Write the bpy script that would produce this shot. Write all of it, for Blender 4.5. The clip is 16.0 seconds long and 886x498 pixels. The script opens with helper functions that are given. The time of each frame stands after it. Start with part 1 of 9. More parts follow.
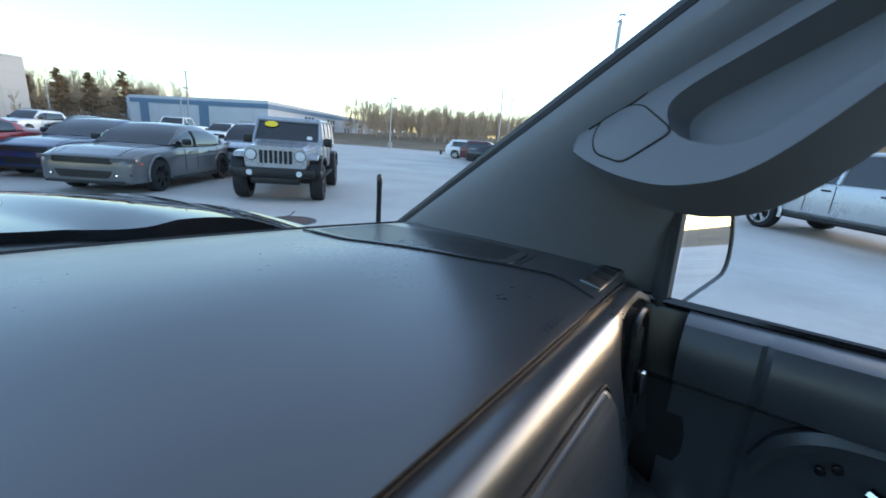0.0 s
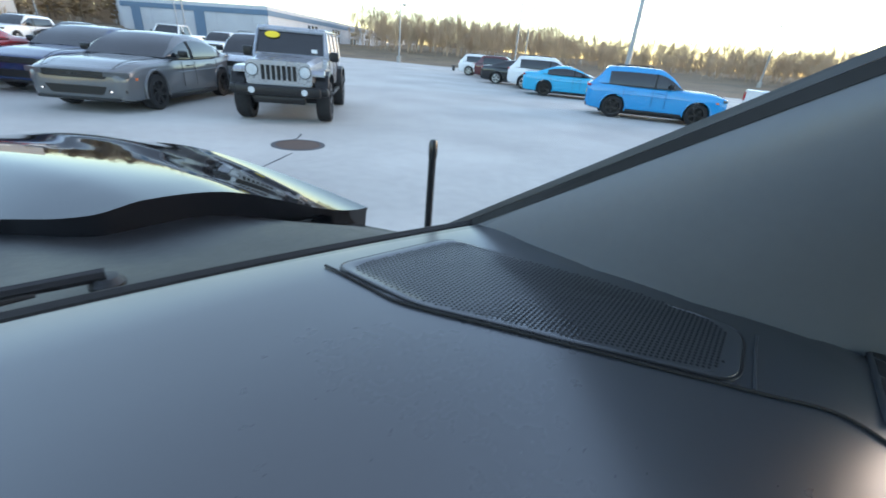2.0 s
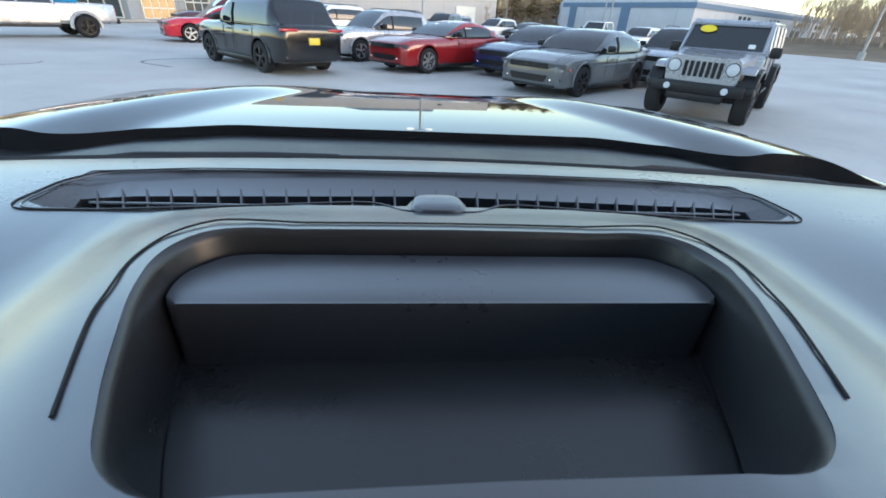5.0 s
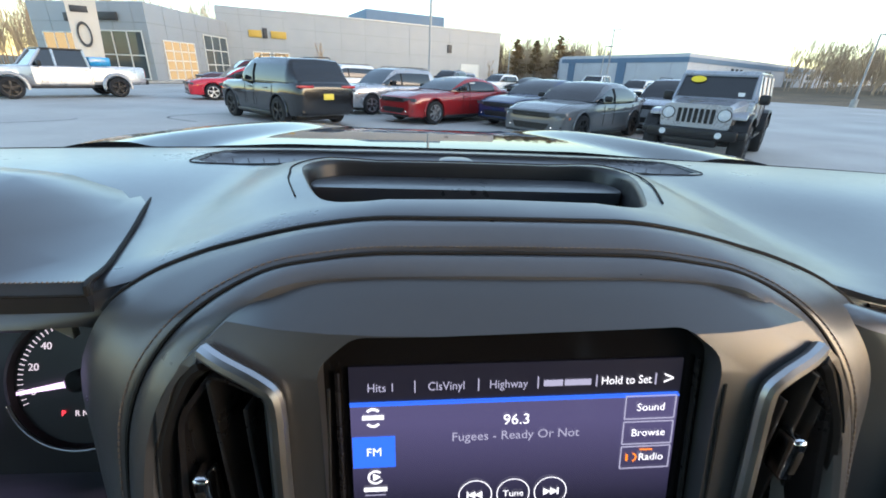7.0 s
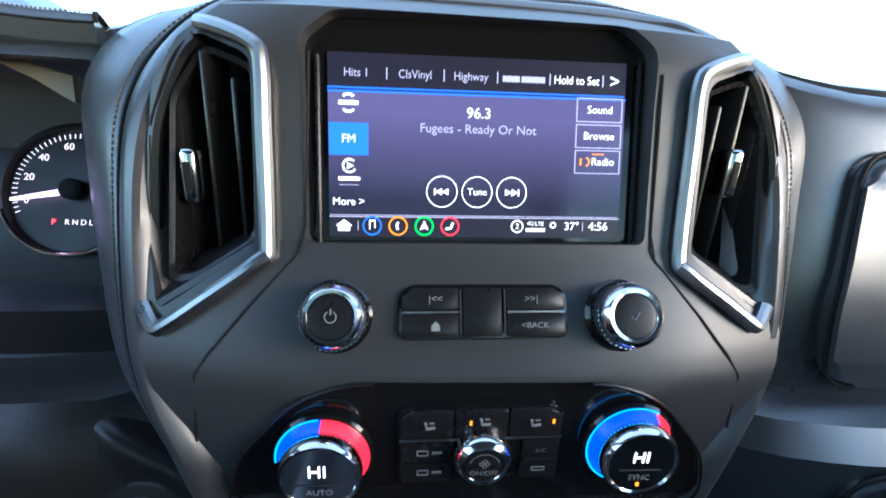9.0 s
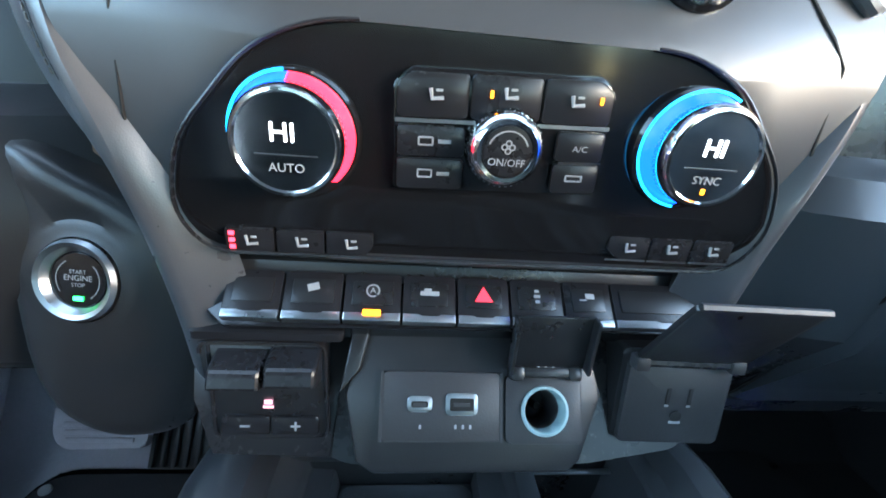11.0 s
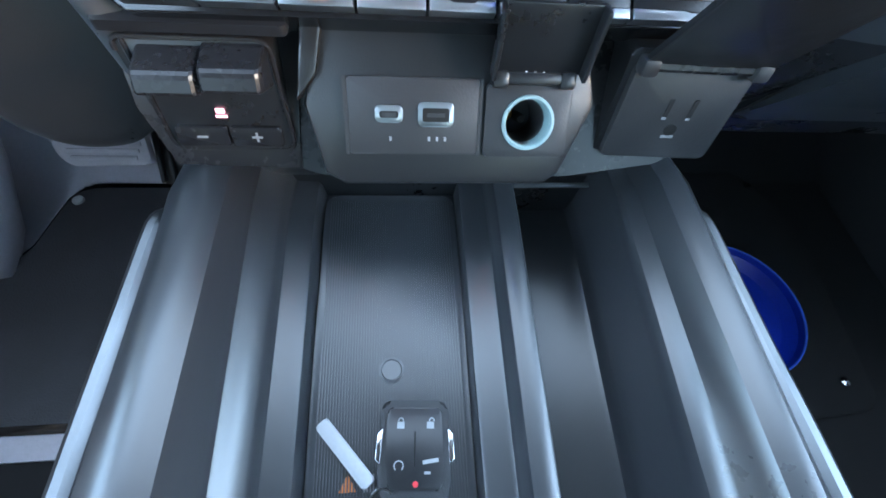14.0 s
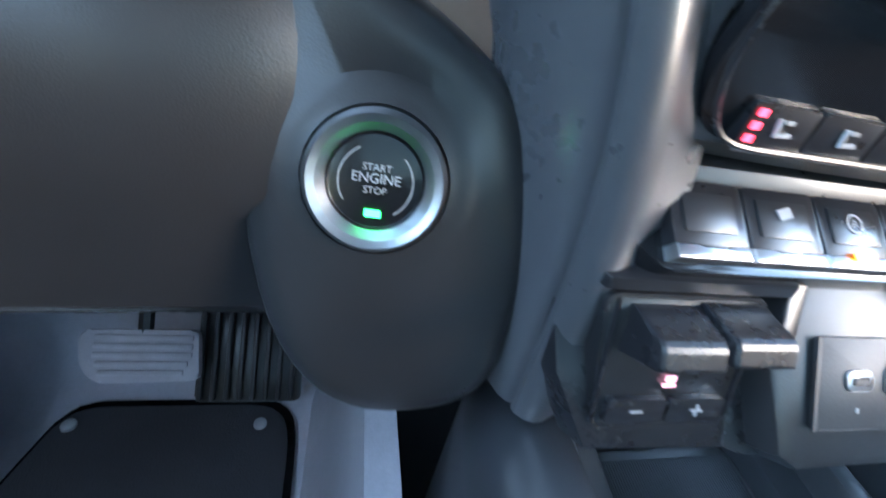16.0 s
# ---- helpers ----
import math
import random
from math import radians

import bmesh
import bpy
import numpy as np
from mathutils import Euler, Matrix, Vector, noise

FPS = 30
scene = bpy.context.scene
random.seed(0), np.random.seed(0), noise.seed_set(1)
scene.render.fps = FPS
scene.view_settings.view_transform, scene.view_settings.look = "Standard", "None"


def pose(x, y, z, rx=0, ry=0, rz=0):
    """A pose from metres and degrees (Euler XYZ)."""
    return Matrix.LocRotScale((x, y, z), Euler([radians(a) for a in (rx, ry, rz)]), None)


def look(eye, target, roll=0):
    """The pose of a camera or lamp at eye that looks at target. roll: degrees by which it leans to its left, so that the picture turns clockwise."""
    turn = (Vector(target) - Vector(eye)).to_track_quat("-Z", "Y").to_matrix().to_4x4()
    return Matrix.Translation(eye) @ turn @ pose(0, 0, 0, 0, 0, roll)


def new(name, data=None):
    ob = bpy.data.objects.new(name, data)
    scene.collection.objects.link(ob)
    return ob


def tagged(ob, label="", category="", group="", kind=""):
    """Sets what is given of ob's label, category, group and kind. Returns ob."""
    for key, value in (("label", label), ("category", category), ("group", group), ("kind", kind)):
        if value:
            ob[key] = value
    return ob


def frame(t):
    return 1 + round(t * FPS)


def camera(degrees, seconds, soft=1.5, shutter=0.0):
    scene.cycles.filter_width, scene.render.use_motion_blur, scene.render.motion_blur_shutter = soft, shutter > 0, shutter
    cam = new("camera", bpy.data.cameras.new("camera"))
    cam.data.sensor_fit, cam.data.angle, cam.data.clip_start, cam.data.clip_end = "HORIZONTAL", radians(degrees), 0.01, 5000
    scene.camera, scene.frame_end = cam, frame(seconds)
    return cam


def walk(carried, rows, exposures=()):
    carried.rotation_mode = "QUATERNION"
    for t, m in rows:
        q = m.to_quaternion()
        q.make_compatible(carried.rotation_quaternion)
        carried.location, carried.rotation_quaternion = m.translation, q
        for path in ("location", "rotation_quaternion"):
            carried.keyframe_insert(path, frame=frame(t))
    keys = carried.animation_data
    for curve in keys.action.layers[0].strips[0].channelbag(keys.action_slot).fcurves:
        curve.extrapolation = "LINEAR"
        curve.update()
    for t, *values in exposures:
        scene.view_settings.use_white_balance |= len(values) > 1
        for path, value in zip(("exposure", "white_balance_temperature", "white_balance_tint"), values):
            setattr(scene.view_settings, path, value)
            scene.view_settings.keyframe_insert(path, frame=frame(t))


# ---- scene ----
PATH = [
    (0, (0.332, -0.045, 1.552), (1.905, 1.084, 1.048), 4.0),
    (0.5, (0.399, 0.078, 1.578), (2.016, 1.06, 0.929), 4.2),
    (1, (0.503, 0.162, 1.573), (2.127, 1.026, 0.786), 4.8),
    (1.5, (0.549, 0.195, 1.572), (2.119, 1.081, 0.707), 4.9),
    (2, (0.486, 0.183, 1.577), (1.95, 1.25, 0.73), 5.0),
    (2.5, (0.343, 0.181, 1.557), (1.598, 1.499, 0.729), 5.7),
    (3, (0.232, 0.155, 1.578), (1.17, 1.702, 0.725), 5.6),
    (3.5, (0.103, 0.184, 1.562), (0.698, 1.858, 0.643), 5.3),
    (4, (0.01, 0.149, 1.574), (0.376, 1.855, 0.596), 5.2),
    (6.3, (-0.055, -0.09, 1.55), (0.074, 1.705, 0.677), 2.6),
    (6.5, (-0.063, -0.115, 1.543), (0.066, 1.692, 0.696), 2.4),
    (7, (-0.057, -0.162, 1.539), (0.089, 1.676, 0.766), 2.4),
    (7.5, (-0.058, -0.228, 1.509), (0.119, 1.645, 0.832), 2.7),
    (8, (-0.054, -0.256, 1.457), (0.116, 1.64, 0.841), 2.7),
    (8.5, (-0.038, -0.262, 1.416), (0.141, 1.649, 0.852), 2.8),
    (9, (-0.041, -0.25, 1.366), (0.131, 1.661, 0.8), 3.0),
    (9.5, (-0.043, -0.241, 1.32), (0.124, 1.663, 0.731), 3.2),
    (9.7, (-0.04, -0.24, 1.293), (0.125, 1.653, 0.668), 3.4),
    (11.8, (-0.035, -0.235, 1.171), (0.192, 1.481, 0.17), 6.5),
    (12, (-0.031, -0.233, 1.149), (0.2, 1.436, 0.071), 6.8),
    (12.5, (-0.031, -0.233, 1.124), (0.19, 1.305, -0.134), 7.0),
    (13, (-0.032, -0.235, 1.127), (0.175, 1.131, -0.319), 7.2),
    (13.5, (-0.022, -0.225, 1.175), (0.188, 0.881, -0.478), 8.6),
    (14, (-0.019, -0.225, 1.195), (0.184, 0.773, -0.526), 9.1),
    (14.5, (-0.022, -0.235, 1.194), (0.18, 0.723, -0.55), 9.7),
    (15, (-0.052, -0.239, 1.194), (0.229, 0.946, -0.393), 12.3),
    (15.5, (-0.142, -0.213, 1.168), (0.146, 1.224, -0.193), 11.9),
    (16, (-0.221, -0.145, 1.154), (0.23, 1.469, 0.063), 12.5),
]
cam = camera(93.2, 16.0, 1.7, 0.2)
walk(cam, [(t, look(eye, aim, roll)) for t, eye, aim, roll in PATH],
     [(0, 3.75, 6050, 12), (1.5, 4.25, 6650, 14), (3, 3.8, 6700, 13), (4, 4.1, 6800, 15), (6.5, 3.95, 6800, 14), (7.5, 3.9, 6300, 10), (8.5, 4.0, 5650, 9), (9, 4.75, 5750, 8), (9.5, 5.2, 5900, 4),
      (12, 6.9, 6550, 5), (12.5, 6.88, 6680, 8), (14.5, 6.75, 6650, 8), (15, 6.9, 6550, 7), (15.5, 6.95, 6350, 6), (16, 6.85, 6050, 8)])

# ---------------------------------------------------------------- world and light
world = bpy.data.worlds.new("world")
scene.world = world
world.use_nodes = True
wt = world.node_tree
sky = wt.nodes.new("ShaderNodeTexSky")
sky.sky_type = "NISHITA"
sky.sun_disc = False
sky.sun_elevation = radians(3.1)
sky.sun_rotation = radians(116.6)
sky.air_density, sky.dust_density, sky.ozone_density = 0.9, 0.25, 2.2
wt.nodes["Background"].inputs["Strength"].default_value = 0.15
haze = wt.nodes.new("ShaderNodeMixRGB")  # thin high cloud over the whole sky
haze.inputs[0].default_value = 0.42
haze.inputs[2].default_value = (0.54, 0.55, 0.57, 1)
wt.links.new(sky.outputs[0], haze.inputs[1])
wt.links.new(haze.outputs[0], wt.nodes["Background"].inputs[0])

sun_data = bpy.data.lights.new("sun", "SUN")
sun_data.energy, sun_data.angle, sun_data.color = 0.3, radians(40.0), (1.0, 0.72, 0.5)
sun = new("sun", sun_data)
sun.matrix_world = look((100, -50.0, 6.0), (0, 0, 0))


# ---------------------------------------------------------------- mesh helpers
def thing(name, label, category, at=(0, 0, 0), group="", kind=""):
    """An Empty at a thing's base, under which its parts go (given in world coordinates)."""
    ob = new(name)
    ob.location = at
    ob.empty_display_size = 0.1
    return tagged(ob, label, category, group, kind)


def base_of(ob):
    m = Matrix.Translation(ob.location)
    while ob.parent:
        ob = ob.parent
        m = Matrix.Translation(ob.location)
    return m


def mesh_of(name, bm, mat, smooth=True):
    bmesh.ops.recalc_face_normals(bm, faces=bm.faces[:])
    me = bpy.data.meshes.new(name)
    bm.to_mesh(me)
    bm.free()
    for m in mat if isinstance(mat, (list, tuple)) else [mat]:
        me.materials.append(m)
    if smooth:
        me.shade_smooth()
        me.set_sharp_from_angle(angle=radians(32))
    return me


def part(name, bm, mat, parent, label="", smooth=True):
    ob = new(name, mesh_of(name, bm, mat, smooth))
    ob.parent = parent
    if parent.parent is None and parent.data is None:
        ob.matrix_parent_inverse = Matrix.Translation(parent.location).inverted()
    return tagged(ob, label)


def solo(name, bm, mat, label, category, group="", kind="", smooth=True):
    return tagged(new(name, mesh_of(name, bm, mat, smooth)), label, category, group, kind)


def bm_new():
    return bmesh.new()


def box(bm, c, s, bev=0.0, m=None, seg=2):
    r = bmesh.ops.create_cube(bm, size=1.0)
    vs = r["verts"]
    for v in vs:
        v.co = Vector((v.co.x * s[0], v.co.y * s[1], v.co.z * s[2])) + Vector(c)
    if bev > 0:
        es = list({e for v in vs for e in v.link_edges})
        out = bmesh.ops.bevel(bm, geom=es, offset=min(bev, min(s) * 0.45), segments=seg, affect="EDGES", profile=0.5)
        vs = list({v for f in out["faces"] for v in f.verts} | {v for v in vs if v.is_valid})
        vs = list({v for v in vs} | {v2 for v in vs for f in v.link_faces for v2 in f.verts})
    if m is not None:
        bmesh.ops.transform(bm, matrix=m, verts=vs)
    return vs


def prism(bm, pts, h0, h1, m=None, bev=0.0, seg=2, top=1.0):
    """An outline in x, y pushed from height h0 to h1; bev rounds the rim at h1."""
    cx = sum(p[0] for p in pts) / len(pts)
    cy = sum(p[1] for p in pts) / len(pts)
    lo = [bm.verts.new((p[0], p[1], h0)) for p in pts]
    hi = [bm.verts.new((cx + (p[0] - cx) * top, cy + (p[1] - cy) * top, h1)) for p in pts]
    n = len(pts)
    fs = [bm.faces.new(lo[::-1]), bm.faces.new(hi)]
    for i in range(n):
        fs.append(bm.faces.new((lo[i], lo[(i + 1) % n], hi[(i + 1) % n], hi[i])))
    vs = lo + hi
    if bev > 0:
        es = [e for e in fs[1].edges]
        out = bmesh.ops.bevel(bm, geom=es, offset=bev, segments=seg, affect="EDGES", profile=0.5)
        vs = [v for v in lo + hi if v.is_valid]
        vs = list(set(vs) | {v for f in out["faces"] for v in f.verts})
        vs = list(set(vs) | {w for v in vs for f in v.link_faces for w in f.verts})
    if m is not None:
        bmesh.ops.transform(bm, matrix=m, verts=vs)
    return vs


def lathe(bm, prof, n=32, m=None, cap=True):
    """A profile of (radius, height) turned about z."""
    rings = []
    for r, h in prof:
        rings.append([bm.verts.new((r * math.cos(2 * math.pi * i / n), r * math.sin(2 * math.pi * i / n), h)) for i in range(n)])
    for a, b in zip(rings, rings[1:]):
        for i in range(n):
            bm.faces.new((a[i], a[(i + 1) % n], b[(i + 1) % n], b[i]))
    if cap:
        bm.faces.new(rings[0][::-1])
        bm.faces.new(rings[-1])
    vs = [v for r in rings for v in r]
    if m is not None:
        bmesh.ops.transform(bm, matrix=m, verts=vs)
    return vs


def loft(bm, rings, closed=True, caps=True):
    """Skin rings of equal length; closed: each ring is a loop."""
    vr = [[bm.verts.new(p) for p in r] for r in rings]
    n = len(vr[0])
    for a, b in zip(vr, vr[1:]):
        for i in range(n if closed else n - 1):
            j = (i + 1) % n
            bm.faces.new((a[i], a[j], b[j], b[i]))
    if closed and caps:
        bm.faces.new(vr[0][::-1])
        bm.faces.new(vr[-1])
    return vr


def tube(bm, pts, r, n=8, flat=1.0):
    pts = [Vector(p) for p in pts]
    rings = []
    for i, p in enumerate(pts):
        d = (pts[min(i + 1, len(pts) - 1)] - pts[max(i - 1, 0)]).normalized()
        if i == 0:
            a = d.orthogonal() if abs(d.z) > 0.95 else d.cross(Vector((0, 0, 1)))
        else:
            a = a - d * a.dot(d)
        a.normalize()
        b = d.cross(a).normalized()
        rr = r[i] if isinstance(r, (list, tuple)) else r
        rings.append([p + a * math.cos(2 * math.pi * k / n) * rr + b * math.sin(2 * math.pi * k / n) * rr * flat for k in range(n)])
    loft(bm, rings)


def shell(bm, faces, t):
    bmesh.ops.recalc_face_normals(bm, faces=bm.faces[:])
    bmesh.ops.solidify(bm, geom=bm.faces[:], thickness=t)


def smooth_path(pts, k=6):
    """Catmull-Rom through points."""
    ps = [Vector(p) for p in pts]
    out = []
    for i in range(len(ps) - 1):
        a, b, c, d = ps[max(i - 1, 0)], ps[i], ps[i + 1], ps[min(i + 2, len(ps) - 1)]
        for j in range(k):
            t = j / k
            out.append(0.5 * ((2 * b) + (c - a) * t + (2 * a - 5 * b + 4 * c - d) * t * t + (3 * b - a - 3 * c + d) * t ** 3))
    out.append(ps[-1])
    return out


def round_poly(pts, r, k=4):
    """Round the corners of a 2D outline."""
    out = []
    n = len(pts)
    for i in range(n):
        p, a, b = Vector(pts[i]), Vector(pts[i - 1]), Vector(pts[(i + 1) % n])
        ra = min(r, (a - p).length * 0.45)
        rb = min(r, (b - p).length * 0.45)
        s, e = p + (a - p).normalized() * ra, p + (b - p).normalized() * rb
        for j in range(k + 1):
            t = j / k
            q = s * (1 - t) ** 2 + p * 2 * t * (1 - t) + e * t * t
            out.append((q.x, q.y))
    return out


def carve(ob, cutter):
    """Cut the closed mesh cutter (a bmesh) out of ob, once, at build time."""
    bmesh.ops.recalc_face_normals(cutter, faces=cutter.faces[:])
    me = bpy.data.meshes.new("cutter")
    cutter.to_mesh(me)
    cutter.free()
    tool = new("cutter", me)
    mod = ob.modifiers.new("cut", "BOOLEAN")
    mod.operation, mod.object, mod.solver = "DIFFERENCE", tool, "EXACT"
    dg = bpy.context.evaluated_depsgraph_get()
    res = bpy.data.meshes.new_from_object(ob.evaluated_get(dg))
    ob.modifiers.clear()
    old = ob.data
    ob.data = res
    res.shade_smooth()
    res.set_sharp_from_angle(angle=radians(32))
    bpy.data.meshes.remove(old)
    bpy.data.objects.remove(tool)
    bpy.data.meshes.remove(me)


def slope(x, y, z, tilt, yaw=0.0):
    """A frame on a panel: x to the right, y up along it, z out of it towards the seats."""
    a = radians(tilt)
    m = Matrix(((1, 0, 0, 0), (0, math.sin(a), -math.cos(a), 0), (0, math.cos(a), math.sin(a), 0), (0, 0, 0, 1)))
    return Matrix.Translation((x, y, z)) @ Matrix.Rotation(radians(yaw), 4, "Z") @ m


def lettering(name, text, size, m, mat, parent, align="CENTER", label="", flat=0.0002, width=1.0):
    cu = bpy.data.curves.new(name, "FONT")
    cu.body, cu.size, cu.align_x, cu.align_y, cu.extrude = text, size, align, "CENTER", flat
    cu.resolution_u = 3
    tmp = new("tmp", cu)
    me = bpy.data.meshes.new_from_object(tmp.evaluated_get(bpy.context.evaluated_depsgraph_get()))
    bpy.data.objects.remove(tmp)
    bpy.data.curves.remove(cu)
    me.transform(m @ Matrix.Diagonal((width, 1, 1, 1)))
    me.materials.clear()
    me.materials.append(mat)
    ob = new(name, me)
    ob.parent = parent
    if parent.parent is None and parent.data is None:
        ob.matrix_parent_inverse = Matrix.Translation(parent.location).inverted()
    return tagged(ob, label)


# ---------------------------------------------------------------- materials
def material(name, colour, rough=0.5, metal=0.0, vary=0.15, scale=8.0, bump=0.0, bscale=300.0, kind="noise", coat=0.0, coat_rough=0.05, spec=0.5, stretch=(1, 1, 1), rvary=0.08):
    """Base colour varied at two scales, roughness varied, and a fine relief; real-world size (object coordinates in metres)."""
    mt = bpy.data.materials.new(name)
    mt.use_nodes = True
    nt = mt.node_tree
    bs = nt.nodes["Principled BSDF"]
    bs.inputs["Metallic"].default_value = metal
    bs.inputs["Coat Weight"].default_value = coat
    bs.inputs["Coat Roughness"].default_value = coat_rough
    bs.inputs["Specular IOR Level"].default_value = spec
    tc = nt.nodes.new("ShaderNodeTexCoord")
    mp = nt.nodes.new("ShaderNodeMapping")
    mp.inputs["Scale"].default_value = stretch
    nt.links.new(tc.outputs["Object"], mp.inputs["Vector"])
    n1 = nt.nodes.new("ShaderNodeTexNoise")
    n1.inputs["Scale"].default_value, n1.inputs["Detail"].default_value = scale, 4
    n2 = nt.nodes.new("ShaderNodeTexNoise")
    n2.inputs["Scale"].default_value, n2.inputs["Detail"].default_value = scale * 17, 3
    add = nt.nodes.new("ShaderNodeMath")
    add.operation = "MULTIPLY_ADD"
    add.inputs[1].default_value = 0.35
    for n in (n1, n2):
        nt.links.new(mp.outputs[0], n.inputs["Vector"])
    nt.links.new(n2.outputs["Fac"], add.inputs[0])
    nt.links.new(n1.outputs["Fac"], add.inputs[2])
    ramp = nt.nodes.new("ShaderNodeValToRGB")
    ramp.color_ramp.elements[0].position, ramp.color_ramp.elements[1].position = 0.42, 0.92
    ramp.color_ramp.elements[0].color = (*[c * (1 - vary) for c in colour], 1)
    ramp.color_ramp.elements[1].color = (*[min(1, c * (1 + vary)) for c in colour], 1)
    nt.links.new(add.outputs[0], ramp.inputs[0])
    nt.links.new(ramp.outputs[0], bs.inputs["Base Color"])
    mr = nt.nodes.new("ShaderNodeMapRange")
    mr.inputs["From Min"].default_value, mr.inputs["From Max"].default_value = 0.42, 0.92
    mr.inputs["To Min"].default_value, mr.inputs["To Max"].default_value = max(0.02, rough - rvary), min(1, rough + rvary)
    nt.links.new(add.outputs[0], mr.inputs[0])
    nt.links.new(mr.outputs[0], bs.inputs["Roughness"])
    if bump > 0:
        if kind == "cells":
            tx = nt.nodes.new("ShaderNodeTexVoronoi")
            tx.inputs["Scale"].default_value = bscale
            out = tx.outputs["Distance"]
        else:
            tx = nt.nodes.new("ShaderNodeTexNoise")
            tx.inputs["Scale"].default_value, tx.inputs["Detail"].default_value = bscale, 2
            out = tx.outputs["Fac"]
        nt.links.new(mp.outputs[0], tx.inputs["Vector"])
        bp = nt.nodes.new("ShaderNodeBump")
        bp.inputs["Strength"].default_value, bp.inputs["Distance"].default_value = bump, 0.5 / bscale
        nt.links.new(out, bp.inputs["Height"])
        nt.links.new(bp.outputs[0], bs.inputs["Normal"])
    return mt


DUSK = 0.125  # lamps and screens beside the dim evening light


def glow(name, colour, strength, base=(0.01, 0.01, 0.012)):
    mt = bpy.data.materials.new(name)
    mt.use_nodes = True
    bs = mt.node_tree.nodes["Principled BSDF"]
    bs.inputs["Base Color"].default_value = (*base, 1)
    bs.inputs["Roughness"].default_value = 0.3
    bs.inputs["Emission Color"].default_value = (*colour, 1)
    bs.inputs["Emission Strength"].default_value = strength * DUSK
    return mt


def pane(name, tint=(0.93, 0.96, 0.96), gloss=0.05, rough=0.0):
    """Thin clear glass: mostly transparent, with a small mirror part."""
    mt = bpy.data.materials.new(name)
    mt.use_nodes = True
    nt = mt.node_tree
    nt.nodes.remove(nt.nodes["Principled BSDF"])
    tr, gl, mx = (nt.nodes.new(k) for k in ("ShaderNodeBsdfTransparent", "ShaderNodeBsdfGlossy", "ShaderNodeMixShader"))
    tr.inputs["Color"].default_value = (*tint, 1)
    gl.inputs["Roughness"].default_value = rough
    mx.inputs[0].default_value = gloss
    nt.links.new(tr.outputs[0], mx.inputs[1])
    nt.links.new(gl.outputs[0], mx.inputs[2])
    nt.links.new(mx.outputs[0], nt.nodes["Material Output"].inputs["Surface"])
    return mt


SOFT = material("soft_touch_black", (0.03, 0.034, 0.04), 0.3, vary=0.07, scale=6, bump=0.025, bscale=800, kind="cells", spec=1.0, rvary=0.04, coat=0.35, coat_rough=0.3)
LEATHER = material("grained_leather", (0.058, 0.06, 0.066), 0.32, vary=0.12, scale=9, bump=0.09, bscale=1200, kind="cells", spec=1.0)
HARD = material("hard_black_plastic", (0.014, 0.0145, 0.016), 0.32, vary=0.12, scale=12, bump=0.08, bscale=1400, spec=0.6)
HARDROUGH = material("textured_black_plastic", (0.018, 0.0185, 0.02), 0.34, vary=0.08, scale=10, bump=0.1, bscale=1300, kind="cells", spec=0.5)
SATIN = material("satin_black_trim", (0.014, 0.014, 0.016), 0.28, vary=0.08, scale=14, bump=0.03, bscale=1400, rvary=0.03, spec=0.4)
BEZEL = material("dark_bezel", (0.044, 0.046, 0.05), 0.37, vary=0.08, scale=9, bump=0.04, bscale=1200, spec=0.7, rvary=0.04)
GLOSS = material("gloss_black", (0.008, 0.008, 0.009), 0.12, vary=0.1, scale=10, rvary=0.04)
# near black for gaps, rubber and parts; also paints the shade in ducts
VOID = material("near_black", (0.006, 0.006, 0.006), 0.8, vary=0.1)
CHROME = material("chrome", (0.72, 0.73, 0.75), 0.12, metal=1.0, vary=0.05, scale=30, rvary=0.05)
SILVER = material("satin_silver", (0.42, 0.44, 0.46), 0.33, metal=1.0, vary=0.08, scale=25, rvary=0.06)
GREYPLATE = material("grey_plastic", (0.032, 0.032, 0.034), 0.42, vary=0.1, scale=15, bump=0.15, bscale=900)
RUBBER = material("ribbed_rubber", (0.042, 0.045, 0.05), 0.33, vary=0.12, scale=20, bump=0.03, bscale=900, spec=1.0, rvary=0.03, coat=0.4, coat_rough=0.3)
MATRUB = material("woven_floor_mat", (0.05, 0.05, 0.056), 0.7, vary=0.2, scale=14, bump=0.5, bscale=500, kind="cells")
CARPET = material("black_carpet", (0.012, 0.012, 0.013), 0.95, vary=0.25, scale=30, bump=0.7, bscale=900)
LINER = material("grey_floor_liner", (0.58, 0.57, 0.63), 0.5, vary=0.12, scale=10, bump=0.15, bscale=300)
PAINT = material("truck_black_paint", (0.008, 0.008, 0.009), 0.035, vary=0.1, scale=3, rvary=0.012)
COWL = material("cowl_plastic", (0.012, 0.013, 0.015), 0.45, vary=0.2, scale=6, bump=0.2, bscale=500, spec=0.35)
HEAD = material("headliner_fabric", (0.2, 0.2, 0.2), 0.9, vary=0.1, scale=20, bump=0.3, bscale=600)
THREAD = material("copper_thread", (0.17, 0.14, 0.12), 0.7, vary=0.2, scale=60)
TRAY = material("tray_plastic", (0.028, 0.03, 0.034), 0.3, vary=0.08, scale=10, bump=0.03, bscale=1500, kind="cells", spec=1.0, rvary=0.03, coat=0.25, coat_rough=0.28)
PILLAR = material("grey_pillar_plastic", (0.115, 0.124, 0.137), 0.42, vary=0.08, scale=8, bump=0.12, bscale=1400)
DOORTRIM = material("black_door_trim", (0.045, 0.05, 0.057), 0.36, vary=0.12, scale=10, bump=0.15, bscale=1300, kind="cells")
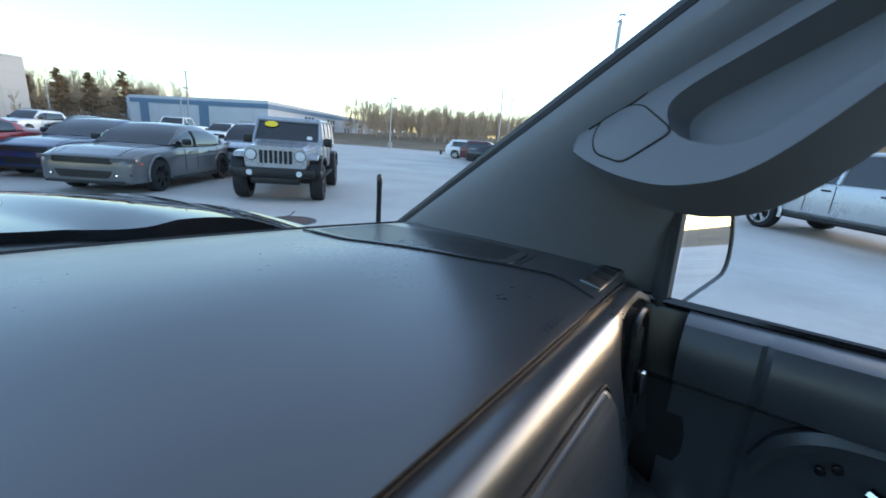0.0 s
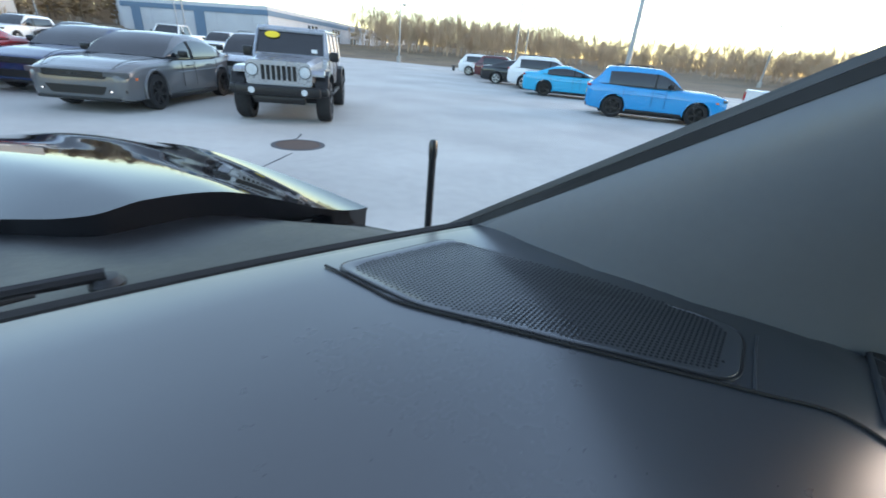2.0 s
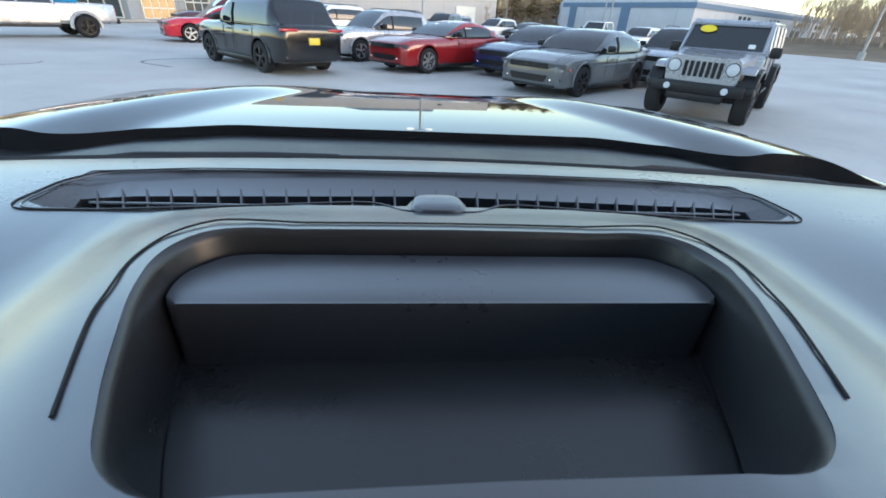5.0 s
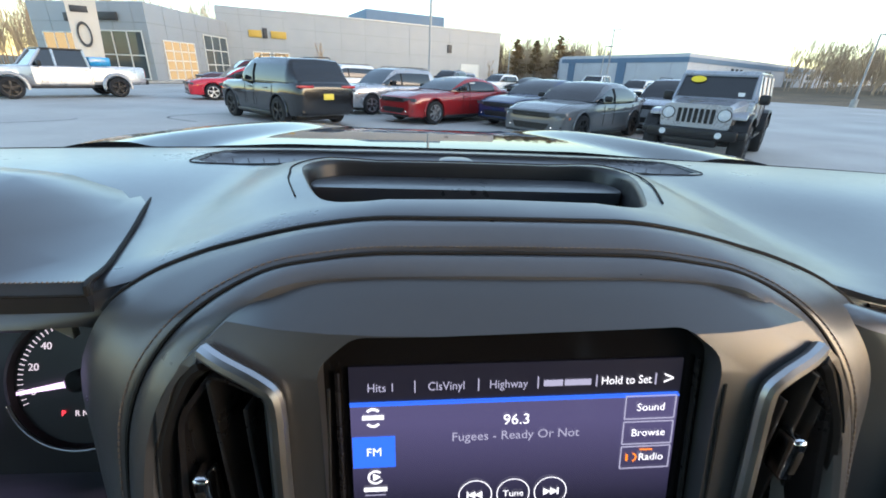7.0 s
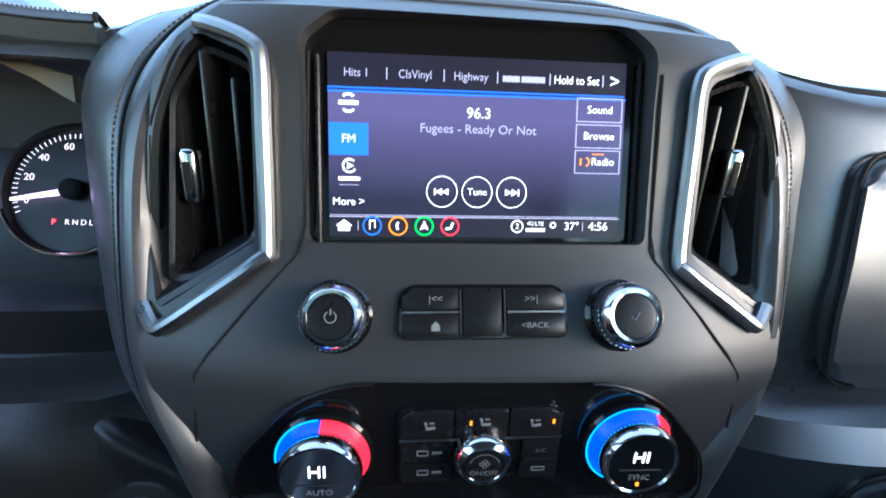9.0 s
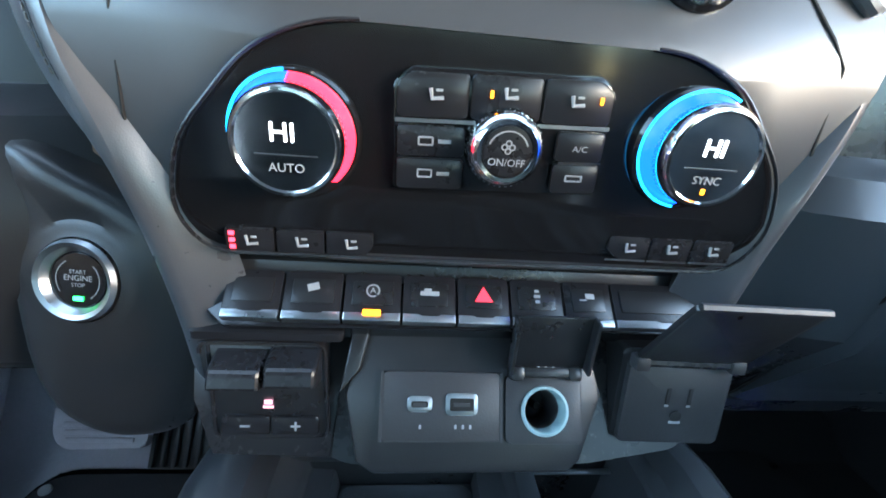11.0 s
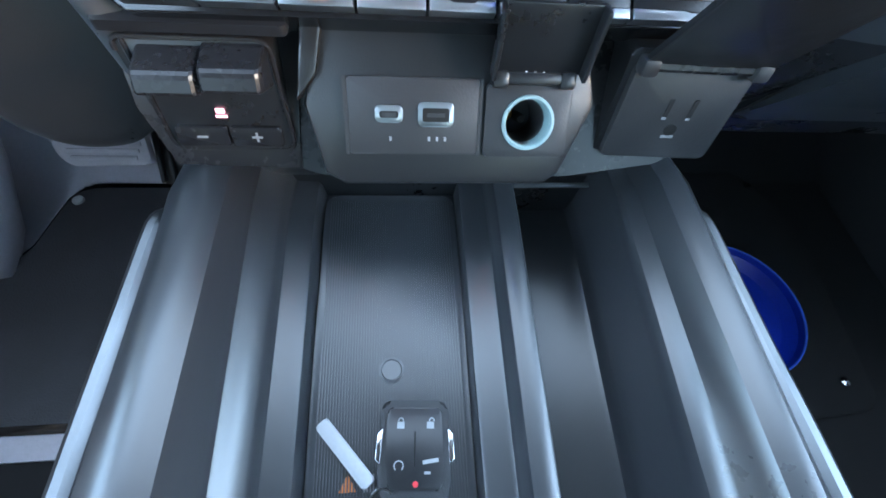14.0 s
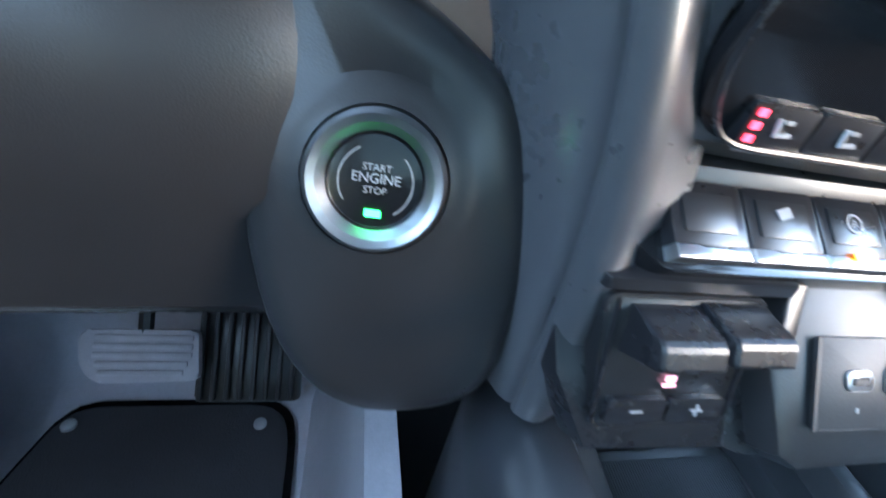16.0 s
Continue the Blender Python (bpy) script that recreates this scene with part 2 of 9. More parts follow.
GLASS = pane("windscreen_glass", (0.77, 0.8, 0.8), gloss=0.04)
REARGLASS = pane("tinted_glass", (0.3, 0.32, 0.32), gloss=0.05)
SIDEGLASS = pane("side_glass", (0.84, 0.87, 0.88), gloss=0.05)
MIRROR = material("mirror", (0.85, 0.87, 0.88), 0.02, metal=1.0, vary=0.0, rvary=0.0)
LABELW = material("printed_white", (0.32, 0.33, 0.34), 0.5, vary=0.05)
RED = material("red_print", (0.55, 0.03, 0.04), 0.45, vary=0.1)
BLUEP = material("blue_plastic", (0.005, 0.035, 0.42), 0.35, vary=0.15, scale=10, bump=0.1, bscale=300)
WHITEP = material("white_plastic", (0.42, 0.43, 0.45), 0.4, vary=0.06, scale=30, bump=0.1, bscale=400)
GREYKEY = material("key_grey_rubber", (0.028, 0.029, 0.031), 0.5, vary=0.1, scale=40, bump=0.2, bscale=1200)
ORANGE = material("orange_print", (0.7, 0.2, 0.05), 0.5, vary=0.08)


# ================================================================ the truck: dashboard
def sstep(a, b, x):
    t = max(0.0, min(1.0, (x - a) / (b - a)))
    return t * t * (3 - 2 * t)


def glass_y(x):
    return 0.55 - 0.215 * x * x


LIP = [(0.0, 0.083, 1.4585), (0.08, 0.085, 1.457), (0.112, 0.087, 1.452), (0.135, 0.088, 1.447), (0.158, 0.086, 1.4415), (0.185, 0.081, 1.434), (0.212, 0.073, 1.4245), (0.24, 0.066, 1.4165), (0.28, 0.06, 1.41), (0.33, 0.057, 1.4083)]


def lip(x):
    """Depth and height of the pad's front edge."""
    a, e = abs(x), sstep(0.84, 0.885, x)
    y, z = LIP[-1][1:]
    for (x1, y1, z1), (x2, y2, z2) in zip(LIP, LIP[1:]):
        if x1 <= a <= x2:
            k = (a - x1) / (x2 - x1)
            y, z = y1 + (y2 - y1) * k, z1 + (z2 - z1) * k
    return y - 0.01 * e, z - 0.016 * e


def dash_z(x, y):
    yw = glass_y(x)
    yl, zl = lip(x)
    if y > yw - 0.07:
        return 1.4265 - 0.009 * ((y - yw + 0.07) / 0.07) ** 2
    t = (yw - 0.07 - y) / (yw - 0.07 - yl)
    crown = (0.008 + 0.0075 * sstep(0.08, 0.16, abs(x))) * sstep(0.255, 0.185, abs(x)) * sstep(0.1, 0.25, y) * sstep(0.37, 0.305, y)  # raised surround of the open bin
    return crown + 1.4265 + (zl - 1.4265) * sstep(0, 1, t) + 0.011 * math.sin(math.pi * min(1, max(0, t))) ** 1.6 * sstep(0.2, 0.45, abs(x)) + 0.0042 * (1 - (1 - min(1, max(0, (y - yl) / 0.06))) ** 2) * sstep(0.2, 0.4, abs(x)) * sstep(0.21, 0.1, y)


def end_roll(x, z):
    """How far the leather round the end vent stands back from the fascia, below zero."""
    return -0.024 * sstep(0.72, 0.8, x) * sstep(1.405, 1.365, z) * sstep(1.175, 1.22, z)


def dash_ring(x):
    yw = glass_y(x)
    yl, zl = lip(x)
    r = [(yw - 0.02, 1.34), (yw, 1.34), (yw, 1.412)]
    for i in range(15):
        t = i / 14
        y = yw - 0.006 + (yl + 0.006 - yw + 0.006) * t
        r.append((y, dash_z(x, y)))
    mid = 1 - sstep(0.155, 0.21, abs(x))
    driver = x < 0
    if driver:
        low = [(0, -0.003), (0, -0.004), (-0.002, -0.007), (-0.004, -0.01), (-0.006, -0.014), (-0.007, -0.018), (-0.0075, -0.024), (-0.008, -0.03), (0.0, -0.08), (0.0, -0.12), (0.0, -0.16), (-0.01, -0.22), (-0.045, -0.255), (-0.07, -0.3), (-0.07, -0.353), (-0.058, -0.376), (0.1, -0.36)]
    else:
        low = [(-0.001, -0.002), (0.002, -0.007), (0.001, -0.0105), (-0.006, -0.0095), (-0.014, -0.0085), (-0.021, -0.0105), (-0.028, -0.018), (-0.0325, -0.03), (-0.0355, -0.05), (-0.0405, -0.07), (-0.056, -0.13), (-0.064, -0.2), (-0.064, -0.22), (-0.088, -0.23), (-0.102, -0.25), (-0.085, -0.34), (0.02, -0.5)]
    k = 1 - 0.9 * sstep(0.8, 0.872, x)
    for dy, dz in low:
        y, z = yl + dy * (k if dz < -0.21 else 1.0), 1.408 + dz
        if dz > -0.02:
            z = zl + dz
        y += 0.028 * mid * (1 if dz < -0.01 else 0)
        if -0.24 < dz < -0.01:
            y -= end_roll(x, 1.408 + dz)
        r.append((y, z))
    r.append((0.36, r[-1][1] + 0.02))
    return [(x, y, z) for y, z in r]


dashboard = thing("dashboard", "black soft-touch pickup dashboard with stitched leather trim", "dashboard", (0, 0.2, 0.9))
bm = bm_new()
xs = [-0.8 + 1.6 * i / 64 for i in range(65)] + [0.82, 0.84, 0.855, 0.866, 0.873, 0.876]
loft(bm, [dash_ring(x) for x in xs])
pad = part("dash_pad", bm, SOFT, dashboard)

# storage bin, defroster trough and speaker pocket go into the pad
def slot_y(x):
    """Front and back edge of the defroster slot."""
    return 0.396 - 0.006 * abs(x), 0.4365 - 0.055 * abs(x) - 0.9 * max(0.0, abs(x) - 0.27) ** 1.5


BIN_RIM = [(0.08, 0.3005), (0.1285, 0.2994), (0.147, 0.295), (0.162, 0.2815), (0.166, 0.2575), (0.158, 0.223), (0.139, 0.17), (0.123, 0.136), (0.1, 0.1215)]  # edge of the opening
BIN_IN = round_poly(BIN_RIM + [(-x, y) for x, y in BIN_RIM[::-1]], 0.014)
BIN_SEAM = [(0.0, 0.311), (0.0545, 0.3113), (0.1343, 0.3097), (0.155, 0.3053), (0.1718, 0.2906), (0.177, 0.262), (0.17, 0.227), (0.165, 0.204), (0.147, 0.156)]
VENT = [(0.0, 0.4775), (0.11, 0.4765), (0.235, 0.4715), (0.312, 0.457), (0.332, 0.431), (0.335, 0.377), (0.324, 0.366), (0.28, 0.3695), (0.06, 0.382), (0.046, 0.375), (0.03, 0.3565)]
VENT_OUT = round_poly(VENT + [(-x, y) for x, y in VENT[:0:-1]], 0.012)
SPK = [(0.662, 0.412), (0.768, 0.386), (0.797, 0.166), (0.79, 0.156), (0.736, 0.154), (0.692, 0.243), (0.662, 0.327)]
SPK_OUT = round_poly(SPK, 0.016, 6)

cut = bm_new()
prism(cut, BIN_IN, 1.39, 1.6)
carve(pad, cut)
cut = bm_new()
rows = []
for i in range(41):
    x = -0.326 + 0.652 * i / 40
    a = abs(x)
    yb = 0.4745 - 0.0012 * a - 0.35 * max(0, a - 0.2) ** 1.6
    e = 1 - sstep(0.31, 0.326, a)
    yf, ym = slot_y(x)
    front = min(yf - 0.004, yb - 0.03)
    rows.append([(x, yb, 1.6), (x, yb - 0.002, 1.4262 - 0.0025 * e), (x, yb - 0.006, 1.4258 - 0.004 * e), (x, min(ym, yb - 0.01), 1.425 - 0.0085 * e), (x, front, 1.425 - 0.0165 * e), (x, front - 0.008 - 0.01 * e, 1.4268), (x, front - 0.01 - 0.01 * e, 1.6)])
loft(cut, rows)
carve(pad, cut)

cut = bm_new()
rows = []
for i in range(31):
    x = -0.31 + 0.62 * i / 30
    yf, yb = slot_y(x)
    rows.append([(x, yf, 1.37), (x, yb, 1.37), (x, yb, 1.47), (x, yf, 1.47)])
loft(cut, rows)
carve(pad, cut)

# lower driver side of the dash: black plastic that also carries the column's shade
pad.data.materials.append(SATIN)
for poly in pad.data.polygons:
    if (poly.center.x < -0.2 and poly.center.z < 1.235) or poly.center.z < 1.07:
        poly.material_index = 1
# bin walls in darker plastic for their shade, raised shelf behind, pocket before it
def bin_ring(k, z):
    return [(x * k, 0.2265 + (y - 0.2265) * k, dash_z(x, y) + z if z > -0.01 else 1.4 + z + 0.02) for x, y in BIN_IN]


bm = bm_new()
loft(bm, [bin_ring(1.0, -0.0008), bin_ring(0.988, -0.002), bin_ring(0.975, -0.006), bin_ring(0.965, -0.026)], caps=False)
part("bin_shade_wall", bm, HARDROUGH, dashboard)
bm = bm_new()
SHELF = [(0.129, 0.2915), (0.141, 0.2885), (0.1565, 0.271), (0.158, 0.254), (0.1545, 0.238)]
shelf_out = [(x, y) for x, y in SHELF] + [(-x, y) for x, y in SHELF[::-1]]
vs = prism(bm, round_poly(shelf_out, 0.006), 1.388, 1.42, None, 0.0025, 3)
for v in vs:
    if v.co.z > 1.4:
        v.co.z += 0.013 + 0.0008 * sstep(0.29, 0.245, v.co.y)
part("bin_shelf", bm, SOFT, dashboard)
bm = bm_new()
prism(bm, round_poly([(0.158, 0.252), (0.138, 0.18), (0.115, 0.135), (-0.115, 0.135), (-0.138, 0.18), (-0.158, 0.252)], 0.012), 1.386, 1.3915)
part("bin_floor", bm, HARD, dashboard)
# seams round the bin, defroster and along the pads
def seam(pts, r=0.0009, dz=0.001, mat=VOID, name="seam", close=False):
    b = bm_new()
    if close:
        pts = pts + pts[:1]
    tube(b, [(p[0], p[1], dash_z(p[0], p[1]) + dz) for p in pts], r, 6)
    return part(name, b, mat, dashboard)


for s in (1, -1):
    seam(smooth_path([(s * x, y, 0) for x, y in BIN_SEAM], 4), 0.0007, 0.0006)
seam([(x, y) for x, y in VENT_OUT], 0.0006, 0.0006, close=True)
bm = bm_new()
tube(bm, [(x * 0.985, y - (0.004 if y > 0.42 else -0.002), dash_z(x, y) + 0.0003) for x, y in VENT_OUT + VENT_OUT[:1]], 0.0008, 8)
part("defroster_rim", bm, SOFT, dashboard)

# defroster slats
defrost = thing("defroster_vent", "black windscreen defroster vent with many thin slats", "vent", (0, 0.4, 1.4))
for i in range(31):
    x = -0.2925 + 0.0195 * i
    yf, yb = slot_y(x)
    lean = 0.5 * x / 0.3
    b = bm_new()
    zb, zf = 1.4235, 1.409
    r0 = []
    for y, z in ((yf, zf), (yb, zb)):
        xx = x + lean * (y - (yf + yb) / 2)
        r0.append([(xx - 0.0009, y, z), (xx + 0.0009, y, z), (xx + 0.0009, y, z - 0.016), (xx - 0.0009, y, z - 0.016)])
    loft(b, r0)
    part("slat", b, SOFT, defrost)
b = bm_new()
tube(b, [(-0.3 + 0.6 * i / 24, slot_y(-0.3 + 0.6 * i / 24)[0] + 0.013, 1.4155) for i in range(25)], 0.0014, 6)
part("cross_bar", b, SOFT, defrost)
# flat near-black sheet paints the dark depth below the slats
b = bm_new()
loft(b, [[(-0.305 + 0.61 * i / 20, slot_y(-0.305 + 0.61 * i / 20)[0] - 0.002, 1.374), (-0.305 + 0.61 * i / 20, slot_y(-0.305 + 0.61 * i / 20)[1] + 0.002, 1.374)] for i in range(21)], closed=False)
part("duct_shade", b, VOID, defrost)

# light sensor hump in front of the vent
sensor = thing("sun_sensor", "small rounded black sun sensor on the dashboard", "sensor", (-0.003, 0.3705, 1.43))


def sensor_ring(k, h):
    ring = []
    for i in range(36):
        a = 2 * math.pi * i / 36
        c, d = math.cos(a), math.sin(a)
        q = (abs(c) ** 3.2 + abs(d) ** 3.2) ** (-1 / 3.2)
        ring.append((-0.003 + 0.0215 * k * q * c * (1 - 0.1 * d), 0.3705 + 0.0175 * k * q * d, dash_z(0, 0.366) + h))
    return ring


for nm, prof in (("foot", ((1.3, -0.004), (1.15, 0.0003), (1.06, 0.0012), (1.0, 0.0014))), ("cap", ((1.02, -0.001), (1.0, 0.0035), (0.92, 0.0055), (0.75, 0.0066), (0.3, 0.007)))):
    bm = bm_new()
    loft(bm, [sensor_ring(k, h) for k, h in prof])
    part(nm, bm, SOFT, sensor)

# speaker grille at the corner of the dash
grille = thing("speaker_grille", "black perforated dashboard speaker grille", "speaker", (0.72, 0.27, 1.42))
bm = bm_new()
SPK_C = (0.73, 0.275)
loft(bm, [[(SPK_C[0] + (x - SPK_C[0]) * k, SPK_C[1] + (y - SPK_C[1]) * k, dash_z(SPK_C[0] + (x - SPK_C[0]) * k, SPK_C[1] + (y - SPK_C[1]) * k) + h) for x, y in SPK_OUT] for k, h in ((1.0, -0.006), (1.0, 0.0), (0.99, 0.0014), (0.945, 0.0016), (0.93, 0.001), (0.8, 0.001), (0.6, 0.001), (0.4, 0.001), (0.2, 0.001), (0.02, 0.001))])
part("plate", bm, SOFT, grille)
def inside(p, poly):
    k = False
    for i in range(len(poly)):
        (x1, y1), (x2, y2) = poly[i], poly[i - 1]
        if (y1 > p[1]) != (y2 > p[1]) and p[0] < (x2 - x1) * (p[1] - y1) / (y2 - y1) + x1:
            k = not k
    return k


SPK_R = [(SPK_C[0] + (x - SPK_C[0]) * 0.92, SPK_C[1] + (y - SPK_C[1]) * 0.92) for x, y in SPK_OUT]
verts, faces = [], []
row = 0
y = 0.15
while y < 0.415:
    x = 0.655 + (0.00165 if row % 2 else 0)
    while x < 0.8:
        if inside((x, y), SPK_R):
            k = len(verts)
            for j in range(6):
                a = math.pi / 3 * j
                px, py = x + 0.00108 * math.cos(a), y + 0.00108 * math.sin(a)
                verts.append((px, py, dash_z(px, py) + 0.0014))
            faces.append(tuple(range(k, k + 6)))
        x += 0.0033
    y += 0.00286
    row += 1
me = bpy.data.meshes.new("perforation")
me.from_pydata(verts, [], faces)
me.materials.append(VOID)
ob = new("perforation", me)
ob.parent = grille
ob.matrix_parent_inverse = Matrix.Translation(grille.location).inverted()
tagged(ob, "rows of fine round perforations", kind="stuff")
bm = bm_new()
tube(bm, [(x, y, dash_z(x, y) + 0.0004) for x, y in SPK_OUT + SPK_OUT[:1]], 0.0011, 6)
part("rim", bm, HARD, grille)
seam(smooth_path([(0.658, 0.416, 0), (0.657, 0.37, 0), (0.659, 0.327, 0), (0.69, 0.24, 0), (0.734, 0.15, 0), (0.752, 0.118, 0), (0.757, 0.1, 0), (0.752, 0.08, 0), (0.744, 0.061, 0)]), 0.001)
bm = bm_new()
lathe(bm, [(0.0022, -0.001), (0.002, 0.0012), (0.0005, 0.0018)], 10, Matrix.Translation((0.733, 0.156, dash_z(0.733, 0.156))))
part("rivet", bm, GREYPLATE, grille)
bm = bm_new()
tube(bm, [(x, y, dash_z(x, y) + 0.0008) for x, y in ((0.738, 0.147), (0.77, 0.149), (0.8, 0.15))], 0.0009, 6)
part("plate_ridge", bm, SOFT, grille)

# side window defogger at the end of the dash
defog = thing("side_defogger", "small slatted black side window defogger vent", "vent", (0.82, 0.077, 1.4))
bm = bm_new()
gx = (dash_z(0.845, 0.078) - dash_z(0.795, 0.078)) / 0.05
gy = (dash_z(0.82, 0.085) - dash_z(0.82, 0.069)) / 0.016
m = Matrix.Translation((0.824, 0.0745, dash_z(0.824, 0.0745) + 0.0006)) @ Matrix.Rotation(-math.atan(gx), 4, "Y") @ Matrix.Rotation(math.atan(gy), 4, "X")
box(bm, (0, 0, 0), (0.104, 0.024, 0.004), 0.0015, m)
part("frame", bm, SOFT, defog)
for i in range(4):
    bm = bm_new()
    box(bm, (-0.0366 + 0.0244 * i, 0, 0.0018), (0.021, 0.019, 0.0012), 0.0003, m)
    part("slot", bm, VOID, defog)

# embossed word on the pad
airbag = thing("airbag_mark", "embossed airbag wording in the dash pad", "lettering", (0.65, 0.062, 1.41))
m = Matrix.Translation((0.655, 0.0665, dash_z(0.655, 0.0665) + 0.0003)) @ Matrix.Rotation(radians(2), 4, "Z") @ Matrix.Rotation(math.atan((dash_z(0.655, 0.076) - dash_z(0.655, 0.062)) / 0.014), 4, "X")
lettering("wording", "AIRBAG", 0.0125, m, SOFT, airbag, flat=0.0002)

# passenger fascia: grooves, upper and lower glovebox doors
def fascia_y(z, x=0.5):
    t = [(1.40, 0.036), (1.39, 0.029), (1.378, 0.0245), (1.358, 0.0215), (1.338, 0.0165), (1.31, 0.009), (1.29, 0.0035), (1.27, -0.001), (1.24, -0.0055), (1.208, -0.007), (1.188, -0.007), (1.178, -0.031), (1.158, -0.045), (1.068, -0.028), (0.908, 0.077)]
    for (z1, y1), (z2, y2) in zip(t, t[1:]):
        if z <= z1 and z >= z2:
            return y1 + (y2 - y1) * (z1 - z) / (z1 - z2)
    return t[0][1]


def glove(name, label, outline, mat, proud):
    g = thing(name, label, "glovebox", (0.5, 0.03, outline[0][1]))
    out = round_poly(outline, 0.022, 5)
    b = bm_new()
    prism(b, out, -0.01, proud, None, 0.007, 3)
    top_ = max(p[1] for p in out)
    for k in range(1, 12):
        bmesh.ops.bisect_plane(b, geom=b.verts[:] + b.edges[:] + b.faces[:], plane_co=(0, top_ - 0.014 * k, 0), plane_no=(0, 1, 0))
    for v in b.verts:
        x, z, h = v.co.x, v.co.y, v.co.z
        v.co = Vector((x, fascia_y(z) - h, z))
    bmesh.ops.triangulate(b, faces=[f for f in b.faces if len(f.verts) > 4])
    part("door", b, mat, g)
    b = bm_new()
    cx = sum(p[0] for p in out) / len(out)
    cz = sum(p[1] for p in out) / len(out)
    tube(b, [(cx + (x - cx) * 1.006, fascia_y(z) - 0.001, cz + (z - cz) * 1.02) for x, z in out + out[:1]], 0.0016, 6)
    part("gap", b, VOID, g)
    return g


glove("upper_glovebox", "closed upper glovebox door in grained black leather", [(0.272, 1.362), (0.68, 1.362), (0.69, 1.2), (0.262, 1.2), (0.255, 1.25)], LEATHER, 0.006)
glove("lower_glovebox", "closed lower glovebox door in black plastic", [(0.272, 1.15), (0.70, 1.15), (0.68, 0.96), (0.26, 0.96)], SOFT, 0.006)
bm = bm_new()
tube(bm, [(x, lip(x)[0] + 0.0005, lip(x)[1] - 0.0092) for x in [0.25 + 0.62 * i / 30 for i in range(31)]], 0.0016, 6)
part("seam", bm, VOID, dashboard)
bm = bm_new()
for i in range(44):
    z = 1.397 - 0.0045 * i
    x = 0.74 + 0.044 * sstep(1.375, 1.3, z) + 0.02 * sstep(1.38, 1.4, z)
    ys = fascia_y(z) - end_roll(x, z) - 0.0008
    tube(bm, [(x, ys, z), (x + 0.0002, ys, z - 0.0024)], 0.0008, 4)
part("stitch_line", bm, VOID, dashboard)

# end vent on the passenger side
end_vent = thing("end_air_vent", "black side air vent with a chrome tab", "vent", (0.838, 0.02, 1.22))
V = slope(0.822, 0.0265, 1.293, 3)
ring = round_poly([(-0.03, 0.086), (0.024, 0.088), (0.036, 0.04), (0.038, -0.02), (0.03, -0.09), (-0.026, -0.09), (-0.036, -0.02), (-0.036, 0.05)], 0.02)
bm = bm_new()
prism(bm, ring, -0.012, 0.003, V, 0.002)
part("housing", bm, VOID, end_vent)
bm = bm_new()
tube(bm, [V @ Vector((x, y, 0.004)) for x, y in ring + ring[:1]], 0.0042, 8)
part("surround", bm, SATIN, end_vent)
for i in range(3):
    bm = bm_new()
    box(bm, (-0.015 + 0.015 * i, 0, 0.0), (0.002, 0.13, 0.012), 0.0006, V)
    part("vane", bm, HARD, end_vent)
bm = bm_new()
box(bm, (0, 0.005, 0.012), (0.01, 0.03, 0.012), 0.003, V)
part("tab", bm, CHROME, end_vent, "chrome tab")

# ================================================================ instrument cluster
cluster = thing("instrument_cluster", "lit instrument cluster with dials under a leather hood", "instruments", (-0.42, 0.12, 1.2))
bm = bm_new()
rows = []
for i in range(15):
    t = i / 14
    x = -0.237 - 0.463 * t
    e = sstep(0.0, 0.46, t)
    top = 1.42 + 0.048 * (1 - math.exp(-t / 0.16))
    back = 0.255 + 0.035 * sstep(0, 0.12, t)
    front = 0.055 - 0.012 * sstep(0, 0.3, t)
    rim = 1.4165 + 0.03 * sstep(0.08, 0.5, t)
    rows.append([(x, back, 1.405 + 0.014 * (1 - sstep(0.0, 0.1, t))), (x, back * 0.75 + front * 0.25, 1.41 + (top - 1.41) * 0.72), (x, back * 0.5 + front * 0.5, top), (x, back * 0.2 + front * 0.8, max(top - 0.004, rim + 0.008)),
                 (x, front + 0.006, rim + 0.006), (x, front + 0.0015, rim), (x, front + 0.003, rim - 0.012), (x, front + 0.012, rim - 0.015), (x, 0.11, 1.396), (x, max(back, 0.12), 1.388)])
    rows[-1] = [(px - 0.36 * (py - 0.05) * (1 - t) ** 4, py, pz) for px, py, pz in rows[-1]]
    rows[-1] = [(px, py, dash_z(px, py) + 0.0015 + max(0.0, pz - dash_z(px, py) - 0.0015) * sstep(0.0, 0.22, t) if q in (1, 2, 3) else pz) for q, (px, py, pz) in enumerate(rows[-1])]
loft(bm, rows)
part("hood", bm, SOFT, cluster, "grained black leather hood")
bm = bm_new()
tube(bm, smooth_path([Vector(r[5]) + Vector((0, -0.0004, 0)) for r in rows], 3), 0.0009, 6)
tube(bm, smooth_path([Vector(p) + Vector((0.001, 0, 0)) for p in rows[0][:6]], 3), 0.0016, 6)
part("piping", bm, VOID, cluster)
bm = bm_new()
run = smooth_path([Vector(r[4]) + Vector((0, -0.001, 0.0006)) for r in rows], 26)
for p, q in zip(run[::2], run[1::2]):
    tube(bm, [p, p.lerp(q, 0.75)], 0.0006, 4)
part("stitches", bm, THREAD, cluster, "dark thread stitches")
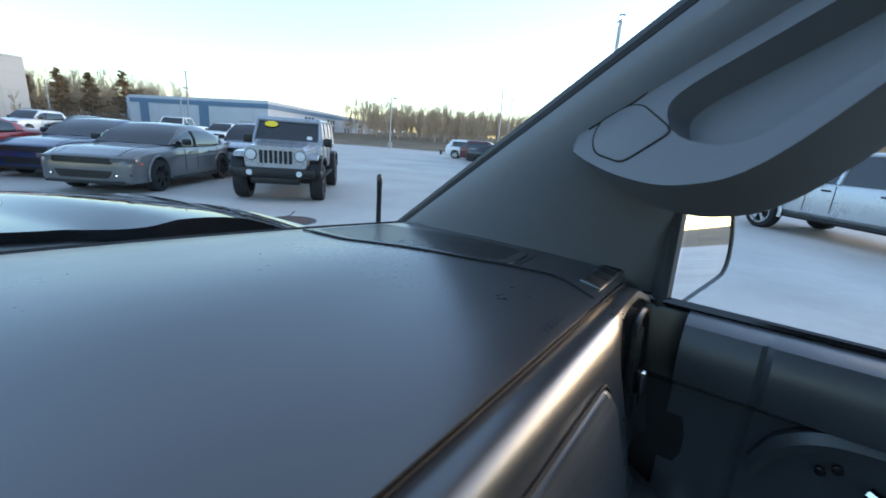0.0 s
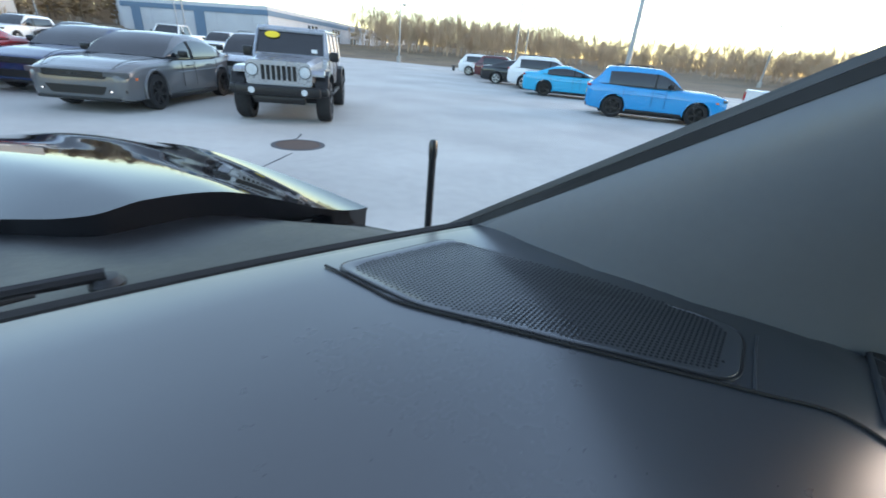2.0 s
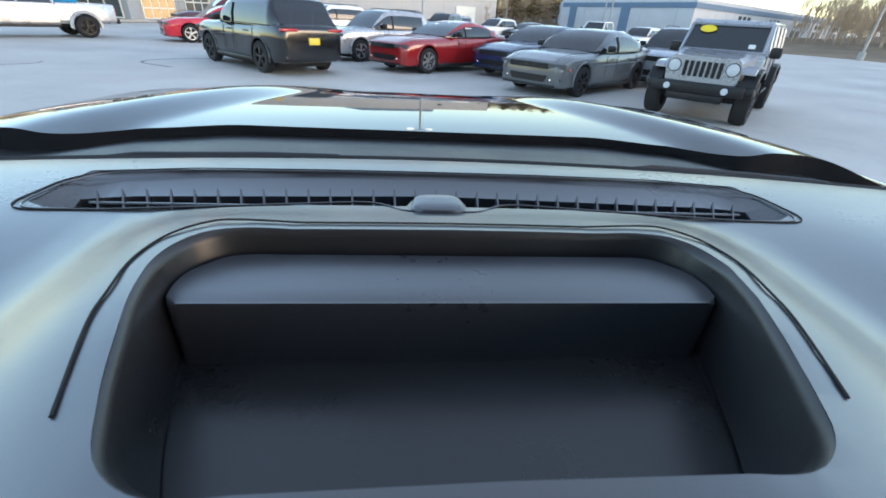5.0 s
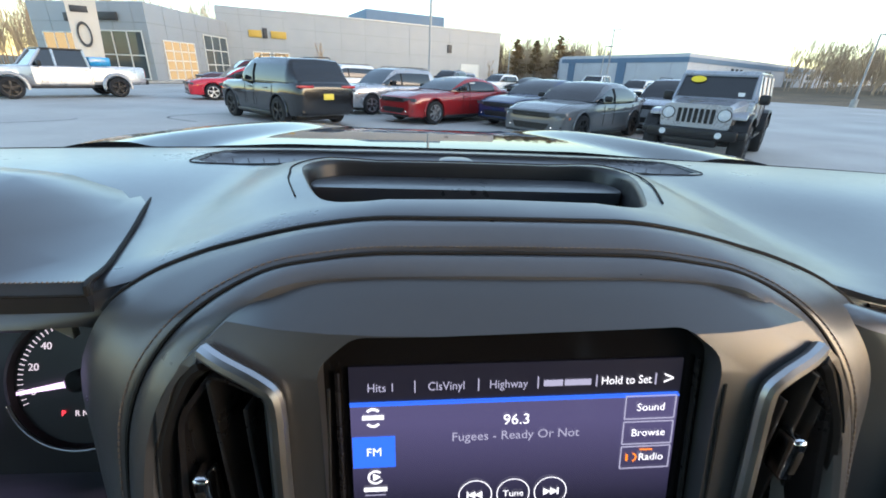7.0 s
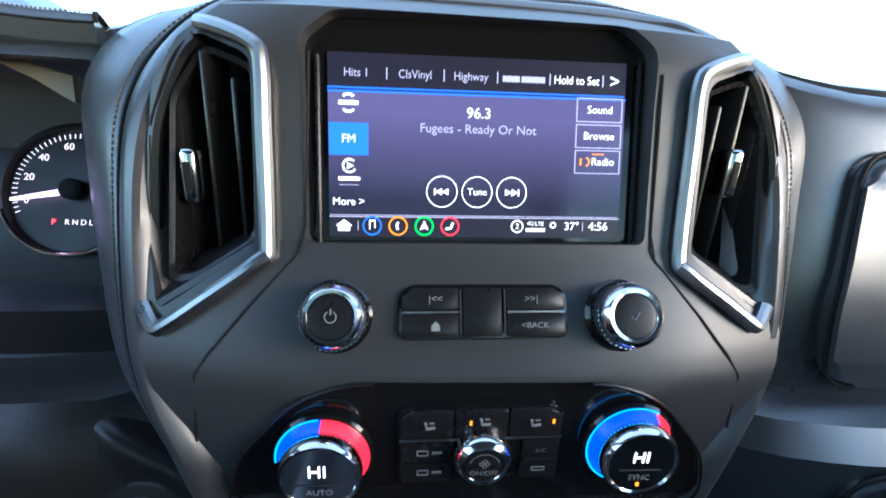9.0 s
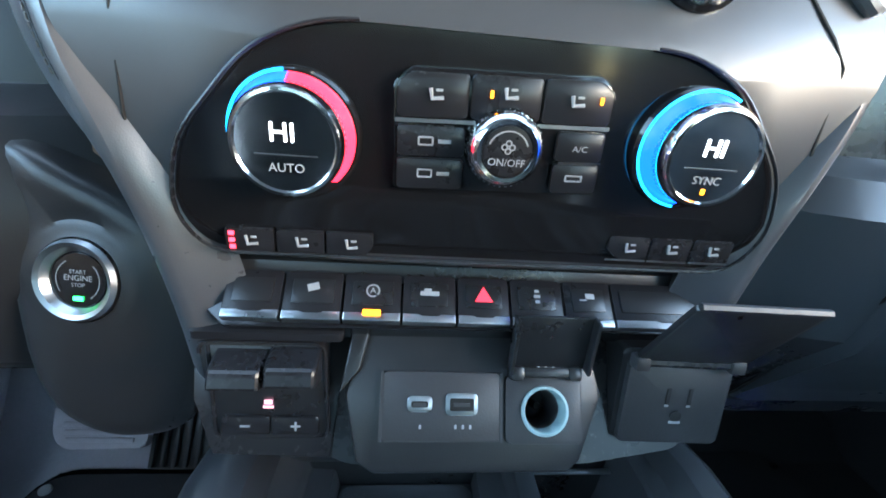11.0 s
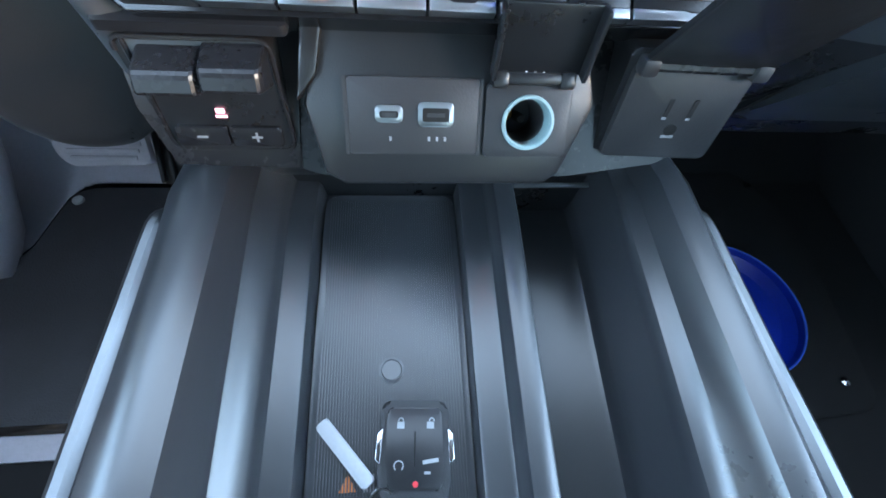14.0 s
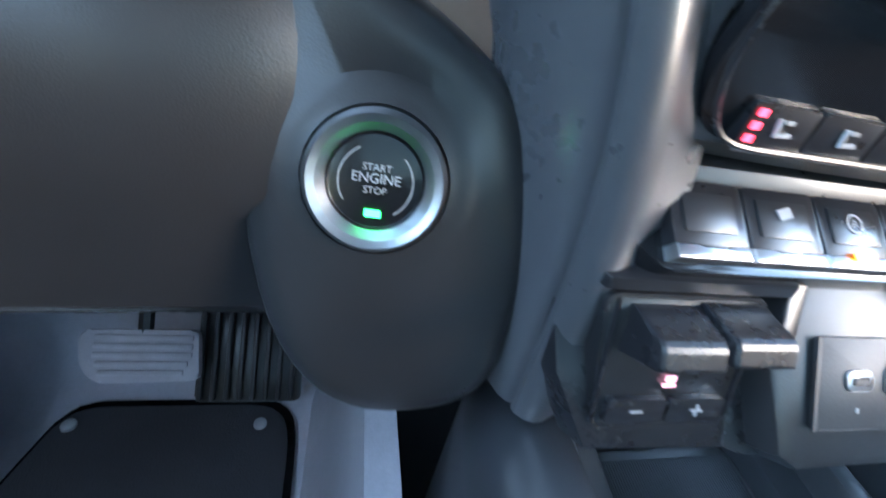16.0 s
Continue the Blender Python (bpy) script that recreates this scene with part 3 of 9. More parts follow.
# cavity with gauge face
cut = bm_new()
box(cut, (-0.424, -0.1, 1.3075), (0.392, 0.5, 0.175), 0.02)
carve(pad, cut)
GP = slope(-0.325, 0.128, 1.298, 22)
DIALBLACK = material("matt_black_dial", (0.008, 0.008, 0.01), 0.45, vary=0.1, scale=20)
NEEDLE = glow("needle_light", (0.85, 0.6, 1.0), 1.2)
MARKS = glow("gauge_marks", (0.7, 0.62, 0.72), 0.65)
bm = bm_new()
box(bm, (-0.1, 0.0, -0.012), (0.36, 0.18, 0.006), 0.002, GP)
part("face", bm, DIALBLACK, cluster)
dial = part("dial", (lambda b: (lathe(b, [(0.0, -0.006), (0.056, -0.006), (0.058, 0.0), (0.054, 0.002), (0.053, -0.003), (0.0, -0.003)], 48, GP, cap=False), b)[1])(bm_new()), DIALBLACK, cluster)
bm = bm_new()
tube(bm, [GP @ Vector((0.056 * math.cos(a), 0.056 * math.sin(a), 0.002)) for a in [math.radians(200 + 5 * i) for i in range(29)]], 0.0016, 6)
part("dial_trim", bm, CHROME, cluster)
bm = bm_new()
prism(bm, [(0.006, -0.003), (0.006, 0.003), (-0.047, -0.009), (-0.047, -0.0115)], 0.0, 0.0015, GP)
part("needle", bm, NEEDLE, cluster, "lilac lit needle")
bm = bm_new()
lathe(bm, [(0.009, -0.002), (0.009, 0.004), (0.006, 0.006)], 20, GP)
part("hub", bm, VOID, cluster)
for a, s in ((195, "0"), (165, "20"), (135, "40"), (102, "60"), (70, "80"), (40, "100")):
    lettering("numeral", s, 0.0085, GP @ Matrix.Translation((0.0385 * math.cos(radians(a)), 0.0385 * math.sin(radians(a)), -0.0022)), MARKS, cluster)
bm = bm_new()
for i in range(36):
    a = radians(205 - i * 5)
    box(bm, (0, 0, 0), (0.004, 0.0007, 0.0004), 0, GP @ Matrix.Translation((0.0475 * math.cos(a), 0.0475 * math.sin(a), -0.0024)) @ Matrix.Rotation(a, 4, "Z"))
part("dial_ticks", bm, MARKS, cluster)
lettering("gear_letters", "R N D L", 0.0065, GP @ Matrix.Translation((0.006, -0.028, -0.002)), MARKS, cluster)
lettering("gear_letter", "P", 0.0065, GP @ Matrix.Translation((-0.014, -0.028, -0.002)), glow("red_light", (1, 0.04, 0.06), 1.6), cluster)
DIC = glow("info_display_light", (0.24, 0.2, 0.42), 0.6)
bm = bm_new()
box(bm, (-0.125, -0.012, -0.004), (0.1, 0.075, 0.004), 0.002, GP)
part("info_display", bm, DIC, cluster, "lilac driver information screen")
bm = bm_new()
lathe(bm, [(0.0, 0.0), (0.03, 0.0), (0.031, 0.003)], 30, GP @ Matrix.Translation((-0.1, 0.058, -0.003)), cap=False)
part("small_dial", bm, DIALBLACK, cluster)
bm = bm_new()
tube(bm, [GP @ Vector((-0.1 + 0.031 * math.cos(a), 0.058 + 0.031 * math.sin(a), 0.0)) for a in [2 * math.pi * i / 30 for i in range(31)]], 0.0012, 6)
part("small_dial_trim", bm, CHROME, cluster)
bm = bm_new()
prism(bm, [(-0.1, 0.056), (-0.099, 0.06), (-0.077, 0.066), (-0.077, 0.064)], 0.001, 0.002, GP)
part("small_needle", bm, NEEDLE, cluster)
# bronze strip below the hood
bm = bm_new()
loft(bm, [[(x, y, zt), (x, y + 0.004, zt), (x, y + 0.004, zb), (x, y - 0.002, zb)] for x, y, zt, zb in ((-0.279, 0.0865, 1.386, 1.368), (-0.288, 0.088, 1.388, 1.3725), (-0.305, 0.09, 1.3925, 1.3825), (-0.325, 0.092, 1.398, 1.391), (-0.35, 0.095, 1.405, 1.401))])
part("hood_lining", bm, material("tan_lining", (0.3, 0.26, 0.21), 0.5, vary=0.1, scale=20, bump=0.1, bscale=900), cluster, "tan lower lining of the hood")

# ================================================================ centre stack
stack = thing("centre_stack", "dark centre stack bezel framed by a stitched leather arch", "centre console", (0.003, 0.0, 1.1))
# outer edge, stitched seam and inner edge of the leather, from the top of the arch down one side
ARCH = [((0.0, 0.078, 1.4577), (0.0, 0.0538, 1.4463), (0.0, 0.036, 1.4374)), ((0.04, 0.0787, 1.4573), (0.04, 0.0535, 1.4461), (0.04, 0.0363, 1.437)), ((0.08, 0.08, 1.4563), (0.08, 0.0525, 1.4457), (0.08, 0.0367, 1.436)),
        ((0.112, 0.082, 1.4515), (0.11, 0.0505, 1.4425), (0.108, 0.0362, 1.4345)), ((0.135, 0.083, 1.4465), (0.132, 0.047, 1.439), (0.128, 0.03, 1.4322)), ((0.158, 0.081, 1.441), (0.152, 0.04, 1.4315), (0.143, 0.0245, 1.423)),
        ((0.185, 0.076, 1.434), (0.17, 0.034, 1.42), (0.157, 0.02, 1.411)), ((0.213, 0.066, 1.423), (0.185, 0.029, 1.405), (0.17, 0.016, 1.397)), ((0.234, 0.056, 1.406), (0.198, 0.022, 1.384), (0.182, 0.01, 1.378)),
        ((0.246, 0.045, 1.375), (0.2055, 0.014, 1.357), (0.189, 0.002, 1.352)), ((0.244, 0.035, 1.325), (0.206, 0.002, 1.318), (0.1905, -0.01, 1.315)), ((0.236, 0.02, 1.27), (0.199, -0.02, 1.262), (0.185, -0.03, 1.258)),
        ((0.222, 0.0, 1.225), (0.189, -0.034, 1.22), (0.177, -0.042, 1.216)), ((0.205, -0.006, 1.185), (0.172, -0.043, 1.18), (0.1605, -0.05, 1.178)), ((0.18, 0.002, 1.14), (0.158, -0.044, 1.135), (0.148, -0.052, 1.133)),
        ((0.17, 0.012, 1.08), (0.15, -0.042, 1.08), (0.139, -0.052, 1.08)), ((0.164, 0.014, 1.0), (0.146, -0.038, 1.0), (0.135, -0.048, 1.0))]
lines = []
for q in range(3):
    side = [Vector(r[q]) for r in ARCH]
    lines.append(smooth_path([Vector((-p.x, p.y, p.z)) for p in side[:0:-1]] + side, 4))
rings, stitch_run = [], []
for i, (o, m_, e) in enumerate(zip(*lines)):
    d = (lines[1][min(i + 1, len(lines[1]) - 1)] - lines[1][max(i - 1, 0)]).normalized()
    u = (o - e).normalized()
    n = d.cross(u).normalized()
    if n.y > 0:
        n = -n
    w = 0.6 + 0.4 * sstep(1.12, 1.23, m_.z)
    rings.append([o - n * 0.03 + u * 0.012, o - n * 0.007 + u * 0.002, o - n * 0.0012 + u * 0.0004, o - u * 0.003 + n * 0.0009, o.lerp(m_, 0.35) + n * 0.0026 * w, o.lerp(m_, 0.7) + n * 0.0022 * w, o.lerp(m_, 0.88) + n * 0.0013, o.lerp(m_, 0.965) - n * 0.0002, m_ - n * 0.0022,
                  m_.lerp(e, 0.08) + n * 0.0002, m_.lerp(e, 0.28) + n * 0.0021, m_.lerp(e, 0.62) + n * 0.0024, m_.lerp(e, 0.88) + n * 0.001, e - n * 0.0022, e - n * 0.008, e - n * 0.03])
    stitch_run.append(o.lerp(m_, 0.875) + n * 0.0014)
bm = bm_new()
loft(bm, rings)
arch = part("leather_arch", bm, LEATHER, stack, "grained black leather arch")
for q, r, nm in ((1, 0.0011, "seam"), (0, 0.0016, "outer_gap")):
    bm = bm_new()
    tube(bm, [p + Vector((0, -0.0005, 0.0001)) if q else p + Vector((0, 0.0022, -0.0002)) for p in lines[q] if p.z > (1.2 if q else 1.405)], r, 6)
    part(nm, bm, VOID, stack)
# stitches along the arch
bm = bm_new()
acc = 0.0
for pa, pb in zip(stitch_run, stitch_run[1:]):
    L = (pb - pa).length
    d = (pb - pa).normalized()
    while acc < L:
        if min(pa.z, pb.z) > 1.2:
            q = pa.lerp(pb, acc / L) + Vector((0, -0.0003, 0.0002))
            tube(bm, [q, q + d * 0.0026], 0.00042, 4)
        acc += 0.0037
    acc -= L
part("stitches", bm, THREAD, stack, "copper coloured stitches")

# face of the stack, one solid
PROF = [(1.4375, 0.037), (1.432, 0.022), (1.424, 0.004), (1.405, -0.004), (1.38, -0.007), (1.3, -0.0215), (1.288, -0.028), (1.25, -0.0445), (1.236, -0.0515), (1.224, -0.0545), (1.18, -0.053), (1.128, -0.05), (1.122, -0.04)]
def half(z):
    t = [(1.4375, 0.12), (1.424, 0.15), (1.405, 0.171), (1.38, 0.186), (1.34, 0.194), (1.25, 0.19), (1.19, 0.172), (1.12, 0.152)]
    for (z1, w1), (z2, w2) in zip(t, t[1:]):
        if z2 <= z <= z1:
            return w1 + (w2 - w1) * (z1 - z) / (z1 - z2)
    return t[-1][1]


def face_y(z):
    for (z1, y1), (z2, y2) in zip(PROF, PROF[1:]):
        if z2 <= z <= z1:
            return y1 + (y2 - y1) * (z1 - z) / (z1 - z2)
    return PROF[-1][1]


bm = bm_new()
rings = []
for z, y in PROF:
    h = half(z)
    r = []
    for i in range(13):
        u = -1 + i / 6
        r.append((0.003 + u * h, y + 0.014 * abs(u) ** 4, z))
    r += [(0.003 + h, 0.11, z), (0.003 - h, 0.11, z)]
    rings.append(r)
loft(bm, rings)
face = part("face", bm, BEZEL, stack, "satin dark bronze-black bezel")
SCR = slope(0.0, 0.0, 1.353, 11) @ Matrix.Rotation(radians(1.3), 4, "Z")
cut = bm_new()
prism(cut, round_poly([(-0.0985, -0.0545), (0.0985, -0.0545), (0.0995, 0.058), (0.083, 0.0715), (-0.083, 0.0715), (-0.0995, 0.058)], 0.006), -0.004, 0.1, SCR)
carve(face, cut)
VL = [(-0.158, 1.4085), (-0.127, 1.397), (-0.1245, 1.2965), (-0.177, 1.2605), (-0.186, 1.3), (-0.185, 1.36), (-0.172, 1.395)]
def mirror_x(pts, c=0.003):
    return [(2 * c - x, z) for x, z in pts][::-1]


UP = Matrix(((1, 0, 0, 0), (0, 0, -1, 0), (0, 1, 0, 0), (0, 0, 0, 1)))
for pts in (VL, mirror_x(VL)):
    cut = bm_new()
    prism(cut, round_poly(pts, 0.007), -0.075, 0.2, UP)
    carve(face, cut)
cut = bm_new()
CL = [(0.079, 1.2315), (0.108, 1.22), (0.141, 1.182), (0.147, 1.148), (0.136, 1.1285)]
CLIM = [(x, z) for x, z in CL] + [(-x + 0.008, z) for x, z in CL[::-1]]
prism(cut, round_poly(CLIM, 0.014), 0.032, 0.2, UP)
carve(face, cut)
# hairline between side wings and lower panel
for s in (1, -1):
    bm = bm_new()
    tube(bm, [(0.003 + s * u, face_y(z) - 0.0002 + 0.014 * (u / half(z)) ** 4, z) for u, z in ((0.0985, 1.4), (0.1, 1.31), (0.103, 1.295), (0.13, 1.265), (0.148, 1.243), (0.155, 1.232), (0.16, 1.19), (0.165, 1.14))], 0.0008, 6)
    part("panel_gap", bm, VOID, stack)

# the two air vents
def air_vent(pts, sx):
    v = thing("air_vent", "black air vent with vertical vanes and chrome edge strip", "vent", (0.003 + sx * 0.155, 0.0, 1.25), "centre air vents")
    def P(u, z, d=0.0):
        x = 0.003 + sx * u
        return Vector((x, face_y(z) + 0.014 * min(1, u / half(z)) ** 4 - d, z))
    b = bm_new()
    o = 0.0 if sx < 0 else -0.003
    path = [P(0.1585 + o, 1.4125, 0.002), P(0.147 + o, 1.41, 0.004), P(0.128 + o, 1.403, 0.004), P(0.1225 + o, 1.394, 0.004), P(0.1215 + o, 1.36, 0.004), P(0.12 + o, 1.3, 0.004), P(0.123 + o, 1.291, 0.004)]
    path += [P(0.152, 1.27, 0.004), P(0.171, 1.2565, 0.003), P(0.1785, 1.2535, 0.002), P(0.188, 1.263, 0.0)] if sx < 0 else [P(0.147, 1.2725, 0.004), P(0.163, 1.2615, 0.003), P(0.1695, 1.259, 0.002), P(0.179, 1.268, 0.0)]
    tube(b, smooth_path(path, 3), 0.0044, 10, 1.0)
    part("edge_strip", b, SILVER, v, "satin chrome strip")
    # near-black block in place of the shade deep inside the vent
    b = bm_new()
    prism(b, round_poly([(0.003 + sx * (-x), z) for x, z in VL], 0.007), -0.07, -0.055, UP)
    part("duct_shade", b, VOID, v)
    for u, z0, z1, d in ((0.138, 1.288, 1.385, 0.0), (0.155, 1.272, 1.398, -0.004), (0.172, 1.262, 1.385, -0.008)):
        b = bm_new()
        m = Matrix.Translation((0.003 + sx * u, 0.012 - d, (z0 + z1) / 2)) @ Matrix.Rotation(radians(10 * sx), 4, "Z")
        box(b, (0, 0, 0), (0.0028, 0.024, z1 - z0), 0.001, m)
        part("vane", b, HARD, v)
    b = bm_new()
    tube(b, smooth_path([P(0.1885, 1.30, -0.006), P(0.186, 1.355, -0.006), P(0.171, 1.393, -0.006), P(0.16, 1.405, -0.004)], 4), 0.0045, 8)
    part("housing_edge", b, HARD, v)
    b = bm_new()
    inner = round_poly([(0.176, 1.375), (0.176, 1.2755), (0.163, 1.2765), (0.1275, 1.2985), (0.1275, 1.392), (0.157, 1.402)], 0.008)
    loft(b, [[P(u, z, -0.002), P(0.152 + (u - 0.152) * 0.9, 1.338 + (z - 1.338) * 0.95, -0.004), P(0.152 + (u - 0.152) * 0.88, 1.338 + (z - 1.338) * 0.94, -0.03), P(u, z, -0.03)] for u, z in inner + inner[:1]], caps=False)
    part("inner_frame", b, SATIN, v)
    b = bm_new()
    loft(b, [[P(0.186, 1.262, 0.0), P(0.1265, 1.3, 0.0), P(0.128, 1.304, -0.03), P(0.186, 1.275, -0.03)], [P(0.186, 1.258, 0.0), P(0.1265, 1.296, 0.0), P(0.128, 1.296, -0.04), P(0.186, 1.262, -0.04)]])
    part("lower_lip", b, HARD, v)
    b = bm_new()
    m = Matrix.Translation((-0.162, -0.001, 1.332)) if sx < 0 else Matrix.Translation((0.157, 0.001, 1.346))
    box(b, (0, 0, 0), (0.009, 0.014, 0.03), 0.003, m, 3)
    tb = part("tab", b, CHROME, v, "chrome tab")
    b = bm_new()
    box(b, (0, -0.0074, 0), (0.004, 0.001, 0.016), 0.0004, m)
    part("tab_insert", b, VOID, tb)


air_vent(VL, -1)
air_vent(mirror_x(VL), 1)

# ---------------------------------------------------------------- infotainment display
display = thing("infotainment_display", "lit touchscreen with a purple radio page", "screen", (0, 0, 1.3))
bm = bm_new()
prism(bm, round_poly([(-0.0985, -0.0545), (0.0985, -0.0545), (0.0995, 0.058), (0.083, 0.0715), (-0.083, 0.0715), (-0.0995, 0.058)], 0.006), -0.008, -0.0012, SCR)
part("glass_surround", bm, GLOSS, display)
bm = bm_new()
tube(bm, [SCR @ Vector((x, y, 0.001)) for x, y in ((-0.0925, 0.05), (-0.0925, -0.0565), (-0.0875, -0.0585), (0.0895, -0.0575), (0.0945, -0.0535), (0.0945, 0.052))], 0.0014, 6)
part("inner_frame", bm, SATIN, display)
smat = bpy.data.materials.new("screen_light")
smat.use_nodes = True
nt = smat.node_tree
bs = nt.nodes["Principled BSDF"]
bs.inputs["Base Color"].default_value = (0.01, 0.01, 0.012, 1)
bs.inputs["Roughness"].default_value = 0.12
tc = nt.nodes.new("ShaderNodeTexCoord")
sp = nt.nodes.new("ShaderNodeSeparateXYZ")
rp = nt.nodes.new("ShaderNodeValToRGB")
rp.color_ramp.elements[0].position, rp.color_ramp.elements[0].color = 0.15, (0.012, 0.012, 0.028, 1)
rp.color_ramp.elements[1].position, rp.color_ramp.elements[1].color = 0.8, (0.075, 0.068, 0.16, 1)
nt.links.new(tc.outputs["Generated"], sp.inputs[0])
nt.links.new(sp.outputs[2], rp.inputs[0])
nt.links.new(rp.outputs[0], bs.inputs["Emission Color"])
bs.inputs["Emission Strength"].default_value = 0.75 * DUSK
bm = bm_new()
box(bm, (0, -0.004, 0), (0.174, 0.0715, 0.0008), 0, SCR)
page = part("radio_page", bm, smat, display, "purple radio page", smooth=False)
BAR = glow("screen_dark", (0.008, 0.008, 0.016), 0.8)
bm = bm_new()
box(bm, (0, 0.042, 0.0), (0.174, 0.0205, 0.0008), 0, SCR)
part("preset_bar", bm, BAR, display, smooth=False)
bm = bm_new()
box(bm, (0, -0.0455, 0.0), (0.174, 0.0115, 0.0008), 0, SCR)
part("status_bar", bm, BAR, display, smooth=False)
WHITE = glow("screen_white", (0.9, 0.92, 1.0), 1.0)
DIM = glow("screen_dim", (0.3, 0.3, 0.42), 0.9)
BLUEL = glow("screen_blue", (0.02, 0.12, 0.75), 1.0)
AMB = glow("amber_light", (1.0, 0.25, 0.01), 0.9)
GREENL = glow("green_light", (0.02, 0.7, 0.08), 1.0)
REDL = glow("red_icon_light", (0.9, 0.03, 0.06), 1.0)
def flat(name, x0, y0, x1, y1, mat, h=0.0012, parent=None, M=None):
    b = bm_new()
    box(b, ((x0 + x1) / 2, (y0 + y1) / 2, h), (abs(x1 - x0), abs(y1 - y0), 0.0004), 0, SCR if M is None else M)
    return part(name, b, mat, parent or display, smooth=False)


flat("tab_line", -0.087, 0.0306, 0.087, 0.0316, BLUEL, 0.0006)
flat("status_line", -0.087, -0.0398, 0.087, -0.0393, DIM, 0.0006)


def frame_box(name, x0, y0, x1, y1, w, mat, h=0.0012, parent=None, M=None):
    b = bm_new()
    for c, s in ((((x0 + x1) / 2, y0), (x1 - x0, w)), (((x0 + x1) / 2, y1), (x1 - x0, w)), ((x0, (y0 + y1) / 2), (w, abs(y1 - y0))), ((x1, (y0 + y1) / 2), (w, abs(y1 - y0)))):
        box(b, (c[0], c[1], h), (s[0], s[1], 0.0004), 0, SCR if M is None else M)
    return part(name, b, mat, parent or display, smooth=False)


def ring_flat(name, x, y, r, w, mat, M=None, h=0.0012, parent=None, a0=0, a1=360):
    b = bm_new()
    n = 28
    M = SCR if M is None else M
    inn, out = [], []
    for i in range(n + 1):
        a = radians(a0 + (a1 - a0) * i / n)
        inn.append((M @ Vector((x + (r - w) * math.cos(a), y + (r - w) * math.sin(a), h))))
        out.append((M @ Vector((x + r * math.cos(a), y + r * math.sin(a), h))))
    loft(b, [inn, out], closed=False)
    return part(name, b, mat, parent or display, smooth=False)


def word(text, x, y, size, mat, align="CENTER", w=1.0):
    return lettering("wording", text, size, SCR @ Matrix.Translation((x, y, 0.0014)), mat, display, align, width=w, flat=0.0)


flat("page_rule", -0.087, 0.0325, 0.0855, 0.0333, BLUEL)
flat("page_rule", -0.0865, -0.0388, 0.085, -0.0384, DIM)
for t, x, mt in (("Hits 1", -0.071, DIM), ("ClsVinyl", -0.038, DIM), ("Highway", -0.006, DIM), ("Hold to Set", 0.0565, WHITE)):
    word(t, x, 0.041, 0.0066, mt, w=0.88)
for x in (-0.054, -0.0215, 0.0095, 0.0405, 0.0725):
    flat("tab_rule", x - 0.0003, 0.038, x + 0.0003, 0.0445, DIM)
for x0, x1 in ((0.0125, 0.0225), (0.0236, 0.0375)):
    flat("name_bar", x0, 0.0391, x1, 0.0424, DIM)
word(">", 0.0795, 0.041, 0.011, WHITE)
word("96.3", -0.001, 0.0205, 0.0085, WHITE)
word("Fugees - Ready Or Not", -0.001, 0.0115, 0.0072, DIM)
for t, y in (("Sound", 0.0247), ("Browse", 0.0095), ("Radio", -0.0055)):
    frame_box("key_frame", 0.0575, y - 0.0067, 0.085, y + 0.0067, 0.0005, DIM)
    word(t, 0.0715 + (0.003 if t == "Radio" else 0), y, 0.0062, WHITE)
ring_flat("radio_mark", 0.0638, -0.0055, 0.0028, 0.0009, AMB, a0=-80, a1=80)
flat("radio_mark_bar", 0.0605, -0.0075, 0.0615, -0.0035, AMB)
flat("radio_mark_dash", 0.068, -0.0012, 0.075, -0.0006, AMB)
flat("band_key", -0.0865, -0.0045, -0.0645, 0.0135, BLUEL, 0.0011)
word("FM", -0.0755, 0.0045, 0.0066, WHITE)
word("More >", -0.0758, -0.031, 0.006, WHITE)
for dy in (0.0245,):
    flat("satellite_icon", -0.081, dy - 0.001, -0.07, dy + 0.0012, WHITE)
    ring_flat("satellite_icon", -0.0755, dy + 0.001, 0.0045, 0.0014, WHITE, a0=40, a1=140)
    ring_flat("satellite_icon", -0.0755, dy - 0.001, 0.0045, 0.0014, WHITE, a0=220, a1=320)
ring_flat("phone_icon", -0.0752, -0.0105, 0.0042, 0.0011, WHITE, a0=45, a1=330)
bm = bm_new()
prism(bm, [(-0.0765, -0.0125), (-0.0728, -0.0105), (-0.0765, -0.0085)], 0.0008, 0.0014, SCR)
part("phone_icon", bm, WHITE, display, smooth=False)
flat("name_bar", -0.0815, -0.0189, -0.0693, -0.0168, WHITE)
flat("phone_rule", -0.081, -0.0215, -0.07, -0.0212, DIM)
for x, t in ((-0.022, "prev"), (-0.0012, "Tune"), (0.0195, "next")):
    ring_flat("round_key", x, -0.0245, 0.0092, 0.0005, WHITE)
    if t == "Tune":
        word(t, x, -0.0245, 0.0056, WHITE)
    else:
        s = -1 if t == "prev" else 1
        for k in (-0.0022, 0.0016):
            bm = bm_new()
            prism(bm, [(x + s * (k - 0.0016), -0.0265), (x + s * (k + 0.0022), -0.0245), (x + s * (k - 0.0016), -0.0225)], 0.0009, 0.0014, SCR)
            part("skip_icon", bm, WHITE, display, smooth=False)
        flat("skip_icon", x + s * 0.0042 - 0.0004, -0.0265, x + s * 0.0042 + 0.0004, -0.0225, WHITE)
bm = bm_new()
prism(bm, [(-0.082, -0.0478), (-0.0752, -0.0478), (-0.0752, -0.0448), (-0.0738, -0.0448), (-0.0786, -0.0412), (-0.0834, -0.0448), (-0.082, -0.0448)], 0.0009, 0.0014, SCR)
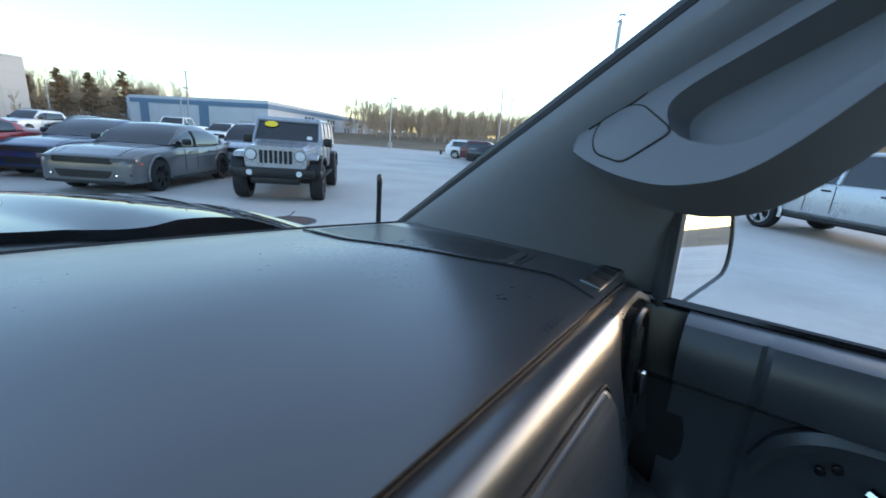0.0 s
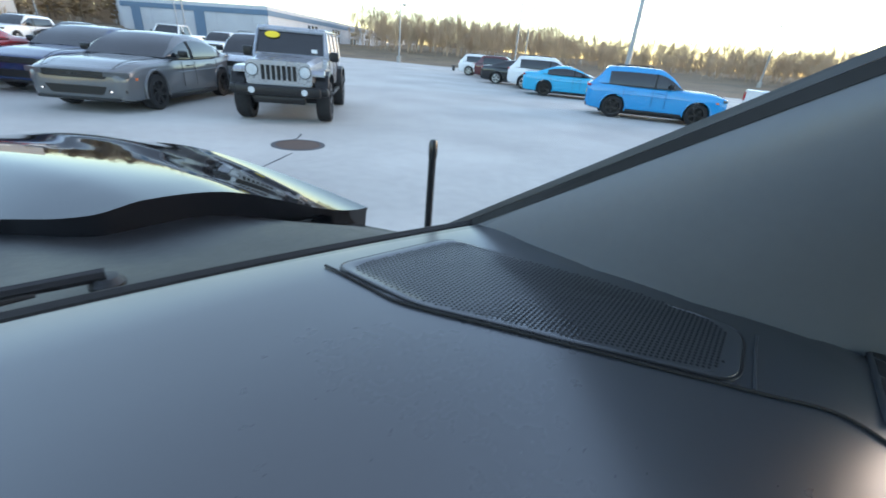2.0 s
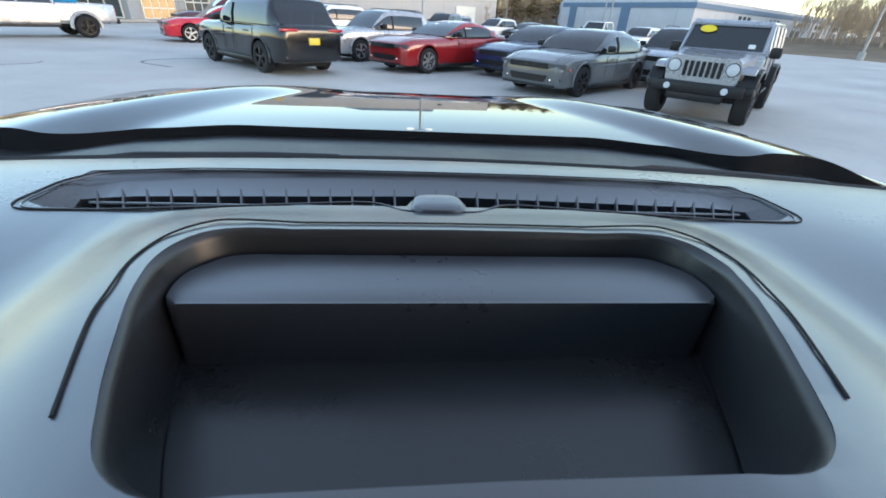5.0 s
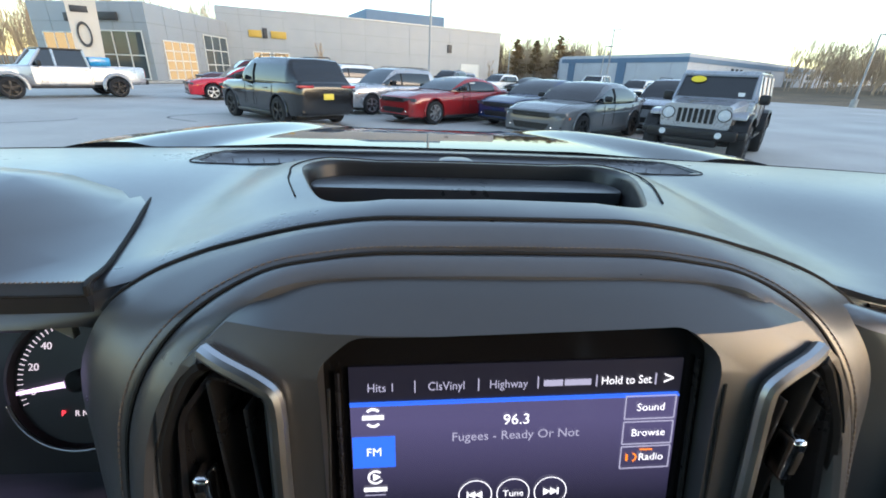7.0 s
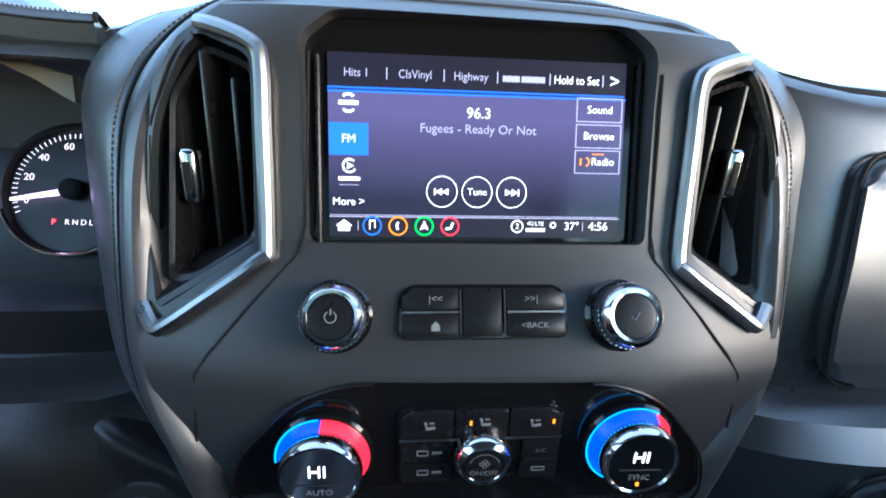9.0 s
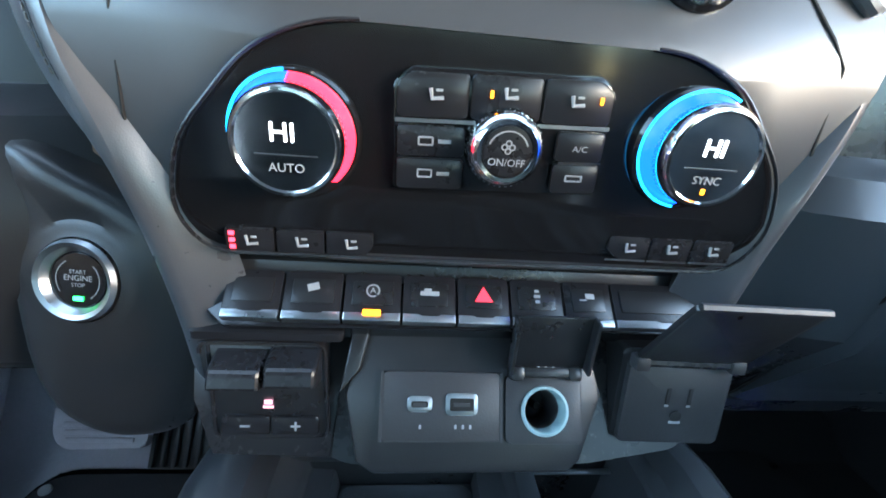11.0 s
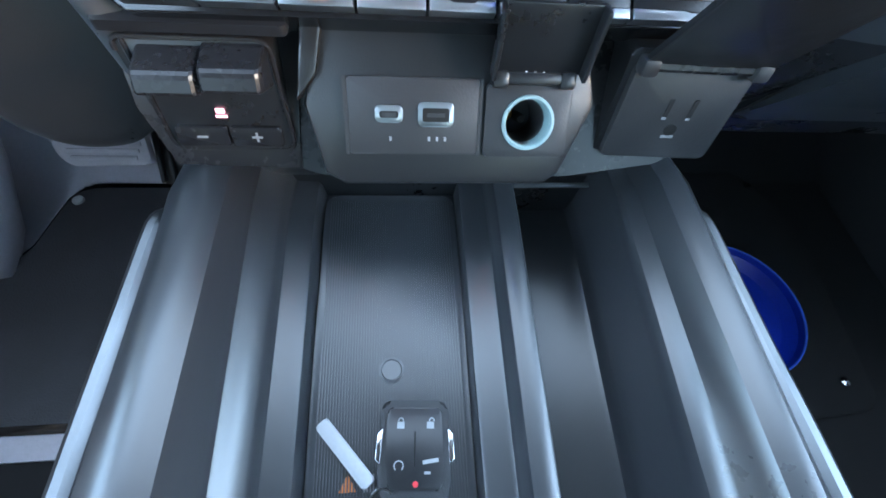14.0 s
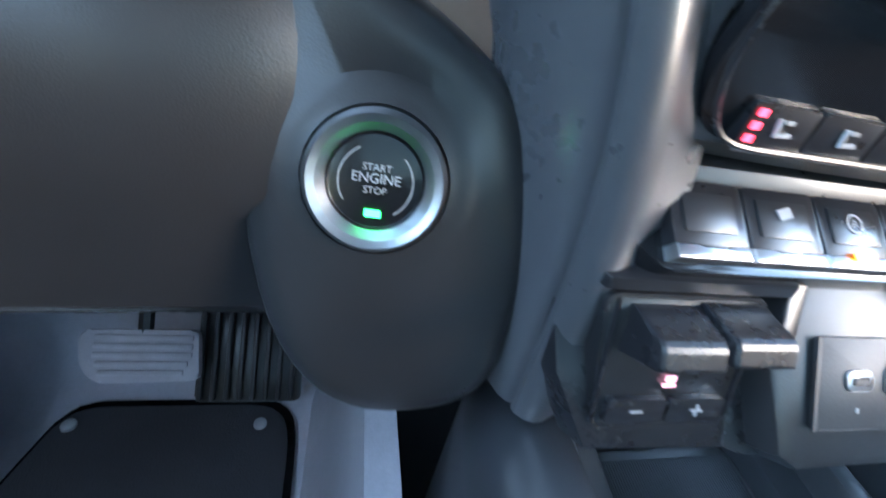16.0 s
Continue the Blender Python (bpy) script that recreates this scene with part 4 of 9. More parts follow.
part("home_icon", bm, WHITE, display, smooth=False)
flat("bar_rule", -0.0708, -0.0475, -0.0704, -0.042, DIM)
for x, mt in ((-0.0625, BLUEL), (-0.0475, AMB), (-0.0322, GREENL), (-0.017, REDL)):
    ring_flat("app_ring", x, -0.0448, 0.0056, 0.0009, mt)
flat("music_icon", -0.0642, -0.0468, -0.0636, -0.042, WHITE)
flat("music_icon", -0.0642, -0.0424, -0.0606, -0.0414, WHITE)
flat("music_icon", -0.0612, -0.046, -0.0606, -0.0414, WHITE)
ring_flat("call_icon", -0.0455, -0.0448, 0.0034, 0.0014, WHITE, a0=130, a1=230)
bm = bm_new()
prism(bm, [(-0.0348, -0.047), (-0.0322, -0.046), (-0.0296, -0.047), (-0.0322, -0.0415)], 0.0009, 0.0014, SCR)
part("arrow_icon", bm, WHITE, display, smooth=False)
bm = bm_new()
tube(bm, [SCR @ Vector(p) for p in ((-0.0195, -0.0462, 0.0012), (-0.0165, -0.0458, 0.0012), (-0.0152, -0.0425, 0.0012))], 0.0008, 5)
part("seat_icon", bm, WHITE, display, smooth=False)
ring_flat("signal_icon", 0.0235, -0.0445, 0.0038, 0.0007, WHITE)
word("2", 0.0235, -0.0445, 0.0045, WHITE)
word("4G LTE", 0.0345, -0.0428, 0.0033, WHITE)
flat("signal_bars", 0.029, -0.0475, 0.0405, -0.0455, WHITE)
ring_flat("pin_icon", 0.0455, -0.0435, 0.0019, 0.0007, WHITE)
word("37°", 0.057, -0.0443, 0.0068, WHITE)
flat("bar_rule", 0.0638, -0.047, 0.0641, -0.0415, DIM)
word("4:56", 0.0735, -0.0443, 0.0072, WHITE)

# ---------------------------------------------------------------- radio keys and knobs
radio = thing("radio_controls", "black radio key block with silver dividers", "buttons", (0.003, -0.04, 1.25))
RB = slope(0, -0.033, 1.276, 24)
RK = RB @ Matrix.Translation((-0.0002, 0.0, 0)) @ Matrix.Rotation(radians(1.2), 4, "Z") @ Matrix.Diagonal((0.94, 0.86, 1, 1))
bm = bm_new()
prism(bm, round_poly([(-0.041, 0.006), (0.047, 0.006), (0.054, -0.001), (0.054, -0.026), (0.05, -0.0295), (-0.044, -0.0295), (-0.048, -0.026), (-0.048, -0.001)], 0.003), -0.006, 0.0016, RK, 0.001)
part("key_surround", bm, GLOSS, radio)
def key(parent, M, pts, mat=SATIN, h=0.004, r=0.002, name="key", h0=-0.004):
    b = bm_new()
    prism(b, round_poly(pts, r), h0, h, M, 0.0009)
    return part(name, b, mat, parent)


def rect(x0, y0, x1, y1):
    return [(x0, y0), (x1, y0), (x1, y1), (x0, y1)]


key(radio, RK, [(-0.0455, -0.0105), (-0.0125, -0.0105), (-0.0125, 0.0035), (-0.039, 0.0035), (-0.0455, -0.002)])
key(radio, RK, rect(-0.0455, -0.0275, -0.0125, -0.013))
key(radio, RK, rect(-0.0095, -0.0275, 0.0135, 0.0035), h=0.003)
key(radio, RK, [(0.0165, -0.0105), (0.0515, -0.0105), (0.0515, -0.002), (0.045, 0.0035), (0.0165, 0.0035)])
key(radio, RK, rect(0.0165, -0.0275, 0.0515, -0.013))
flat("divider", -0.0455, -0.0124, -0.0125, -0.0111, SILVER, 0.0042, radio, RK)
flat("divider", 0.0165, -0.0124, 0.0515, -0.0111, SILVER, 0.0042, radio, RK)
for x in (-0.0112, 0.0152):
    flat("divider", x - 0.0006, -0.026, x + 0.0006, 0.003, GREYPLATE, 0.0036, radio, RK)
def mark(parent, M, text, x, y, s, mat=LABELW, h=0.0046, name="legend"):
    return lettering(name, text, s, M @ Matrix.Translation((x, y, h)), mat, parent, flat=0.0)


mark(radio, RK, "|<<", -0.026, -0.0035, 0.006)
mark(radio, RK, ">>|", 0.031, -0.0035, 0.006)
mark(radio, RK, "<BACK", 0.033, -0.0205, 0.0052)
bm = bm_new()
prism(bm, [(-0.0285, -0.0235), (-0.0235, -0.0235), (-0.0235, -0.02), (-0.026, -0.0175), (-0.0285, -0.02)], 0.0042, 0.0047, RK)
part("legend", bm, LABELW, radio, smooth=False)


def knob(name, label, M, r, h, cap, mark_text="", ring=CHROME, teeth=40):
    k = thing(name, label, "knob", M.translation)
    b = bm_new()
    lathe(b, [(r * 1.16, -0.004), (r * 1.16, 0.0008), (r * 1.06, 0.0022), (r * 1.02, 0.002)], 40, M)
    part("base_ring", b, GLOSS, k)
    b = bm_new()
    lathe(b, [(r * 0.98, 0.0), (r, 0.003), (r, h - 0.005), (r * 0.93, h - 0.0018), (r * 0.8, h), (r * 0.7, h - 0.0003), (r * 0.66, h - 0.0015)], 48, M)
    gr = part("grip", b, ring, k, "polished metal grip")
    b = bm_new()
    for i in range(teeth):
        a = 2 * math.pi * i / teeth
        box(b, (0, 0, 0), (0.0012, 0.0011, h * 0.45), 0, M @ Matrix.Translation((r * 1.0 * math.cos(a), r * math.sin(a), h * 0.4)) @ Matrix.Rotation(a, 4, "Z"))
    part("knurl", b, ring, gr)
    b = bm_new()
    lathe(b, [(r * 0.67, h - 0.003), (r * 0.66, h - 0.0008), (r * 0.5, h - 0.0004), (0.0002, h - 0.0004)], 40, M)
    part("cap", b, cap, k)
    if mark_text:
        mark(k, M, mark_text, 0, 0, r * 0.5, h=h)
    return k


kp = knob("volume_knob", "chrome volume knob with a power mark", RB @ Matrix.Translation((-0.0785, -0.0135, 0)), 0.0172, 0.017, SATIN)
ring_flat("power_mark", -0.0785, -0.0135, 0.0032, 0.0006, LABELW, RB, 0.0172, kp, a0=115, a1=425)
flat("power_mark", -0.0789, -0.0125, -0.0781, -0.0095, LABELW, 0.0172, kp, RB)
kt = knob("tune_knob", "chrome tuning knob with a tick mark", RB @ Matrix.Translation((0.0818, -0.0108, 0)), 0.0178, 0.019, SATIN)
bm = bm_new()
tube(bm, [RB @ Vector(p) for p in ((0.0793, -0.0113, 0.019), (0.0809, -0.0131, 0.019), (0.0841, -0.0088, 0.019))], 0.0003, 4)
part("tick_mark", bm, LABELW, kt)

# ---------------------------------------------------------------- climate panel
climate = thing("climate_panel", "gloss black climate control panel with keys", "controls", (0.004, -0.05, 1.14))
CP = slope(0, -0.0535, 1.213, -2)
CK = CP @ Matrix.Translation((-0.0019, 0.0025, 0)) @ Matrix.Rotation(radians(1.5), 4, "Z") @ Matrix.Diagonal((0.92, 0.8, 1, 1))
bm = bm_new()
prism(bm, round_poly(CLIM, 0.014), 0.046, 0.0517, UP)
bmesh.ops.bisect_plane(bm, geom=bm.verts[:] + bm.edges[:] + bm.faces[:], plane_co=(0, 0, 1.158), plane_no=(0, 0, 1))
for v in bm.verts:
    v.co.y += 0.3 * max(0.0, 1.158 - v.co.z)
part("panel", bm, GLOSS, climate)
bm = bm_new()
tube(bm, [(x, -0.0545 + 0.2 * max(0.0, 1.158 - z), z + 0.0004) for x, z in round_poly(CLIM, 0.014)], 0.0009, 6)
part("panel_edge", bm, SATIN, climate)
bm = bm_new()
prism(bm, round_poly([(-0.037, 0.004), (0.05, 0.004), (0.057, -0.004), (0.0565, -0.06), (-0.0455, -0.06), (-0.0455, -0.004)], 0.003), -0.006, 0.002, CK, 0.001)
part("key_surround", bm, GLOSS, climate)
key(climate, CK, [(-0.0435, -0.0205), (-0.0118, -0.0205), (-0.0118, 0.0015), (-0.0375, 0.0015), (-0.0435, -0.004)], h=0.0042)
key(climate, CK, rect(-0.0105, -0.0205, 0.0215, 0.0015), h=0.0042)
key(climate, CK, [(0.0228, -0.0205), (0.055, -0.0205), (0.055, -0.004), (0.049, 0.0015), (0.0228, 0.0015)], h=0.0042)
flat("divider", -0.0445, -0.0232, 0.056, -0.0212, SILVER, 0.0036, climate, CK)
for x0, x1 in ((-0.0435, -0.012), (0.032, 0.055)):
    key(climate, CK, rect(x0, -0.0405, x1, -0.0245), h=0.0042)
    key(climate, CK, rect(x0, -0.0585, x1, -0.042), h=0.0042)
flat("divider", 0.034, -0.0418, 0.055, -0.0408, GREYPLATE, 0.0042, climate, CK)
mark(climate, CK, "A/C", 0.0435, -0.0335, 0.0046)
def person_free_icon(x, y, s=1.0, M=CK, parent=None, mat=LABELW):
    """A seat and air-arrow pictogram as a bent bar."""
    b = bm_new()
    tube(b, [M @ Vector(p) for p in ((x - 0.003 * s, y + 0.003 * s, 0.0046), (x - 0.0022 * s, y - 0.002 * s, 0.0046), (x + 0.003 * s, y - 0.0015 * s, 0.0046))], 0.0009 * s, 5)
    box(b, (x + 0.001 * s, y + 0.0022 * s, 0.0045), (0.003 * s, 0.0012 * s, 0.0004), 0, M)
    return part("legend", b, mat, parent or climate, smooth=False)


person_free_icon(-0.026, -0.009)
person_free_icon(0.0075, -0.007)
person_free_icon(0.0385, -0.009)
for x, y in ((-0.0015, -0.0075), (0.0495, -0.008)):
    flat("indicator", x - 0.0007, y - 0.0018, x + 0.0007, y + 0.0018, AMB, 0.0045, climate, CK)
for y in (-0.0325, -0.05):
    frame_box("legend", -0.0335, y - 0.002, -0.027, y + 0.002, 0.0008, LABELW, 0.0044, climate, CK)
    flat("legend_bar", -0.0245, y - 0.001, -0.0185, y + 0.001, LABELW, 0.0044, climate, CK)
frame_box("legend", 0.039, -0.0515, 0.047, -0.0485, 0.0008, LABELW, 0.0044, climate, CK)
kf = knob("fan_knob", "chrome fan knob marked on and off", CP @ Matrix.Translation((0.0045, -0.0245, 0)), 0.016, 0.0145, SATIN)
mark(kf, CP, "ON/OFF", 0.0045, -0.029, 0.0044, h=0.0143)
ring_flat("fan_mark", 0.0045, -0.0245, 0.0088, 0.0006, LABELW, CP, 0.0143, kf, a0=20, a1=160)
for a in range(4):
    ring_flat("fan_mark", 0.0045 + 0.0016 * math.cos(a * 1.57), -0.0225 + 0.0016 * math.sin(a * 1.57), 0.0014, 0.0006, LABELW, CP, 0.0143, kf)
BLUEARC = glow("blue_arc_light", (0.005, 0.05, 0.95), 0.8)
CYANARC = glow("cyan_arc_light", (0.02, 0.35, 0.95), 0.8)
REDARC = glow("red_arc_light", (0.95, 0.015, 0.04), 0.8)
for x, y, sub in ((-0.0835, -0.0265, "AUTO"), (0.0918, -0.0205, "SYNC")):
    M = CP @ Matrix.Translation((x, y, 0))
    k = thing("temperature_knob", "chrome temperature knob with lit blue and red ring", "knob", M.translation, "temperature knobs")
    b = bm_new()
    lathe(b, [(0.0275, -0.003), (0.0275, 0.002), (0.0262, 0.0036), (0.0255, 0.0036)], 48, M)
    part("base_ring", b, GLOSS, k)
    left = x < 0
    # lit collar in two colours
    for nm, mt, a0, a1 in (("cool_arc", BLUEARC, 92 if left else 62, 185 if left else 268), ("warm_arc", REDARC, -48 if left else 25, 92 if left else 62)):
        b = bm_new()
        n = 24
        rr = []
        for i in range(n + 1):
            a = radians(a0 + (a1 - a0) * i / n)
            rr.append([M @ Vector((r * math.cos(a), r * math.sin(a), h)) for r, h in ((0.0252, 0.0036), (0.0244, 0.0045), (0.0224, 0.0098), (0.0212, 0.0098), (0.021, 0.0036))])
        loft(b, rr)
        part(nm, b, mt, k, "lit red collar" if mt is REDARC else "lit blue collar")
    ring_flat("cool_edge", 0, 0, 0.0266, 0.0012, CYANARC, M, 0.0048, k, a0=95 if left else 60, a1=185 if left else 265)
    b = bm_new()
    lathe(b, [(0.0205, 0.002), (0.0212, 0.008), (0.0222, 0.0125), (0.0222, 0.016), (0.0208, 0.0188), (0.0196, 0.019), (0.0188, 0.018)], 56, M)
    gr = part("grip", b, CHROME, k, "polished chrome rim")
    b = bm_new()
    for i in range(60):
        a = 2 * math.pi * i / 60
        box(b, (0, 0, 0), (0.0012, 0.0011, 0.006), 0, M @ Matrix.Translation((0.0214 * math.cos(a), 0.0214 * math.sin(a), 0.0095)) @ Matrix.Rotation(a, 4, "Z"))
    part("knurl", b, SILVER, gr)
    b = bm_new()
    lathe(b, [(0.0192, 0.016), (0.019, 0.0178), (0.0002, 0.018)], 48, M)
    part("cap", b, GLOSS, k)
    lettering("readout", "HI", 0.0105, M @ Matrix.Translation((-0.001, 0.004, 0.0184)), WHITE, k, flat=0.0)
    lettering("legend", sub, 0.005, M @ Matrix.Translation((0, -0.0095, 0.0184)), LABELW, k, flat=0.0)
    flat("cap_rule", -0.012, -0.0045, 0.012, -0.0041, GREYPLATE, 0.0182, k, M)
    if not left:
        flat("sync_light", -0.0008, -0.0155, 0.0008, -0.0132, AMB, 0.0182, k, M)
HK = CP @ Matrix.Translation((0, 0.0005, -0.0085))
for x0, x1, side in ((-0.1205, -0.0505, 0), (0.0675, 0.1365, 1)):
    s = thing("seat_heater_keys", "row of three black seat heater keys", "buttons", ((x0 + x1) / 2, -0.05, 1.135), "seat heater keys")
    w = (x1 - x0) / 3
    y0 = -0.0725 if side == 0 else -0.067
    for i in range(3):
        a, b_ = x0 + w * i + 0.0006, x0 + w * (i + 1) - 0.0006
        pts = rect(a, y0 - 0.0125, b_, y0)
        if side == 0 and i == 2:
            pts = [(a, y0 - 0.0125), (b_ - 0.004, y0 - 0.0125), (b_, y0 - 0.007), (b_, y0), (a, y0)]
        if side == 1 and i == 0:
            pts = [(a + 0.006, y0 - 0.0125), (b_, y0 - 0.0125), (b_, y0), (a, y0), (a, y0 - 0.007)]
        key(s, HK, pts, h=0.006, r=0.001)
        person_free_icon((a + b_) / 2 + 0.001, y0 - 0.006, 0.9, HK @ Matrix.Translation((0, 0, 0.002)), s)
        flat("lower_lip", a, y0 - 0.0135, b_, y0 - 0.0126, SILVER, 0.006, s, HK)
    if side == 0:
        for j in range(3):
            flat("heat_light", x0 + 0.0022, y0 - 0.0035 - 0.0035 * j, x0 + 0.0048, y0 - 0.0015 - 0.0035 * j, REDL, 0.0064, s, HK)

# ---------------------------------------------------------------- toggle row
toggles = thing("switch_bank", "row of black piano-key switches with silver lips", "switches", (0.006, -0.05, 1.1))
TG = slope(0, -0.044, 1.1025, 50)
EDGES = [-0.1255, -0.0965, -0.066, -0.0355, -0.0065, 0.0225, 0.0525, 0.0805, 0.1405]
bm = bm_new()
prism(bm, round_poly([(-0.136, -0.006), (-0.13, 0.016), (0.15, 0.018), (0.152, -0.004), (0.142, -0.014), (-0.125, -0.016)], 0.004), -0.02, -0.002, TG, 0.001)
part("housing", bm, GLOSS, toggles)
for i in range(8):
    a, b_ = EDGES[i] + 0.0007, EDGES[i + 1] - 0.0007
    sw = key(toggles, TG, rect(a, -0.0095, b_, 0.0125), SATIN, 0.0035, 0.0015, "switch", -0.006)
    b = bm_new()
    box(b, ((a + b_) / 2, 0.002, 0.0036), (b_ - a - 0.008, 0.013, 0.0012), 0.0005, TG)
    part("switch_pad", b, HARD, sw)
    m2 = (a + b_) / 2
    b = bm_new()
    prism(b, [(a, -0.0132), (b_, -0.0132), (b_, -0.0085), (m2 + 0.006, -0.0085), (m2 + 0.004, -0.0105), (m2 - 0.004, -0.0105), (m2 - 0.006, -0.0085), (a, -0.0085)], -0.003, 0.0042, TG, 0.0008)
    part("silver_lip", b, SILVER, sw, "silver lip")
    if i == 2:
        flat("lit_bar", m2 - 0.0045, -0.0105, m2 + 0.0045, -0.0075, AMB, 0.005, toggles, TG)
        ring_flat("legend", m2, 0.003, 0.0036, 0.0008, LABELW, TG, 0.0046, toggles, a0=-40, a1=300)
        mark(toggles, TG, "A", m2, 0.003, 0.0045)
    if i == 4:
        b = bm_new()
        prism(b, [(m2 - 0.0048, -0.001), (m2 + 0.0048, -0.001), (m2, 0.0075)], 0.0036, 0.0046, TG)
        part("hazard_triangle", b, glow("hazard_red", (0.6, 0.02, 0.04), 0.5, (0.4, 0.02, 0.03)), toggles, "red hazard triangle")
    if i in (1, 3, 5, 6):
        b = bm_new()
        if i == 1:
            box(b, (0, 0, 0), (0.0058, 0.0038, 0.0004), 0, TG @ Matrix.Translation((m2, 0.004, 0.0046)) @ Matrix.Rotation(0.3, 4, "Z"))
        if i == 3:
            box(b, (m2, 0.0025, 0.0046), (0.01, 0.0024, 0.0004), 0, TG)
            box(b, (m2 - 0.001, 0.0042, 0.0046), (0.004, 0.002, 0.0004), 0, TG)
        if i == 5:
            for q in (-0.003, 0.0, 0.003):
                box(b, (m2, 0.003 + q, 0.0046), (0.0024 + 0.001 * (q == 0), 0.0016, 0.0004), 0, TG)
        if i == 6:
            box(b, (m2 + 0.001, 0.004, 0.0046), (0.005, 0.003, 0.0004), 0, TG)
            box(b, (m2 - 0.003, 0.0018, 0.0046), (0.004, 0.0008, 0.0004), 0, TG)
        part("legend", b, LABELW, toggles, smooth=False)


# ================================================================ lower panel: sockets, brake controller
lower = thing("accessory_console", "black lower console panel with faceted centre", "panel", (0.006, -0.06, 1.0))
US = slope(0, -0.065, 1.05, 34)
bm = bm_new()
prism(bm, round_poly([(-0.144, 0.042), (0.16, 0.042), (0.158, 0.0), (0.13, -0.026), (0.075, -0.034), (-0.06, -0.034), (-0.08, -0.026), (-0.134, -0.024)], 0.006), -0.06, -0.013, US, 0.003)
part("backing", bm, SATIN, lower)
bm = bm_new()
HEX = [(-0.058, 0.046), (0.072, 0.046), (0.082, 0.006), (0.068, -0.03), (0.06, -0.036), (-0.048, -0.036), (-0.058, -0.03), (-0.0655, 0.004)]
prism(bm, HEX, -0.02, 0.0, US, 0.003, 2, 0.97)
part("centre_plate", bm, HARDROUGH, lower)
bm = bm_new()
prism(bm, [(-0.15, 0.047), (-0.06, 0.047), (-0.068, 0.004), (-0.07, -0.03), (-0.132, -0.028), (-0.145, 0.0)], -0.03, -0.0115, US, 0.001)
part("side_plate", bm, SATIN, lower)
bm = bm_new()
prism(bm, [(-0.06, 0.047), (-0.05, 0.047), (-0.056, 0.018), (-0.066, 0.006)], -0.01, 0.0035, US, 0.0015)
part("facet", bm, HARD, lower)
bm = bm_new()
box(bm, (0.005, 0.003, 1.02), (0.27, 0.07, 0.12), 0.01)
box(bm, (0.005, 0.0, 1.1), (0.3, 0.07, 0.04), 0.01)
part("inner_wall", bm, HARD, lower)
bm = bm_new()
prism(bm, round_poly(rect(-0.142, -0.0545, -0.0655, -0.01), 0.003), 1.082, 1.0865, None, 0.001)
part("ledge", bm, SATIN, lower)

# brake controller
ctrl = thing("brake_controller", "black trailer brake controller with sliding paddle", "controls", (-0.106, -0.065, 1.03))
UC = slope(0, -0.0577, 1.0453, 14)
bm = bm_new()
prism(bm, round_poly([(-0.139, 0.034), (-0.075, 0.034), (-0.072, -0.02), (-0.13, -0.021)], 0.006), -0.03, 0.0035, UC, 0.002)
part("surround", bm, HARD, ctrl)
bm = bm_new()
tube(bm, [UC @ Vector((x, y, 0.0035)) for x, y in [(p[0], p[1]) for p in round_poly([(-0.139, 0.034), (-0.075, 0.034), (-0.072, -0.02), (-0.13, -0.021)], 0.006)] + [(-0.134, 0.034)]], 0.0012, 6)
part("surround_edge", bm, SATIN, ctrl)
for x0, x1, up in ((-0.1285, -0.1025, 0.0), (-0.1018, -0.076, 0.0015)):
    bm = bm_new()
    loft(bm, [[UC @ Vector((x, y + up, 0.001 + (z - 0.001) * k)) for y, z in ((0.031, 0.001), (0.0305, 0.006), (0.0262, 0.019), (0.025, 0.0205), (0.0233, 0.0213), (0.0185, 0.0226), (0.0172, 0.0224), (0.0165, 0.021), (0.012, 0.001))] for x, k in ((x0, 0.8), (x0 + 0.0008, 0.95), (x0 + 0.002, 1.0), (x1 - 0.002, 1.0), (x1 - 0.0008, 0.95), (x1, 0.8))])
    part("paddle", bm, SATIN, ctrl, smooth=False)
key(ctrl, UC, rect(-0.127, -0.017, -0.1025, -0.0065), SATIN, 0.0062, 0.0015)
key(ctrl, UC, rect(-0.1015, -0.017, -0.077, -0.0065), SATIN, 0.0062, 0.0015)
flat("minus_mark", -0.1175, -0.0121, -0.1125, -0.0111, LABELW, 0.0064, ctrl, UC)
flat("plus_mark", -0.0915, -0.0121, -0.0865, -0.0111, LABELW, 0.0064, ctrl, UC)
flat("plus_mark", -0.0895, -0.0141, -0.0885, -0.0091, LABELW, 0.0064, ctrl, UC)
PINK = glow("pink_light", (0.95, 0.4, 0.55), 0.3)
bm = bm_new()
box(bm, (-0.1035, 0.0014, 0.0046), (0.0042, 0.0026, 0.0006), 0.0008, UC)
box(bm, (-0.1035, -0.0014, 0.0046), (0.0055, 0.0014, 0.0006), 0.0004, UC)
part("lit_symbol", bm, PINK, ctrl, "pink lit trailer symbol")

